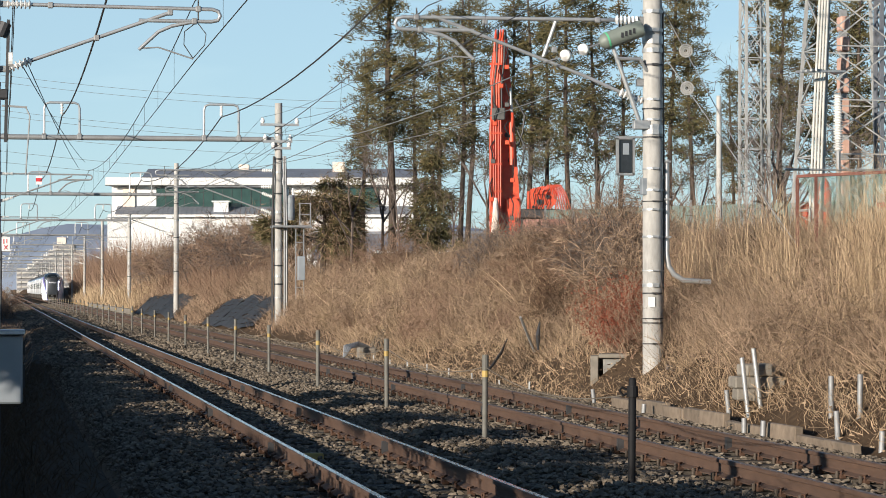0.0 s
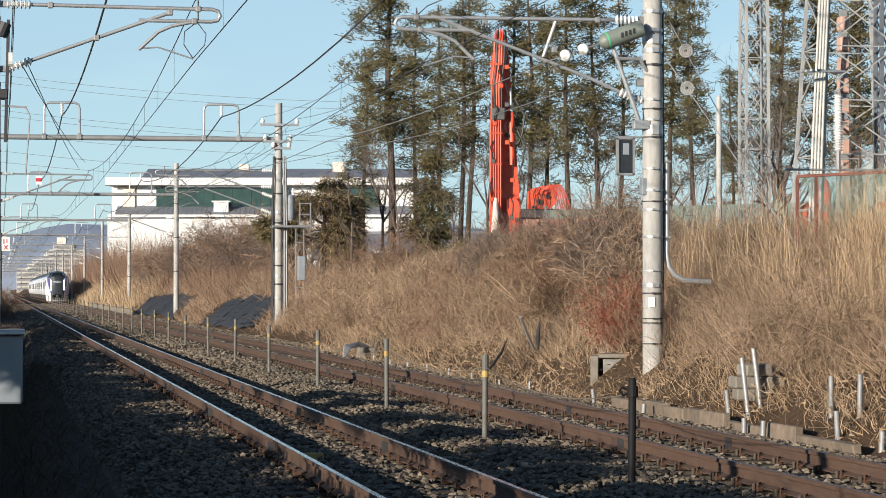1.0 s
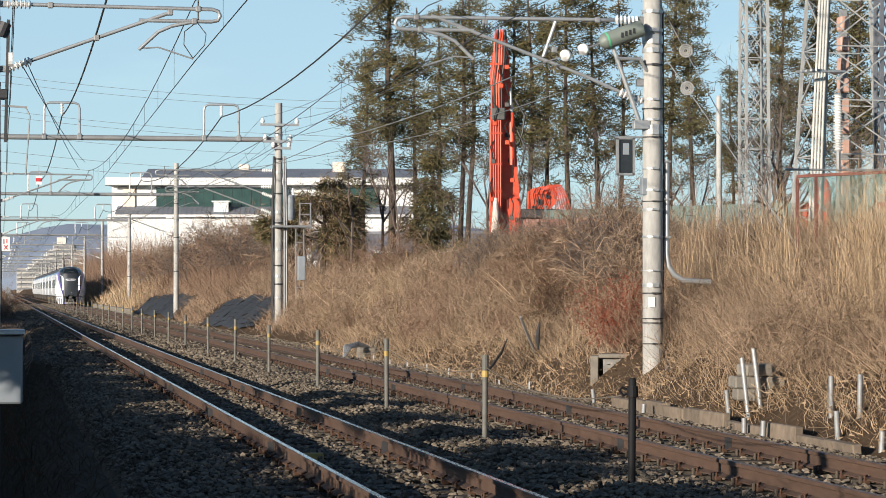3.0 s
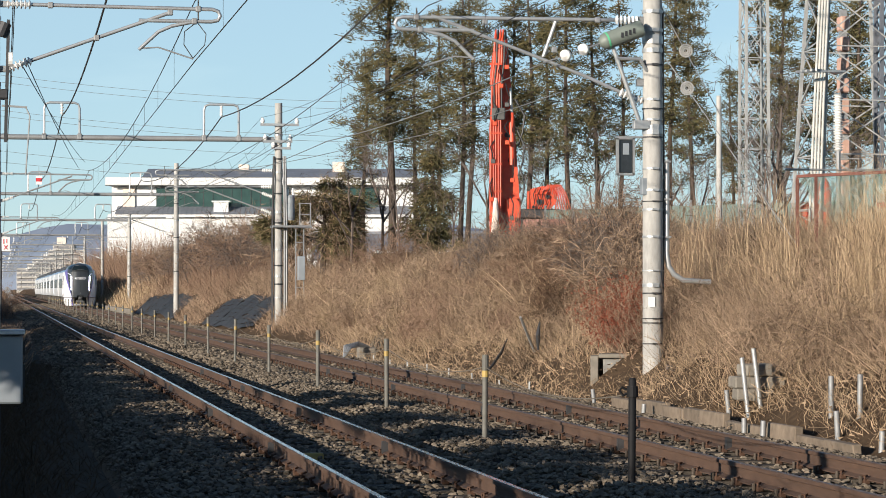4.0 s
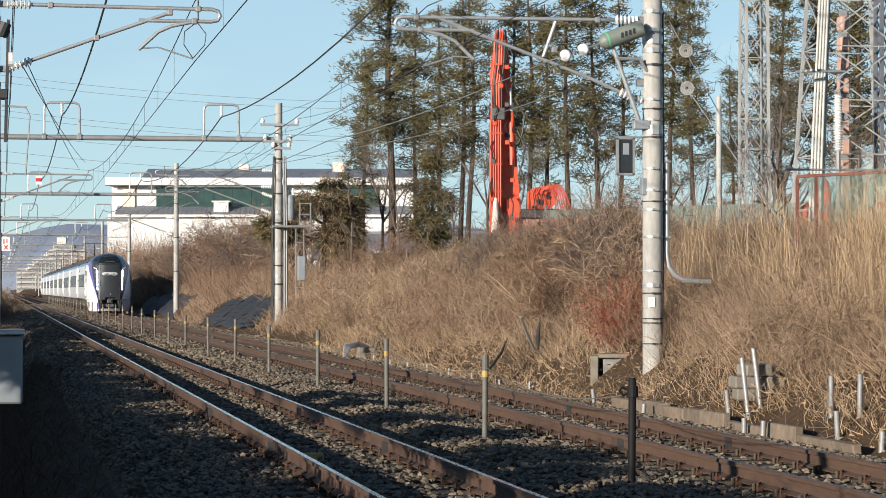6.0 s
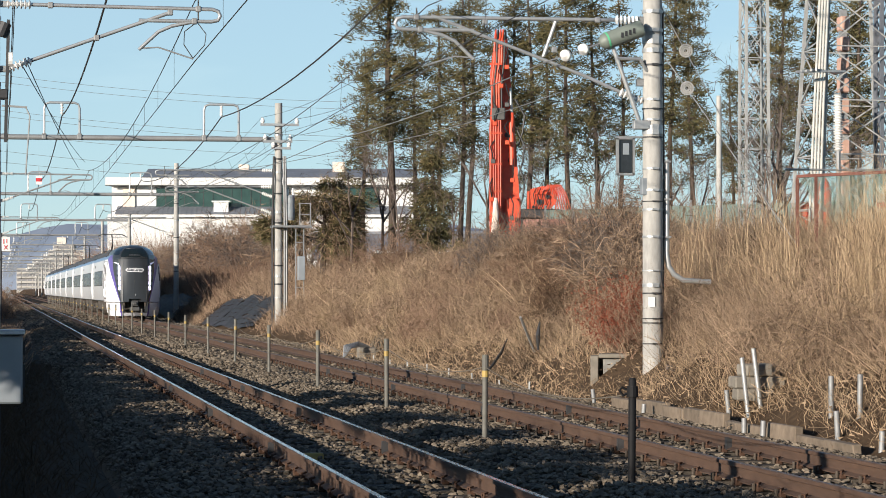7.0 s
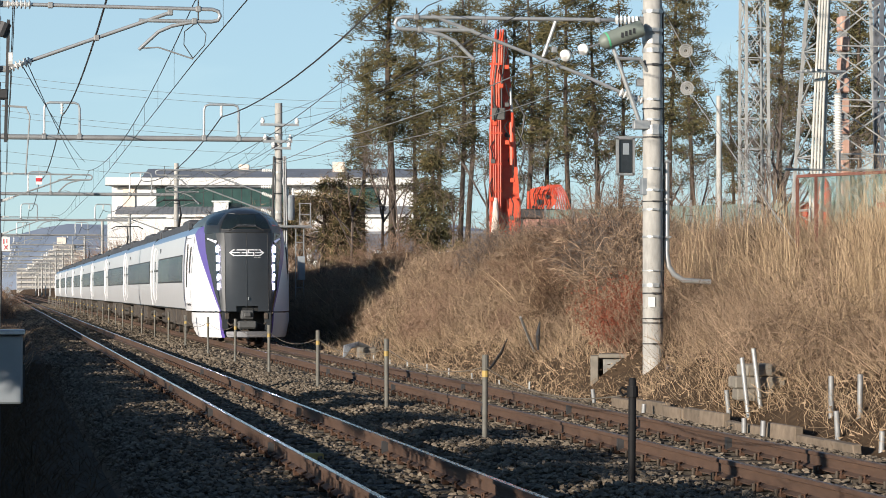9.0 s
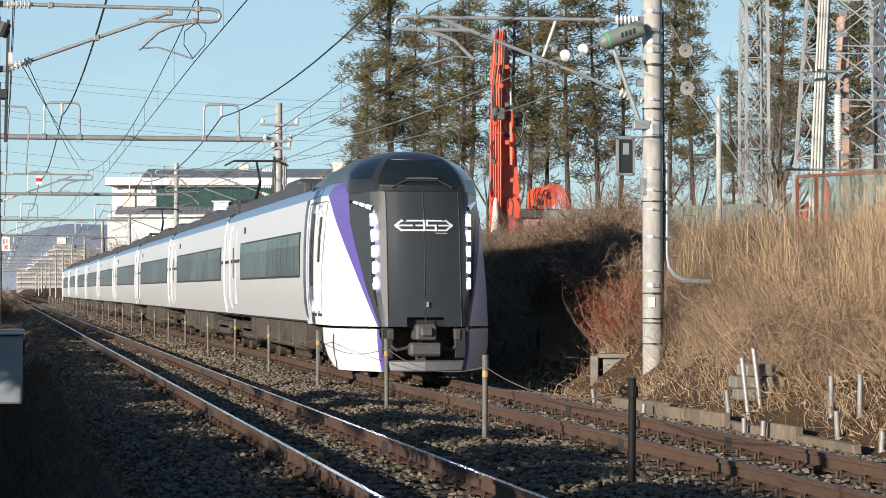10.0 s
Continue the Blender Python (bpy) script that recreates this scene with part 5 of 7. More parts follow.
def wire(name, label, pts, r, m, sag=0.0, steps=12):
    """A wire through support points, hanging between each two of them by sag."""
    b = Build()
    path = []
    for a, c in zip(pts[:-1], pts[1:]):
        a, c = Vector(a), Vector(c)
        for k in range(steps):
            t = k / steps
            p = a.lerp(c, t)
            p.z -= sag * 4 * t * (1 - t)
            path.append(p)
    path.append(Vector(pts[-1]))
    b.tube(path, r, 5)
    return tagged(part(name, b, M[m]), label, "wire", "overhead wires")


def build_line():
    near_pole()
    second_pole()
    for k in range(2, 14):
        top = (9.0, 7.6, 8.6, 8.3, 8.0, 8.2)[(k - 2) % 6]
        plain_pole(POLE_X, POLE_Y0 + SPAN * k, top, -1, 4.15, "slim pale concrete catenary pole beside the far track")
    for k in range(0, 14):
        plain_pole(LEFT_X, POLE_Y0 + SPAN * k, 9.0, 1, 3.49, "concrete catenary pole beside the near track", detailed=k == 0, arm_z=5.80 if k == 0 else 5.75)
    for k in range(1, 14):
        beam(POLE_Y0 + SPAN * k)
    ys = [POLE_Y0 + SPAN * k for k in range(-1, 14)]
    for x0, tag in ((NEAR_X - 0.1, "near"), (FAR_X - 0.1, "far")):
        stag = [0.17, 0.2, -0.08] + [(0.17, -0.15)[k % 2] for k in range(len(ys) - 3)] if tag == "near" else [(-0.2, 0.2)[k % 2] for k in range(len(ys))]
        wire("contact_wire", "thin dark contact wire over the %s track" % tag, [(x0 - g, y, 4.99) for y, g in zip(ys, stag)], 0.008, "wire")
        wire("messenger_wire", "thin dark messenger wire sagging over the %s track" % tag, [(x0 - g if tag == "near" else x0 - 0.1, y, 5.92) for y, g in zip(ys, stag)], 0.009, "wire", 0.62)
        hang = thing("droppers", "thin wire droppers hanging from the messenger wire", "wire", kind="stuff")
        b = Build()
        for a, c, g0, g1 in zip(ys[:5], ys[1:6], stag[:5], stag[1:6]):
            for k in range(1, 11):
                t = k / 11
                zt = 5.92 - 0.62 * 4 * t * (1 - t)
                b.tube([(x0 - (g0 + (g1 - g0) * t) if tag == "near" else x0 - 0.1, a + (c - a) * t, zt), (x0 - (g0 + (g1 - g0) * t), a + (c - a) * t, 4.99)], 0.004, 4)
        part("dropper_wire", b, M["wire"], hang)
    wire("feeder_cable", "thick black feeder cable hanging from the hoops", [(2.2 if k != 1 else 2.10, y, 7.92) for k, y in enumerate(ys)], 0.023, "wire", 0.62)
    wire("feeder_cable", "thick black feeder cable hanging from the hoops", [(8.1, y, 7.95) if k > 1 else (8.3, y, 8.7) for k, y in enumerate(ys)], 0.023, "wire", 0.78)
    y = POLE_Y0
    wire("dead_end_wire", "wire running down from the spring tensioner", [(8.4, y - 0.2, 5.05), (7.6, y + 20, 5.0), (6.9, y + SPAN, 5.2), (6.6, y + 2 * SPAN, 5.0)], 0.010, "wire_pale", 0.12)
    wire("dead_end_wire", "wire running down from the spring tensioner", [(8.7, y, 4.6), (8.2, y + 20, 4.85), (7.4, y + SPAN, 5.9), (6.9, y + 2 * SPAN, 5.9)], 0.008, "wire_pale", 0.12)
    for x, z in ((9.6, 7.95), (10.9, 7.9), (9.8, 7.3), (10.6, 7.25)):
        wire("distribution_wire", "thin power wire between pole crossarms", [(x, y0 - 0.18, z + 0.0) for y0 in ys], 0.007, "wire", 0.7)
    for x, z in ((0.2, 6.9), (0.25, 7.6)):
        wire("return_wire", "thin dark wire along the near poles", [(x, y0, z) for y0 in ys[1:]], 0.010, "wire", 0.6)
    # section wires from the near bracket towards the middle of the line
    wire("cross_span_wire", "thin wire from the bracket across to the next beam", [(0.3, y, 4.9), (3.06, y + SPAN, 6.2)], 0.008, "wire", 0.12)
    wire("cross_span_wire", "thin wire from the bracket across to the next beam", [(0.35, y, 5.0), (2.85, y + SPAN, 5.95)], 0.008, "wire", 0.12)
    # far transmission lines against the sky
    for k, (za, zb) in enumerate(((39.5, 33.5), (38.3, 32.3), (33.5, 27.6), (32.5, 26.7), (29.5, 24.3), (26.5, 21.2), (24.5, 20.0))):
        wire("transmission_line", "far thin transmission line against the sky", [(-10, 430, za), (70, 418, zb)], 0.03, "wire_pale", 1.4, 16)
    # equipment on the near left pole, at the edge of sight
    eq = thing("bracket_sign", "red and white warning plate on a hanger", "sign")
    b = Build()
    yy = POLE_Y0 + 2 * SPAN
    b.box(1.95, 2.30, yy - 3.02, yy - 3.0, 7.55, 8.05)
    pl = part("plate", b, M["porcelain"], eq, "white plate")
    b = Build()
    b.box(1.95, 2.30, yy - 3.028, yy - 3.022, 7.72, 7.92)
    part("red_bar", b, M["red"], pl, "red bar")
    b = Build()
    b.tube([(2.12, yy - 3, 8.05), (2.12, yy - 3, 8.6)], 0.015, 5)
    part("hanger", b, M["galv_dull"], eq)
    sg = thing("track_sign", "white track sign with dark red bars on a post", "sign")
    b = Build()
    b.box(0.02, 0.40, 120.0, 120.02, 3.35, 4.0)
    pl = part("plate", b, M["porcelain"], sg, "white plate with dark border")
    b = Build()
    for x0, x1, z0, z1 in ((0.10, 0.14, 3.68, 3.92), (0.24, 0.28, 3.72, 3.92)):
        b.box(x0, x1, 119.985, 119.997, z0, z1)
    part("mark", b, M["red"], pl, "dark red bars")
    b = Build()
    b.bar((0.13, 119.99, 3.42), (0.30, 119.99, 3.62), 0.03)
    b.bar((0.13, 119.985, 3.62), (0.30, 119.985, 3.42), 0.03)
    part("cross_mark", b, M["red"], pl, "dark red cross")
    b = Build()
    b.tube([(0.0, 120.05, -0.3), (0.0, 120.05, 4.2)], 0.04, 8)
    part("sign_post", b, M["steel_dark"], sg)
    gear = thing("pole_switch", "dark switch gear with rods fixed to a concrete pole", "switch gear")
    b = Build()
    b.box(-0.12, 0.10, y - 0.35, y - 0.1, 4.35, 4.5, 0.02)
    b.bar((0.06, y - 0.3, 3.7), (0.10, y - 0.3, 5.55), 0.05)
    b.tube([(-0.02, y - 0.3, 5.3), (0.06, y - 0.3, 5.5)], 0.09, 10)
    part("frame", b, M["steel_dark"], gear)
    b = Build()
    b.tube([(0.10, y - 0.32, 4.95), (0.16, y - 0.32, 4.95)], 0.11, 14)
    part("disc", b, M["porcelain"], gear)
    b = Build()
    b.bar((0.0, y - 0.3, 4.25), (0.38, y - 0.3, 4.23), 0.03)
    b.tube([(0.36, y - 0.3, 4.23), (0.42, y - 0.3, 4.1), (0.36, y - 0.3, 3.2)], 0.012, 5)
    part("lever", b, M["galv_dull"], gear)


M["tens"] = mat("grey_green_paint", (0.16, 0.185, 0.16), 0.5, fine=6, broad=1, var=0.15)
M["tens_green"] = mat("green_ring_paint", (0.10, 0.42, 0.22), 0.5, var=0.1)
M["panel_dark"] = mat("dark_panel", (0.02, 0.022, 0.025), 0.15, var=0.3)
M["red"] = mat("red_paint", (0.55, 0.04, 0.05), 0.5, var=0.1)
build_line()

# ---- behind the bank: hall, wall, machines, pylons, fence, flats, hills ----
def build_hall():
    """A long white hall; its own space: x along the front, y into it, z up."""
    m = pose(15.55, 371.5, 0.0, 0, 0, -10.11)
    hall = thing("hall", "long white hall with green glass bands and blue-grey roof", "building", at=m)
    W = 45.6
    def P(name, mt, label, *boxes, parent=None, c=0.0):
        b = Build()
        for q in boxes:
            b.box(*q, c)
        return part(name, b, M[mt], parent or hall, label)
    P("lower_wall", "wall_white", "plain white lower wall", (0, W, 0, 18, 0, 12.6))
    P("upper_wall", "wall_white", "white upper wall", (0.3, W - 0.2, 2.5, 18, 12.6, 17.2))
    P("fascia", "wall_white", "deep white roof fascia", (-0.4, W, 0.6, 18, 17.2, 18.3))
    P("fascia_line", "wall_dark", "", (-0.42, W, 0.5, 0.59, 17.05, 17.2))
    b = Build()
    b.extrude([(0.4, 18.32), (9, 20.0), (18.5, 18.32)], "x", 5.0, W + 0.3)
    part("roof", b, M["roof_slate"], hall, "blue-grey low pitched roof")
    P("low_roof_edge", "wall_white", "", (0.2, W, -0.9, 0.0, 12.35, 12.75))
    b = Build()
    b.extrude([(-1.1, 12.78), (2.5, 14.1), (2.5, 12.78)], "x", 1.2, W)
    lr = part("low_roof", b, M["roof_slate"], hall, "blue-grey ribbed lean-to roof")
    for k in range(60):
        b = Build()
        x = 1.6 + k * 0.72
        b.add([(x, -1.05, 12.84), (x + 0.09, -1.05, 12.84), (x + 0.09, 2.45, 14.16), (x, 2.45, 14.16)], [(0, 1, 2, 3)])
        b.add([(x, -1.05, 12.76), (x + 0.09, -1.05, 12.76), (x + 0.09, 2.45, 14.08), (x, 2.45, 14.08)], [(0, 1, 2, 3)])
        part("roof_rib", b, M["roof_slate"], lr)
    # glass bands, pane by pane
    for x0, n, w in ((7.0, 14, 1.42), (33.2, 5, 1.4)):
        for k in range(n):
            b = Build()
            b.box(x0 + k * w, x0 + (k + 1) * w - 0.06, 2.2, 2.46, 13.9, 16.85)
            win = part("window", b, M["glass_green"], hall, "green tinted window")
            b = Build()
            b.box(x0 + (k + 1) * w - 0.07, x0 + (k + 1) * w, 2.12, 2.3, 13.9, 16.85)
            part("mullion", b, M["steel_dark"], win)
    P("shutter", "pink_wall", "beige shutter", (2.0, 3.8, 2.2, 2.45, 13.5, 16.8))
    P("vent_house", "wall_white", "small white rooftop vent housing", (15.8, 18.0, -0.2, 1.0, 12.9, 14.6), (15.5, 18.3, -0.4, 1.2, 14.6, 14.8))
    P("louvre", "galv_dull", "grey wall louvre", (14.4, 15.2, -0.05, 0.0, 10.5, 11.3))
    P("roof_vent", "pink_wall", "beige roof vent box", (33.2, 35.0, 6, 8, 19.4, 20.9), (19.0, 20.5, 6, 8, 19.6, 20.5))
    for x in (20.7, 30.2):
        P("downpipe", "galv_dull", "", (x, x + 0.15, -0.15, 0.0, 7, 12.4))
    b = Build()
    b.extrude([(-3, 10.0), (-3, 10.3), (0, 11.2), (0, 10.9)], "x", 19.6, 24.8)
    part("canopy", b, M["roof_slate"], hall, "small sloping canopy")
    annex = thing("annex", "low white building with a long grey tiled roof", "building", at=pose(20.2, 132, 1.9, 0, 0, -10.11))
    b = Build()
    b.box(-3.4, 8, 0, 5, 0, 1.2)
    part("wall", b, M["wall_white"], annex, "white wall")
    b = Build()
    b.extrude([(-0.6, 1.2), (2.5, 2.7), (5.6, 1.2)], "x", -3.8, 8.4)
    roof = part("roof", b, M["roof_slate"], annex, "grey tiled roof")
    b = Build()
    b.box(-3.7, 8.3, 2.35, 2.65, 2.66, 2.8)
    part("ridge", b, M["roof_slate"], roof)
    wl = thing("block_wall", "dark grey weathered concrete block wall", "wall", kind="structure")
    for k in range(9):
        b = Build()
        b.box(14.6 + k * 0.5, 14.6 + k * 0.5 + 0.49, 97.9 - k * 0.09, 98.1 - k * 0.09, 1.9, 2.95, 0.01)
        part("wall_panel", b, M["wall_dark"], wl)
    b = Build()
    b.box(14.6, 19.2, 97.6, 98.1, 2.95, 3.05)
    part("coping", b, M["wall_white"], wl, "pale coping")


def build_excavator():
    """High-reach machine with its boom folded upright; own space with x across the boom, y away, z up."""
    ex = thing("demolition_excavator", "orange-red high-reach demolition excavator with boom folded upright", "excavator", at=pose(17.95, 88, 1.9, 0, 0, -10.11) @ Matrix.Diagonal((1.18, 1.1, 1.0, 1)))
    b = Build()
    ol = [(-0.30, 0.2), (0.42, 0.2), (0.48, 2.0), (0.46, 3.0), (0.32, 5.5), (0.16, 7.6), (0.10, 8.7), (-0.22, 8.7), (-0.36, 7.0), (-0.36, 3.0)]
    b.extrude(ol, "y", 0.0, 0.5)
    part("boom", b, M["orange"], ex, "orange-red steel boom")
    b = Build()
    b.extrude([(-0.46, 0.4), (-0.12, 0.4), (-0.10, 5.4), (-0.14, 6.6), (-0.40, 6.6), (-0.46, 5.4)], "y", -0.42, -0.02)
    part("stick", b, M["orange"], ex, "orange-red folded stick")
    b = Build()
    b.box(0.02, 0.50, -0.16, 0.0, 0.3, 2.9, 0.04)
    part("boom_plate", b, M["orange"], ex)
    b = Build()
    b.extrude([(-0.40, 6.6), (-0.14, 6.6), (0.02, 7.4), (0.02, 8.5), (-0.32, 8.5), (-0.44, 7.4)], "y", -0.3, 0.02)
    part("head", b, M["orange"], ex)
    b = Build()
    b.tube([(-0.30, -0.5, 0.2), (-0.32, -0.55, 1.2), (-0.28, -0.55, 2.3), (-0.28, -0.46, 2.9)], [0.15, 0.14, 0.10, 0.06], 10)
    part("link_cover", b, M["pale_cover"], ex, "pale scuffed link cover", smooth=True)
    b = Build()
    b.box(-0.40, 0.02, -0.50, -0.30, 5.72, 6.15, 0.03)
    part("hose_block", b, M["wall_dark"], ex, "dark hose block")
    for k in range(5):
        b = Build()
        x = -0.42 + 0.075 * k
        b.tube([(x, -0.47, 2.6), (x, -0.47, 5.7)], 0.022, 6)
        part("pipe", b, M["orange"], ex)
        b = Build()
        b.tube([(x + 0.03, -0.44, 6.1), (x + 0.02, -0.5, 7.0), (x + 0.10, -0.42, 7.8), (x + 0.12, -0.35, 8.6), (x + 0.16, -0.1, 9.0), (x + 0.18, 0.2, 8.7)], 0.028, 6)
        part("hose", b, M["hose" if k in (1, 4) else "orange"], ex)
    for z in (3.1, 4.1, 5.2, 7.0, 7.7):
        b = Build()
        b.box(-0.46, -0.07, -0.50, -0.4, z, z + 0.06)
        part("pipe_clamp", b, M["orange"], ex)
    for z in (3.2, 4.5, 5.6):
        b = Build()
        b.tube([(0.46 - 0.05 * (z - 3), -0.05, z + 0.9), (0.62, -0.1, z + 0.3), (0.56, -0.1, z - 0.3), (0.42, -0.05, z - 0.8)], 0.03, 6)
        part("hose", b, M["hose"], ex)
    for x, z in ((0.12, 2.35), (0.2, 4.3), (0.1, 5.2)):
        b = Build()
        b.tube([(x, -0.06, z), (x, 0.0, z)], 0.10, 10)
        part("pin", b, M["steel_dark"], ex)
    b = Build()
    b.tube([(0.22, -0.15, 6.0), (0.24, -0.15, 4.1)], 0.08, 10)
    part("cylinder", b, M["orange"], ex)
    b = Build()
    b.tube([(0.18, -0.15, 6.9), (0.22, -0.15, 6.0)], 0.045, 10)
    part("cylinder_rod", b, M["galv"], ex, "bright steel piston rod")
    b = Build()
    b.box(-0.6, 1.6, 0.8, 3.6, 0.0, 0.9, 0.1)
    part("track_frame", b, M["steel_dark"], ex, "dark crawler base")
    b = Build()
    b.box(-0.5, 1.6, 0.9, 4.2, 0.9, 1.4, 0.1)
    part("housing", b, M["orange"], ex)
    rng = random.Random(12)
    for k in range(9):
        z = 2.2 + 0.68 * k
        b = Build()
        x = rng.uniform(-0.4, -0.1) if k % 2 else rng.uniform(0.1, 0.35) * (1 - 0.06 * k)
        b.tube([(x, -0.5, z), (x + rng.uniform(-0.1, 0.1), -0.58, z + 0.22), (x + rng.uniform(-0.12, 0.12), -0.56, z + 0.5), (x + rng.uniform(-0.06, 0.06), -0.46, z + 0.75)], 0.02, 5)
        part("slack_hose", b, M["hose"], ex)
        b = Build()
        b.box(x - 0.07, x + 0.07, -0.54, -0.36, z - 0.10, z + 0.06, 0.02)
        part("lug", b, M["orange"] if k % 3 else M["wall_dark"], ex)
    # second machine
    e2 = thing("excavator", "small orange-red excavator arm with many hoses", "excavator", at=pose(20.75, 92, 3.45, 0, 0, -10.11) @ Matrix.Diagonal((0.85, 0.85, 0.85, 1)))
    b = Build()
    b.extrude([(-1.22, 1.2), (-1.22, 2.05), (-1.1, 2.2), (-0.62, 2.32), (-0.1, 2.3), (0.12, 2.0), (0.0, 1.55), (-0.35, 1.2)], "y", 0.0, 0.5)
    b.box(-1.26, -1.16, -0.08, 0.55, 1.15, 2.1, 0.02)
    b.box(-0.9, -0.3, -0.10, 0.0, 1.95, 2.08, 0.02)
    part("arm", b, M["orange"], e2, "orange-red arm")
    b = Build()
    b.box(-1.8, 0.2, -0.3, 1.5, 0.9, 1.3, 0.05)
    b.box(-1.6, 0.1, -0.1, 1.4, -1.85, 0.9, 0.05)
    part("deck", b, M["steel_dark"], e2, "dark machine deck")
    for k in range(7):
        b = Build()
        x = -0.25 + 0.09 * k
        b.tube([(x - 0.35, -0.1, 2.1 + 0.03 * k), (x - 0.1, -0.2, 2.38), (x + 0.16, -0.2, 2.0), (x + 0.30 + 0.03 * k, -0.15, 1.0)], 0.03, 6)
        part("hose", b, M["orange"], e2)
    b = Build()
    b.tube([(-1.0, -0.05, 1.8), (-1.0, 0.0, 1.8)], 0.2, 12)
    part("pivot", b, M["orange"], e2)
    for x, z, r in ((-0.72, 1.62, 0.13), (-0.35, 1.85, 0.09), (-0.98, 1.4, 0.07)):
        b = Build()
        b.tube([(x, -0.12, z), (x, 0.0, z)], r, 10)
        part("pin", b, M["steel_dark"], e2)
    for k in range(4):
        b = Build()
        x = -1.05 + 0.2 * k
        b.tube([(x, -0.08, 1.25), (x + 0.12, -0.16, 1.6), (x + 0.05, -0.16, 1.95), (x + 0.2, -0.1, 2.25)], 0.022, 5)
        part("black_hose", b, M["hose"], e2)


def lattice(name, label, x, y, z0, z1, w0, w1, step, r, category="pylon", steel="pylon"):
    t = thing(name, label, category)
    cs = [(-1, -1), (1, -1), (1, 1), (-1, 1)]
    def at(c, z):
        k = (z - z0) / (z1 - z0)
        w = (w0 + (w1 - w0) * k) / 2
        return (x + c[0] * w, y + c[1] * w, z)
    for c in cs:
        b = Build()
        b.bar(at(c, z0), at(c, z1), r * 1.7)
        part("leg", b, M[steel], t, "grey lattice leg")
    z = z0
    while z < z1 - 0.01:
        zn = min(z1, z + step)
        for i in range(4):
            c, d = cs[i], cs[(i + 1) % 4]
            b = Build()
            b.bar(at(c, z), at(d, zn), r * 0.65)
            part("brace", b, M[steel], t)
            b = Build()
            b.bar(at(d, z), at(c, zn), r * 0.65)
            part("brace", b, M[steel], t)
            b = Build()
            b.bar(at(c, zn), at(d, zn), r * 0.65)
            part("brace", b, M[steel], t)
        z = zn
    return t


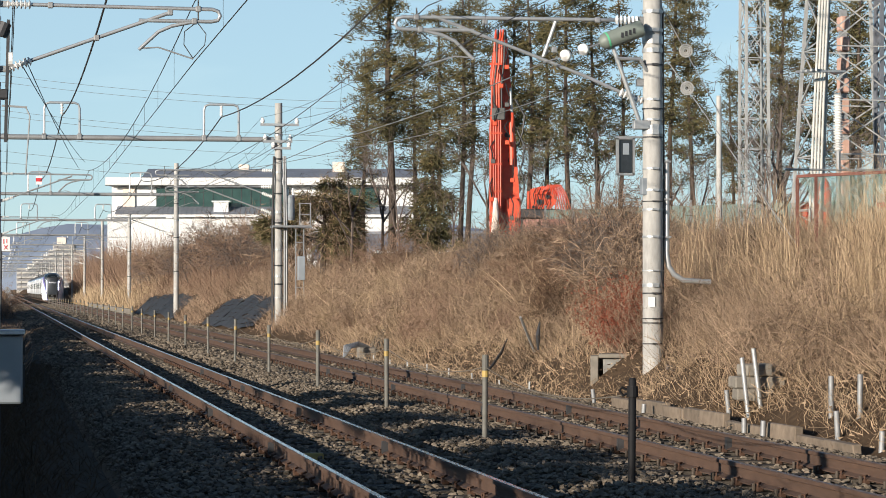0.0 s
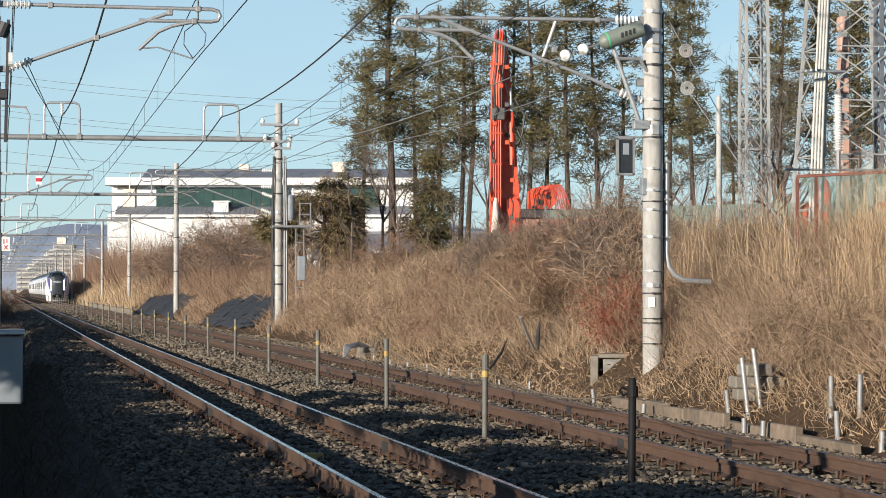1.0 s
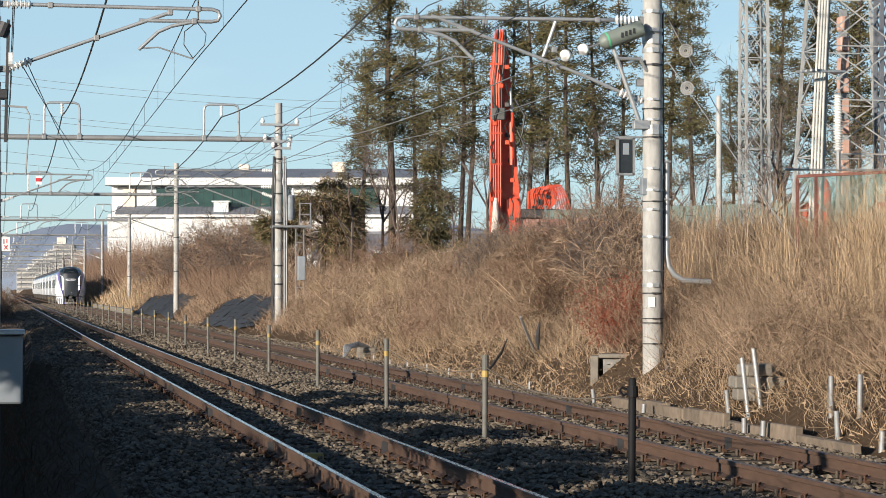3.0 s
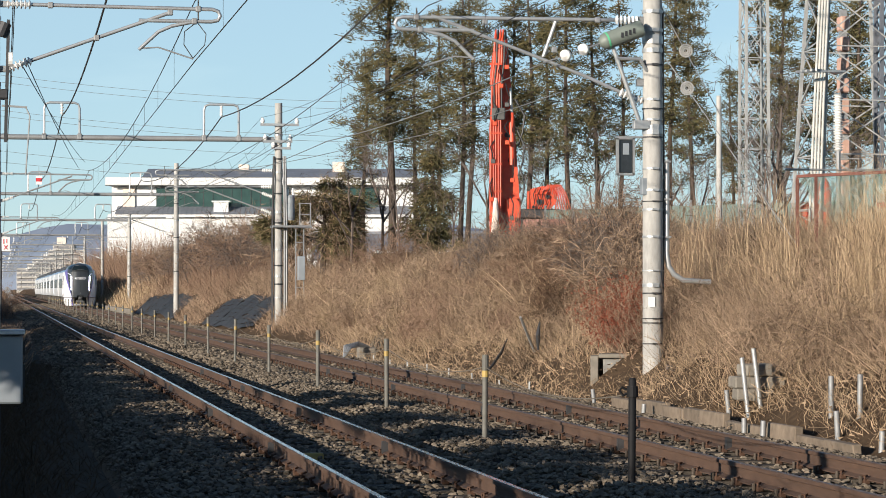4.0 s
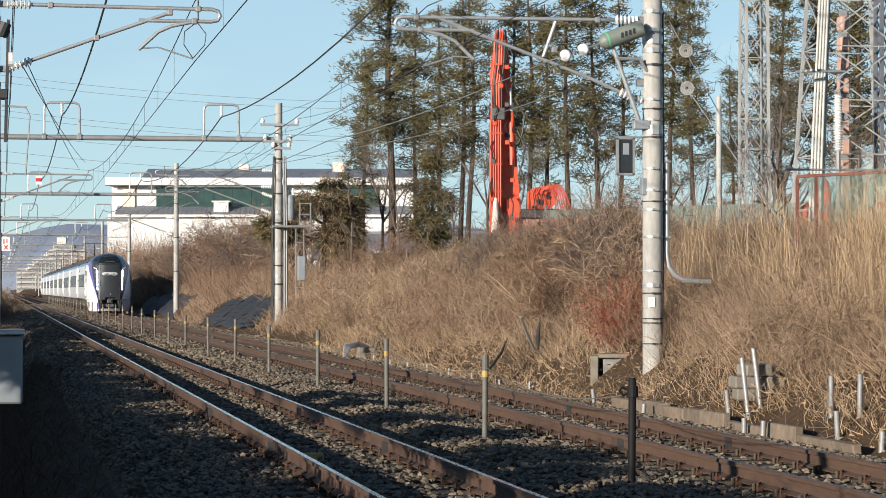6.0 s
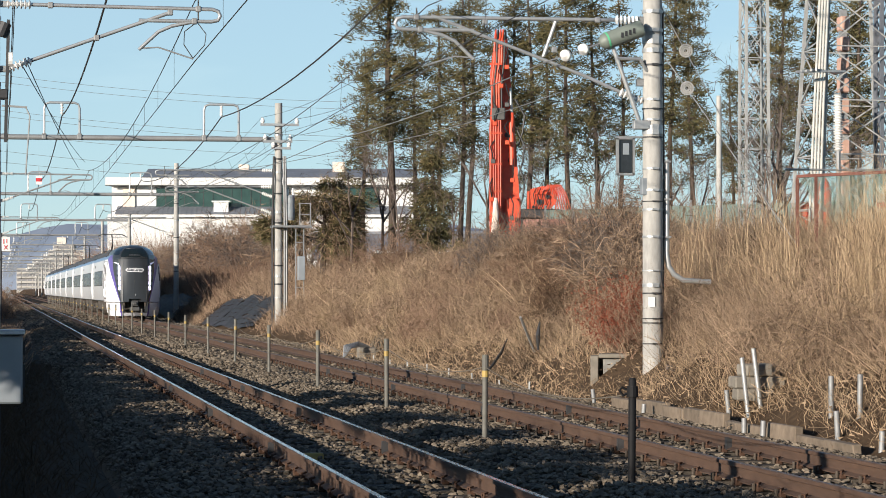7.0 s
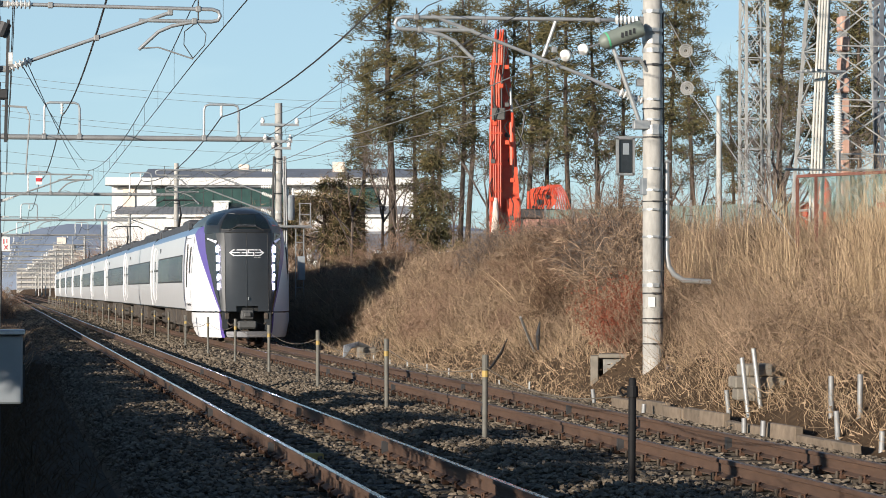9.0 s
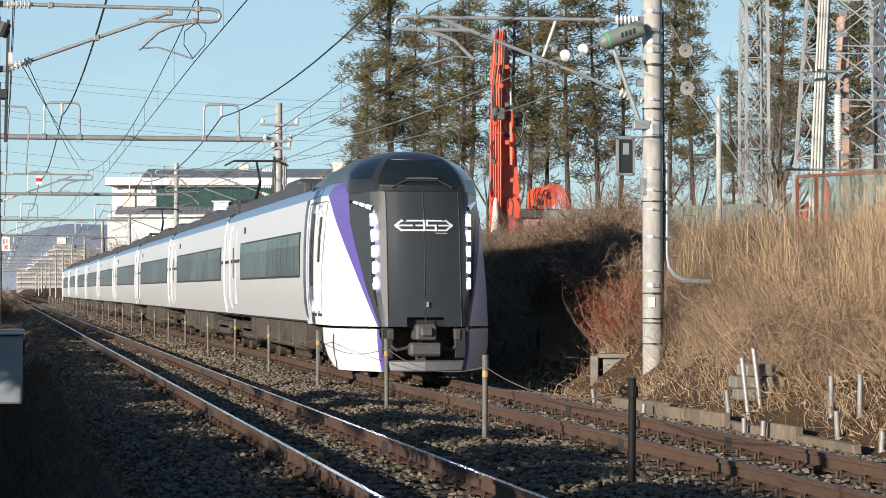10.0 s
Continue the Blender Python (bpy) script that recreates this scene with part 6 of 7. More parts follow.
def build_substation():
    M["pylon"] = mat("pylon_steel", (0.37, 0.37, 0.355), 0.6, 0.15, var=0.2)
    M["pale_pipe"] = mat("pale_pipe", (0.48, 0.47, 0.43), 0.6, var=0.12)
    M["pylon_dark"] = mat("dark_pylon_steel", (0.15, 0.16, 0.18), 0.55, 0.3, var=0.2)
    lattice("lattice_tower", "slim grey lattice steel tower", 18.5, 59.5, 2.0, 12.5, 0.62, 0.5, 0.75, 0.035)
    big = lattice("pylon", "large grey lattice steel pylon with cables", 16.42, 46.5, 2.0, 11.0, 1.9, 0.9, 1.05, 0.036)
    lattice("inner_tower", "dark grey narrow lattice tower beside the pylon", 17.0, 46.0, 2.0, 11.0, 0.36, 0.32, 0.8, 0.04, steel="pylon_dark")
    for k in range(4):
        b = Build()
        b.tube([(15.15 + 0.07 * k, 45.3, 2.2), (15.35 + 0.06 * k, 45.5, 5.0), (15.70 + 0.05 * k, 45.8, 9.5)], 0.025, 8)
        part("cable", b, M["pale_pipe"], big, "pale cable pipe", smooth=True)
    b = Build()
    for k in range(5):
        b.bar((14.85 + 0.10 * k, 45.1, 5.62 + 0.012 * k), (15.9, 45.3 + 0.12 * k, 5.66), 0.04)
    part("cable_rack", b, M["galv"], big, "grey cable rack")
    for x in (15.72,):
        st = thing("post_insulator", "tall white ribbed insulator post", "insulator", "insulators of the substation", at=pose(x, 45.2, 4.12))
        b = Build()
        b.tube([(0, 0, -2.2), (0, 0, 0)], 0.05, 8)
        part("stand", b, M["galv_dull"], st)
        b = Build()
        pts, rs = [], []
        for k in range(22):
            pts += [(0, 0, 0.05 * k), (0, 0, 0.05 * k + 0.03)]
            rs += [0.05, 0.10]
        b.tube(pts, rs, 12)
        part("sheds", b, M["porcelain"], st, "white ribbed porcelain", smooth=False)
    pink = thing("insulator_column", "salmon-coloured column behind the pylon", "column")
    for k in range(9):
        b = Build()
        b.box(16.83, 17.03, 48.2, 48.5, 3.4 + 0.42 * k, 3.7 + 0.42 * k, 0.03)
        part("block", b, M["salmon"], pink)
    b = Build()
    b.box(16.85, 17.0, 48.3, 48.4, 2.0, 7.2)
    part("core", b, M["galv_dull"], pink)
    pole = thing("slim_pole", "slim pale concrete pole behind the reeds", "pole")
    b = Build()
    b.tube([(17.0, 57.5, 2.0), (17.0, 57.5, 6.15)], [0.075, 0.06], 12)
    part("shaft", b, M["concrete"], pole, smooth=True)
    b = Build()
    b.tube([(13.3, 41, 3.55), (19.0, 41.6, 3.6)], 0.02, 6)
    tagged(part("handrail", b, M["galv"]), "thin grey steel rail above the reeds", "rail")
    # mesh fence with rust-red frame
    fence = thing("mesh_fence", "green wire mesh fence with a rust-red frame", "fence")
    x0, y0 = 12.4, 37.6
    def fp(s, z):
        return (x0 + 0.55 * s, y0 - 1.0 * s, z)
    for s in (0, 0.35, 2.0, 4.0):
        b = Build()
        b.bar(fp(s, 1.5), fp(s, 3.25), 0.045)
        part("fence_post", b, M["rust_red"], fence, "rust-red post")
    b = Build()
    b.bar(fp(0, 3.27), fp(4.0, 3.27), 0.045)
    part("top_rail", b, M["rust_red"], fence, "rust-red top rail")
    b = Build()
    for k in range(90):
        s = 4.0 * k / 90
        for e in (1, -1):
            pts = [(s, 1.6), (s + e * 1.5, 3.25)]
            if 0 <= pts[1][0] <= 4.0:
                b.bar(fp(*pts[0]), fp(*pts[1]), 0.008)
    part("netting", b, M["net_green"], fence, "green wire netting")
    pl = thing("warning_plate", "white plate with red border on the fence", "sign")
    b = Build()
    b.box(0, 0.35, -0.01, 0.01, 0, 0.4)
    b.shift(pose(13.2, 36.2, 2.66, 0, 0, -61))
    p0 = part("plate", b, M["porcelain"], pl, "white plate")
    b = Build()
    b.box(0.03, 0.32, -0.018, -0.012, 0.05, 0.16)
    b.shift(pose(13.2, 36.2, 2.66, 0, 0, -61))
    part("red_bar", b, M["red"], p0)
    # site hoarding: mesh and panels behind the brush
    site = thing("site_fence", "pale green panel and wire fence behind the brush", "fence")
    for k in range(10):
        a = Vector((15.6 + 0.62 * k, 70.5 - 0.9 * k, 2.1))
        b = Build()
        b.bar(a, a + Vector((0, 0, 1.85)), 0.05)
        part("fence_post", b, M["galv_dull"], site)
        b = Build()
        c = a + Vector((0.62, -0.9, 0))
        b.add([(a.x, a.y, 2.6), (c.x, c.y, 2.6), (c.x, c.y, 3.8), (a.x, a.y, 3.8), (a.x, a.y + 0.03, 2.6), (c.x, c.y + 0.03, 2.6), (c.x, c.y + 0.03, 3.8), (a.x, a.y + 0.03, 3.8)],
              [(0, 1, 2, 3), (7, 6, 5, 4), (0, 4, 5, 1), (3, 2, 6, 7)])
        part("fence_panel", b, M["mesh_panel"], site)
    heap = thing("red_skip", "faded red steel container behind the brush", "container")
    b = Build()
    b.box(0, 3.6, 0, 1.0, 0, 1.5, 0.05)
    b.shift(pose(13.95, 66.0, 1.9, 0, 0, -40))
    part("body", b, M["faded_red"], heap)
    for x, y, h in ((16.9, 49.5, 1.6), (20.0, 60, 1.5)):
        tk = thing("orange_drum", "orange-red machine part behind the reeds", "machine")
        b = Build()
        b.tube([(x, y, 2.0), (x, y, 2.0 + h), (x, y, 2.2 + h)], [0.16, 0.16, 0.06], 10)
        part("body", b, M["orange"], tk, smooth=True)


def build_flats():
    fl = thing("apartment_block", "large stepped beige apartment block far away", "building", at=pose(8.5, 1400, 0, 0, 0, -6))
    # heights of the bays in storeys, stepping up towards the middle
    hts = [5, 5, 6, 7, 7, 8, 9, 10, 10, 10, 10, 9, 9]
    for k, n in enumerate(hts):
        x = k * 2.9
        b = Build()
        b.box(x, x + 2.9, 0, 14, 0, n * 2.6 + 0.7)
        bay = part("bay", b, M["flat"], fl, "beige concrete bay with balconies")
        for j in range(n):
            # dark boxes on the wall paint the shade of the open balconies
            b = Build()
            b.box(x + 0.2, x + 2.7, -0.15, 0.0, j * 2.6 + 1.3, j * 2.6 + 2.7)
            part("balcony_opening", b, M["flat_dark"], bay)
            b = Build()
            b.box(x + 0.1, x + 2.8, -1.2, -0.16, j * 2.6 + 0.4, j * 2.6 + 1.4)
            part("balcony", b, M["flat"], bay)
    b = Build()
    b.box(22, 27, 2, 7, 26, 31)
    part("roof_tank_house", b, M["pink_wall"], fl, "pale pink rooftop tank house")
    rng = random.Random(8)
    for k in range(26):
        y = rng.uniform(520, 1050)
        x = rng.uniform(-12, -4)
        h = rng.uniform(3, 6)
        hs = thing("house", "small far house with a grey roof", "house", "far houses down the line", at=pose(x, y, -0.3, 0, 0, rng.uniform(-20, 20)))
        b = Build()
        b.box(-3, 3, -3, 3, 0, h)
        part("wall", b, M["flat"], hs)
        b = Build()
        b.extrude([(-3.4, h), (0, h + 1.8), (3.4, h)], "y", -3.4, 3.4)
        part("roof", b, M["roof_slate"], hs)
    for k, (x, y, h) in enumerate(((1.2, 310, 1.4), (0.9, 370, 2.4), (1.4, 440, 1.9))):
        eqp = thing("trackside_box", "grey trackside equipment box on a stand", "equipment box", "equipment boxes down the line", at=pose(x, y, -0.4))
        b = Build()
        b.tube([(0, 0, 0), (0, 0, h)], 0.06, 6)
        part("stand", b, M["galv_dull"], eqp)
        b = Build()
        b.box(-0.3, 0.3, -0.2, 0.2, h * 0.6, h, 0.03)
        part("box", b, M["cabinet"], eqp)
    # hills; their pale blue colour carries the distance haze
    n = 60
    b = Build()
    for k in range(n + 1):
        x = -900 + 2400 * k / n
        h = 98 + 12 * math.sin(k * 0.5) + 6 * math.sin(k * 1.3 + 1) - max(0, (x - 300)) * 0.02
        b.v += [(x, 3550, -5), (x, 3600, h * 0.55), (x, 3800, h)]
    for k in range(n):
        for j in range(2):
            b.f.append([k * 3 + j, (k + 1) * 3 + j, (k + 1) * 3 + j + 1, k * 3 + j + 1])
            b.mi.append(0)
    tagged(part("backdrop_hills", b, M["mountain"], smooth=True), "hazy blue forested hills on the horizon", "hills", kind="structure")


M["pale_cover"] = mat("pale_cover", (0.62, 0.50, 0.42), 0.7, fine=8, broad=2, color2=(0.72, 0.66, 0.60))
M["salmon"] = mat("salmon_paint", (0.50, 0.31, 0.24), 0.6, var=0.15)
M["rust_red"] = mat("rust_red_paint", (0.15, 0.055, 0.04), 0.75, var=0.35)
M["net_green"] = mat("green_net", (0.16, 0.27, 0.23), 0.6, var=0.2)
M["mesh_panel"] = mat("greenish_panel", (0.13, 0.18, 0.16), 0.8, fine=14, broad=1.5, var=0.4)
M["faded_red"] = mat("faded_red_steel", (0.34, 0.12, 0.09), 0.85, fine=7, broad=1.2, color2=(0.42, 0.26, 0.21))
M["pink_wall"] = mat("pale_pink_wall", (0.72, 0.60, 0.50), 0.85, var=0.08)
build_hall()
build_excavator()
build_substation()
build_flats()

# ---- along the track: posts, edging, boxes, sheets, clutter ----
def build_posts():
    y0s = [20.05, 26.15] + [33.35 + 7.35 * k for k in range(34)]
    tops = []
    rng = random.Random(2)
    for k, y in enumerate(y0s):
        x = 5.15 + rng.uniform(-0.03, 0.03)
        near = k == 0
        p = thing("rope_post", "black steel post with a clamp between the tracks" if near else "slim grey post with yellow band between the tracks", "post", "rope posts between the tracks")
        top = 0.74 if near else 0.80 + rng.uniform(-0.03, 0.03)
        r = 0.032 if near else 0.03
        tl = rng.uniform(-0.012, 0.012)
        b = Build()
        b.tube([(x - tl, y, -0.45), (x, y, top - 0.02), (x, y, top)], [r, r, r * 0.7], 12)
        part("shaft", b, M["post_dark" if near else "post"], p, smooth=True)
        b = Build()
        if near:
            b.tube([(x, y, top - 0.16), (x, y, top - 0.07)], [0.05, 0.045], 10)
            b.tube([(x - 0.05, y, top - 0.1), (x - 0.09, y, top - 0.08), (x - 0.11, y, top - 0.11), (x - 0.08, y, top - 0.15), (x - 0.05, y, top - 0.13)], 0.012, 6)
            part("clamp", b, M["post_dark"], p)
        else:
            b.tube([(x, y, top - 0.24), (x, y, top - 0.17)], r + 0.004, 12)
            part("band", b, M["yellow"], p, "yellow band")
            b = Build()
            b.tube([(x, y, top - 0.16), (x, y, top)], r + 0.006, 12)
            part("cap", b, M["post"], p)
        tops.append((x, y, top - 0.13))
    for a, c in zip(tops[:-1], tops[1:]):
        a, c = Vector(a), Vector(c)
        b = Build()
        b.tube([a.lerp(c, t / 12) - Vector((0, 0, 0.16 * 4 * (t / 12) * (1 - t / 12))) for t in range(13)], 0.0055, 5)
        tagged(part("rope", b, M["rope"]), "thin slack rope strung between the posts", "rope", "ropes between the posts")


def build_edging():
    rng = random.Random(4)
    g = thing("toe_edging", "row of weathered concrete edging slabs at the bank foot", "edging", kind="structure")
    for k in range(11):
        y = 24.6 + 1.0 * k
        x = float(8.75 + 0.02 * k)
        b = Build()
        hgt = rng.uniform(-0.06, 0.05)
        b.box(-0.05, 0.05, 0, 0.97, -0.4, hgt, 0.012)
        b.shift(pose(x, y, -0.10, 0, rng.uniform(-6, 6), rng.uniform(-3, 3)))
        part("slab", b, M["slab_tan"], g)
    st = "galvanised steel stake at the bank foot"
    spots = [(9.0, 24.6, 0.26, 0.05), (9.05, 26.0, 0.34, -0.06), (8.6, 27.4, 0.30, 0.04), (9.2, 30.6, 0.30, -0.1), (8.65, 33.0, 0.24, 0.06), (9.2, 35.6, 0.24, 0.02), (8.7, 28.4, 0.28, 0.0), (8.9, 36.6, 0.3, -0.12), (9.3, 27.0, 0.46, 0.0), (9.35, 26.2, 0.48, 0.02)]
    for x, y, h, t in spots:
        p = thing("stake", st, "stake", "steel stakes at the bank foot")
        b = Build()
        z = float(ground_z(x, y))
        b.tube([(x, y, z - 0.3), (x + t * 0.6, y, z + h)], 0.032, 10)
        part("pipe", b, M["galv_dull"], p, smooth=True)
    pair = thing("stake_pair", "two leaning galvanised pipes beside stacked concrete blocks", "pipe")
    for x, t in ((9.2, -0.10), (9.36, -0.11)):
        b = Build()
        z = float(ground_z(x, 29.8))
        b.tube([(x, 29.8, z - 0.15), (x + t, 29.8, z + 0.72)], 0.03, 10)
        part("pipe", b, M["galv"], pair, "bright leaning pipe", smooth=True)
    blk = thing("block_stack", "stack of weathered grey concrete blocks on the bank", "block")
    for k, (w, dz) in enumerate(((0.58, 0.0), (0.66, 0.16), (0.40, 0.32))):
        b = Build()
        b.box(-w / 2, w / 2, -0.2, 0.2, dz, dz + 0.15, 0.02)
        b.shift(pose(9.45, 30.3, float(ground_z(9.45, 30.3)) - 0.02, 0, 3 - 2 * k, -8 + 5 * k))
        part("block", b, M["concrete_old"], blk)
    box = thing("concrete_pit", "weathered concrete cable pit with a pale steel lid", "pit")
    at = pose(10.02, 40.4, -0.16, 0, 0, -14)
    for name, mt, label, q in (("side_wall", "concrete_old", "pale grey end of the pit wall", (-0.30, -0.17, -0.30, 0.3, -0.45, 0.54)), ("back_wall", "concrete_old", "", (-0.168, 0.34, 0.22, 0.3, -0.45, 0.50)), ("cover", "concrete_old", "weathered concrete cover", (-0.165, 0.36, -0.33, 0.3, 0.502, 0.57)), ("lid", "slab_grey", "weathered grey panel leaning in the pit", (-0.09, 0.30, -0.22, -0.18, -0.45, 0.498))):
        b = Build()
        b.box(*q, 0.01)
        b.shift(at)
        part(name, b, M[mt], box, label)
    # fallen stump and red scrap
    sc = thing("scrap_board", "broken weathered board with a red edge", "scrap")
    b = Build()
    b.box(-0.25, 0.25, -0.03, 0.03, -0.05, 0.02)
    b.shift(pose(9.9, 35.5, 0.30, 10, 12, 20))
    bd = part("board", b, M["bark_grey"], sc)
    b = Build()
    b.box(-0.02, 0.12, -0.04, 0.0, -0.12, -0.04)
    b.shift(pose(9.9, 35.5, 0.30, 10, 12, 20))
    part("red_piece", b, M["red"], bd)
    # drain mouth, tarp cone, cables
    dp = thing("slope_pipe", "short grey pipe and dark drain opening in the bank", "pipe")
    b = Build()
    b.tube([(10.05, 46.4, 0.30), (9.63, 45.7, 0.96)], 0.026, 8)
    part("pipe", b, M["galv"], dp, smooth=True)
    b = Build()
    b.tube([(9.95, 45.6, 0.35), (9.92, 45.5, 0.62), (9.98, 45.6, 0.88)], [0.02, 0.045, 0.015], 8)
    part("opening", b, M["steel_dark"], dp)
    net = thing("net_roll", "dark rolled netting hanging down the bank", "net")
    b = Build()
    b.tube([(10.1, 49.2, 0.50), (9.85, 48.6, 0.22), (9.6, 48.2, 0.0), (9.35, 47.9, -0.22)], [0.012, 0.03, 0.026, 0.015], 7)
    part("roll", b, M["tarp"], net)
    cone = thing("slope_sheet", "grey-green net sheet draped in a point on the bank", "sheet")
    b = Build()
    foot0, foot1, peak = Vector((9.75, 64.4)), Vector((9.85, 67.2)), Vector((10.75, 68.6))
    for j in range(5):
        for i in range(6):
            q = foot0.lerp(foot1, i / 5).lerp(peak, j / 4)
            b.v.append((q.x, q.y, float(ground_z(q.x, q.y)) + 0.16 + 0.04 * math.sin(3 * i + 2 * j)))
    for j in range(4):
        for i in range(5):
            b.f.append([j * 6 + i, j * 6 + i + 1, j * 6 + i + 7, j * 6 + i + 6])
            b.mi.append(0)
    part("sheet", b, M["sheet_green"], cone)
    cb = thing("cable_joint", "grey cable trough end with pale loose cables", "cable")
    b = Build()
    b.box(9.05, 9.5, 63.0, 63.5, -0.35, 0.0, 0.03)
    part("trough", b, M["concrete_old"], cb)
    for k in range(4):
        b = Build()
        b.tube([(9.3, 63.0, 0.02), (9.0, 62.8, 0.05 + 0.03 * k), (8.75 - 0.05 * k, 62.5, 0.0 + 0.02 * k), (8.55, 62.3, -0.25)], 0.025, 6)
        part("cable", b, M["galv"], cb, "pale loose cable")
    # small white markers along the foot
    rng2 = random.Random(6)
    for k in range(8):
        y = 42 + 2.6 * k
        mk = thing("marker_peg", "small white marker peg in the bank foot", "peg", "white pegs at the bank foot")
        b = Build()
        z = float(ground_z(9.0, y))
        b.tube([(9.0, y, z - 0.1), (9.0 + rng2.uniform(-0.02, 0.02), y, z + rng2.uniform(0.12, 0.24))], 0.018, 6)
        part("peg", b, M["galv"], mk)
    # dark weed sheets on the slope
    for y0, y1 in SHEETS:
        n, rows = 60, 9
        sh = thing("weed_sheet", "dark grey weed sheeting laid in strips on the slope", "sheet", "weed sheets on the slope")
        for j in range(rows - 1):
            b = Build()
            for e in (0, 1):
                for i in range(n):
                    f = i / (n - 1)
                    y = y0 + (y1 - y0) * f
                    x = 9.7 + 1.6 * (j + 1.12 * e) / (rows - 1) * (0.86 + 0.14 * math.sin(f * 3.1))
                    b.v.append((x, y + 0.25 * math.sin(j * 2.3), float(ground_z(x, y)) + 0.10 + 0.035 * (1 - e) + 0.006 * math.sin(i * 1.3 + 2 * j)))
            b.f = [[i, i + 1, n + i + 1, n + i] for i in range(n - 1)]
            b.mi = [0] * (n - 1)
            part("strip", b, M["tarp"], sh)
    # slope foot kerb far along
    kb = thing("far_kerb", "pale concrete kerb at the far bank foot", "kerb", kind="structure")
    for k in range(14):
        b = Build()
        b.box(8.95, 9.2, 176 + 6 * k, 176 + 6 * k + 5.9, -0.4, 0.15, 0.02)
        part("slab", b, M["concrete_old"], kb)


def build_cabinet():
    cab = thing("signal_cabinet", "pale grey steel trackside cabinet with a slanted lid", "cabinet")
    y = 15.0
    b = Build()
    b.box(-0.38, 0.128, y, y + 0.35, 0.79, 1.20, 0.012)
    body = part("body", b, M["cabinet"], cab)
    b = Build()
    b.box(-0.42, 0.142, y - 0.04, y + 0.40, 1.20, 1.23, 0.006)
    part("lid", b, M["galv"], cab, "slanted steel lid")
    b = Build()
    b.box(0.128, 0.142, y + 0.1, y + 0.14, 0.88, 1.02)
    b.box(0.128, 0.142, y + 0.1, y + 0.14, 1.08, 1.16)
    part("hinge", b, M["steel_dark"], body)
    b = Build()
    b.box(-0.34, -0.0, y + 0.1, y + 0.25, -0.4, 0.79)
    part("stand", b, M["steel_dark"], cab, "dark stand")
    # pole out of view, added to throw the shadow band on the rails
    po = thing("cabinet_pole", "unseen slim pole added to cast a shadow across the rails", "pole")
    b = Build()
    b.tube([(-0.30, 14.95, -0.4), (-0.30, 14.95, 5.0)], [0.10, 0.08], 14)
    part("shaft", b, M["concrete"], po, smooth=True)
    yb = thing("yellow_marker", "yellow track marker block beside the rail", "marker")
    for x, yy in ((3.0, 24.0),):
        b = Build()
        b.box(x - 0.1, x + 0.1, yy, yy + 0.12, -0.24, -0.12, 0.01)
        part("block", b, M["yellow"], yb)


def build_left_shade_casters():
    """Unseen bushes and small trees, behind and beside the camera, added to shade the near track."""
    rng = np.random.default_rng(21)
    for k, (y, s) in enumerate(((9.5, 1.0), (12.2, 0.7), (14.6, 0.8), (17.0, 1.1), (20.8, 0.9), (24.2, 1.15), (28.5, 0.8), (31.0, 0.7))):
        x = -2.9 + 0.2 * math.sin(k * 2.3)
        tr = thing("small_tree", "unseen small tree added to shade the near track", "tree", "small trees beside the near track")
        b = Build()
        b.tube([(x, y, 0.0), (x + 0.05, y, 1.75)], [0.06, 0.03], 7)
        part("trunk", b, M["bark"], tr)
        n = 1100
        a = rng.normal(size=(n, 3))
        a *= (rng.uniform(0.2, 1, n) / np.linalg.norm(a, axis=1))[:, None]
        p = np.array([x, y, 1.86]) + a * np.array([0.6, 1.5, 0.17]) * s
        lv = new("crown", strands("crown", p, p + rng.normal(size=(n, 3)) * 0.12, rng.uniform(0.04, 0.09, n), np.array(0.1), M["brush"], rng, seg=1))
        lv.parent = tr
    spots = []
    for k in range(50):
        y = -14 + 1.9 * k + rng.uniform(-0.6, 0.6)
        spots.append((-2.9 + rng.uniform(-0.4, 0.4), y, rng.uniform(0.95, 1.28), rng.uniform(1.4, 1.8)))
    for k in range(22):
        spots.append((-1.75 + 0.15 * math.sin(k * 1.7), 7.0 + 2.3 * k, rng.uniform(0.45, 0.75), rng.uniform(0.6, 0.8)))
    for k in range(34):
        spots.append((-3.0 + rng.uniform(-0.3, 0.3), 80 + 3.6 * k, rng.uniform(1.5, 2.0), 2.0))
    for x, y, H, R in spots:
        bu = thing("hedge_bush", "unseen dense brown bush added to shade the near track", "bush", "bushes on the near side")
        z0 = float(ground_z(x, y))
        n = 3400
        a, e = rng.uniform(0, 2 * math.pi, n), rng.uniform(0, 1, n)
        r = R * np.sqrt(rng.uniform(0, 1, n))
        p = np.stack([x + np.cos(a) * r, y + np.sin(a) * r, z0 + H * e * np.sqrt(np.clip(1 - (r / R) ** 2, 0.05, 1))], axis=1)
        d = rng.normal(size=(n, 3)) * 0.16
        lv = new("leaves", strands("leaves", p, p + d, rng.uniform(0.05, 0.11, n), np.array(0.1), M["brush"], rng, seg=1))
        lv.parent = bu


M["slab_grey"] = mat("grey_panel", (0.20, 0.195, 0.18), 0.85, fine=9, broad=2.0, var=0.35)
M["slab_tan"] = mat("tan_concrete", (0.17, 0.132, 0.096), 0.92, fine=9, broad=1.5, var=0.4, bump=0.3)
M["sheet_green"] = mat("grey_green_sheet", (0.070, 0.060, 0.042), 0.9, fine=14, broad=1.5, var=0.35)
build_posts()
build_edging()
build_cabinet()
build_left_shade_casters()

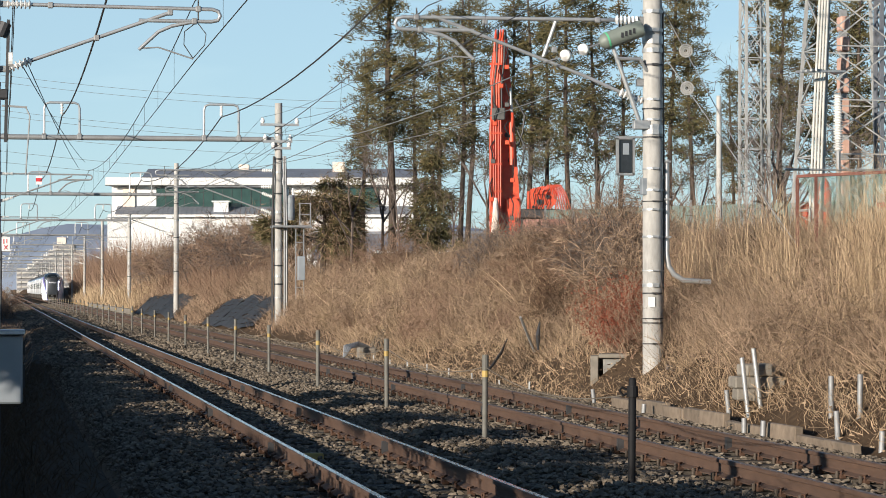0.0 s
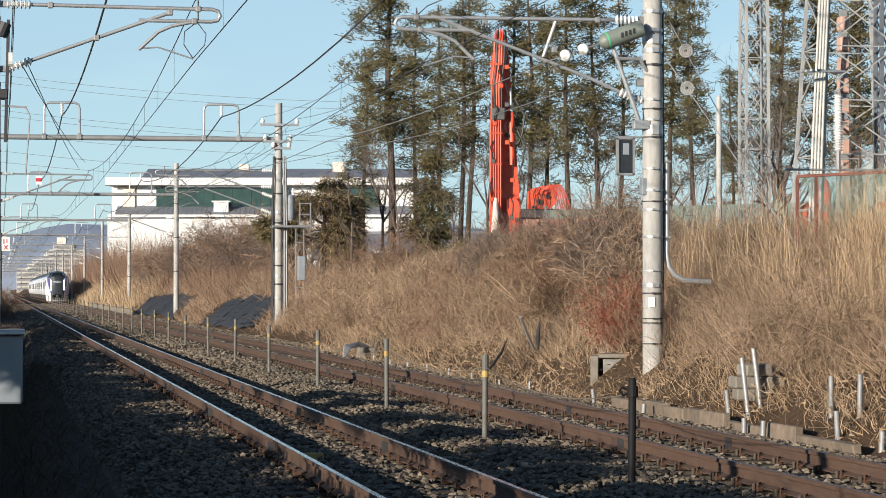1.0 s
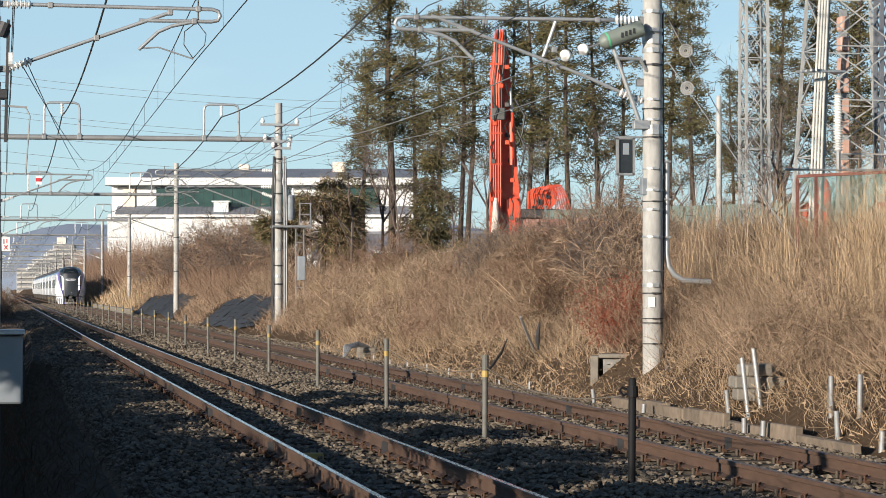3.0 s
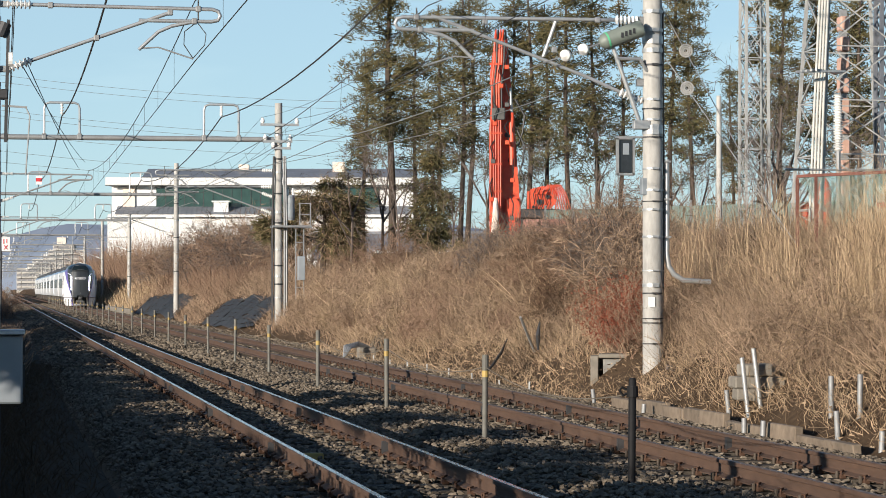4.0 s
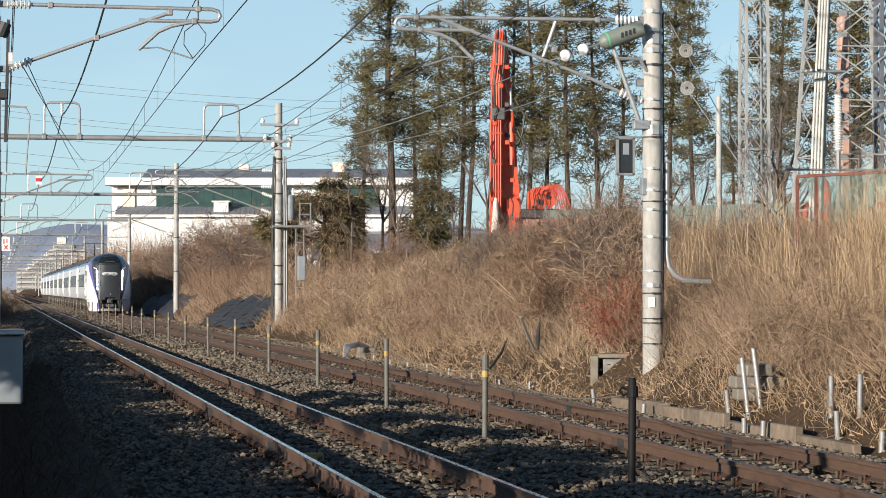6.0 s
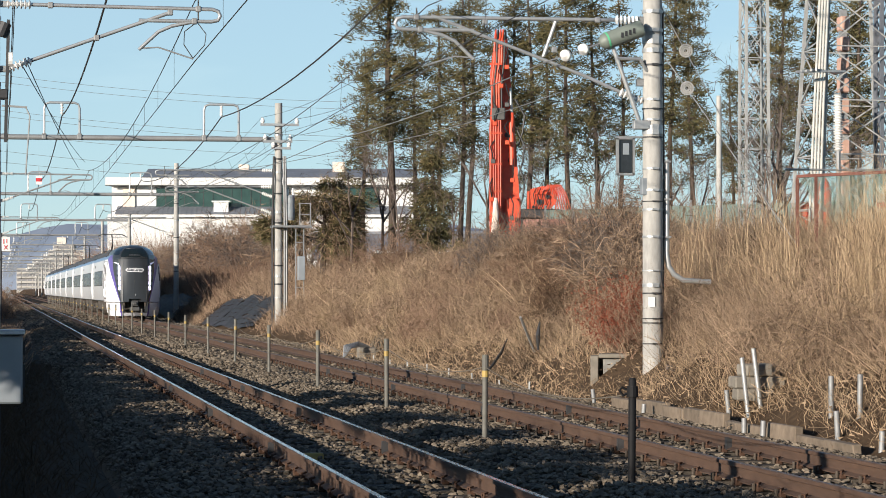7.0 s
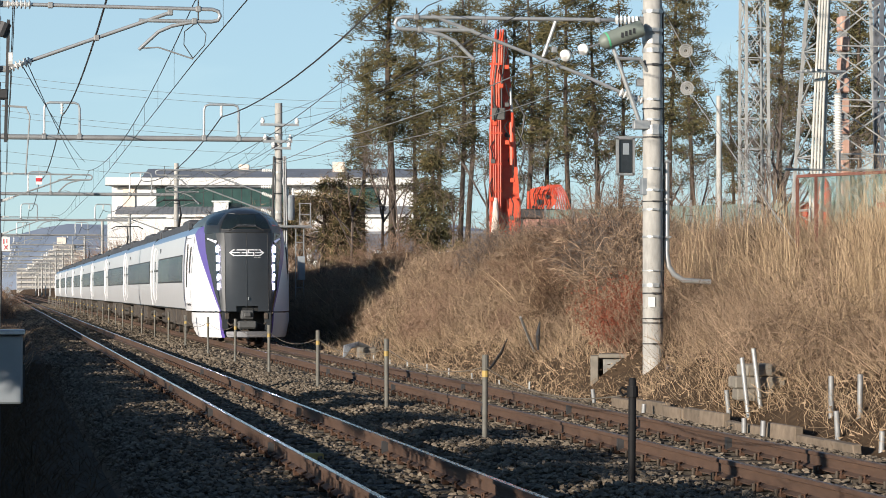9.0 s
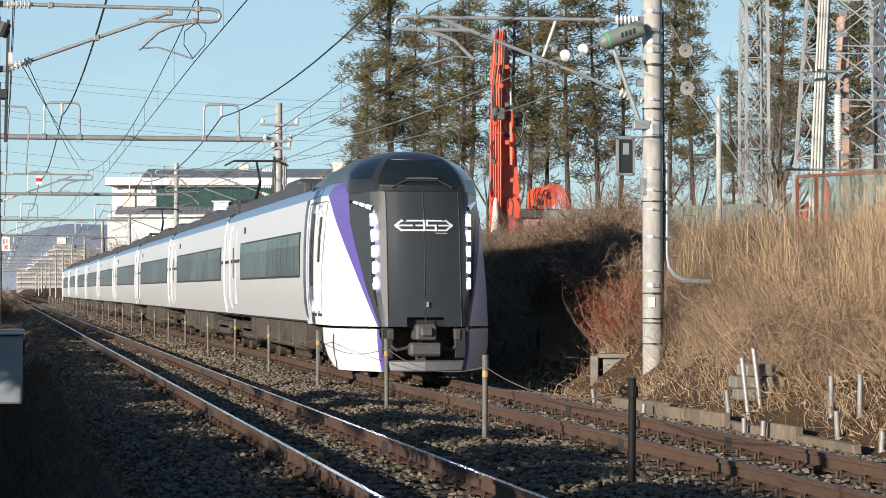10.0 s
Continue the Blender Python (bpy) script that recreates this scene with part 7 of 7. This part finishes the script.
# ---- sleepers, fastenings, stones ----
def build_sleepers():
    b = Build()
    b.extrude([(-0.13, -0.36), (0.13, -0.36), (0.105, -0.185), (-0.105, -0.185)], "x", -1.0, 1.0)
    me = mesh("sleeper", b, M["sleeper"])
    c = Build()
    c.box(-0.095, -0.035, -0.045, 0.045, -0.185, -0.14, 0.008)
    c.tube([(-0.085, -0.04, -0.15), (-0.085, -0.04, -0.12), (-0.05, 0.0, -0.112), (-0.085, 0.04, -0.12), (-0.085, 0.04, -0.15)], 0.009, 5)
    clip = mesh("rail_clip", c, M["rust"])
    d = Build()
    d.box(-0.122, -0.10, -0.016, 0.016, -0.18, -0.115, 0.004)
    pad = mesh("clip_pad", d, M["pad"])
    for cx, tag in ((NEAR_X, "near"), (FAR_X, "far")):
        line = thing("sleeper_row", "weathered concrete sleepers under the %s track" % tag, "sleeper", kind="structure")
        for k in range(150):
            y = 16.0 + 0.6 * k
            o = new("sleeper", me)
            o.parent = line
            o.matrix_basis = pose(cx, y, 0.0)
            if k < 70:
                for s, rot in ((-HALF, 0), (-HALF, 180), (HALF, 0), (HALF, 180)):
                    for nm, mm in (("rail_clip", clip), ("clip_pad", pad)):
                        if nm == "clip_pad" and (tag == "near" or rot == 180):
                            continue
                        q = new(nm, mm)
                        q.parent = o
                        q.matrix_basis = pose(s, 0, 0, 0, 0, rot)
    # dark joint straps across the rail webs
    for cx in (NEAR_X, FAR_X):
        for s in (-HALF, HALF):
            for y in (24.3, 31.5, 39.0, 47.0):
                g = Build()
                g.box(cx + s - 0.068, cx + s + 0.068, y, y + 0.07, -0.152, -0.03)
                tagged(part("rail_anchor", g, M["steel_dark"]), "dark steel anchor clamped on the rail", "rail anchor", "rail anchors")


def stone_field(name, label, xs, ys, size, rng, lift):
    """Many angular stones in one mesh: squashed, jittered octahedra with cut corners."""
    base = np.array([(1, 0.1, 0.1), (-1, 0, -0.1), (0.1, 1, 0), (0, -1, 0.1), (0.45, 0.4, 0.75), (-0.5, -0.3, 0.8), (0, 0, -0.9), (0.4, -0.6, 0.55)])
    faces = np.array([(0, 2, 4, 4), (2, 1, 5, 4), (1, 3, 5, 5), (3, 0, 7, 7), (0, 4, 7, 7), (4, 5, 7, 7), (5, 3, 7, 7), (0, 6, 2, 2), (2, 6, 1, 1), (1, 6, 3, 3), (3, 6, 0, 0)])
    n = len(xs)
    v = base[None] * (1 + rng.normal(size=(n, 8, 3)) * 0.18)
    ang = rng.uniform(0, 2 * np.pi, n)
    tilt = rng.uniform(-0.7, 0.7, n)
    v = v * (size * rng.uniform(0.55, 1.25, n))[:, None, None] * np.array([1.0, 0.8, 0.62])
    ct, st = np.cos(tilt)[:, None], np.sin(tilt)[:, None]
    v = np.stack([v[..., 0], v[..., 1] * ct - v[..., 2] * st, v[..., 1] * st + v[..., 2] * ct], axis=-1)
    c, s = np.cos(ang)[:, None], np.sin(ang)[:, None]
    v = np.stack([v[..., 0] * c - v[..., 1] * s, v[..., 0] * s + v[..., 1] * c, v[..., 2]], axis=-1)
    v += np.stack([xs, ys, lift], axis=-1)[:, None]
    verts = v.reshape(-1, 3)
    f = (np.arange(n)[:, None, None] * 8 + faces[None]).reshape(-1, 4)
    tri = f[:, 2] == f[:, 3]
    me = bpy.data.meshes.new(name)
    polys = [tuple(q[:3]) if t else tuple(q) for q, t in zip(f.tolist(), tri.tolist())]
    me.from_pydata(verts.tolist(), [], polys)
    me.materials.append(M["stone"])
    ob = new(name, me)
    return tagged(ob, label, "ballast", kind="stuff")


def bed_z(x):
    return np.interp(x, [0.9, 1.75, 4.5, 5.0, 5.5, 8.1, 8.6, 9.0, 9.3, 9.8], [-0.40, -0.20, -0.20, -0.13, -0.20, -0.21, -0.25, -0.29, -0.31, -0.29])


def build_stones():
    rng = np.random.default_rng(33)
    def put(name, n, y0, y1, size, label):
        x = rng.uniform(0.95, 9.75, n)
        cut = (x < 9.2) | (y0 > 40)
        x = np.where(cut, x, x - 1.0)
        y = y0 + (y1 - y0) * rng.uniform(0, 1, n) ** 1.2
        low = np.zeros(n)
        for cx in (NEAR_X, FAR_X):
            for s in (-HALF, HALF):
                low = np.where(np.abs(x - cx - s) < 0.10, -0.2, low)
            inside = (np.abs(x - cx) < 1.0) & (np.abs((y - 16.0) / 0.6 - np.round((y - 16.0) / 0.6)) < 0.22)
            low = np.where(inside, -0.03, low)
            low = np.where((np.abs(x - cx) < 1.05) & ~inside, np.minimum(low, 0.0), low)
        keep = low > -0.15
        x, y, low = x[keep], y[keep], low[keep]
        stone_field(name, label, x, y, size, rng, bed_z(x) + low + rng.uniform(-0.015, 0.03, len(x)))
    put("ballast_stones", 54000, 17.5, 48, 0.038, "angular brown-grey ballast stones of the track bed")
    put("far_ballast_stones", 20000, 48, 120, 0.055, "angular brown-grey ballast stones further along the track")
    put("distant_ballast_stones", 11000, 120, 300, 0.11, "brown-grey ballast stones in the distance")


build_sleepers()
build_stones()


def motions():
    rows = []
    for k in range(21):
        t = 0.5 * k
        rows.append((t, pose(FAR_X, 39.57 + 29.479 * (10 - t) + 0.0022 * (10 - t) ** 2, 0)))
    walk(train, rows)


motions()
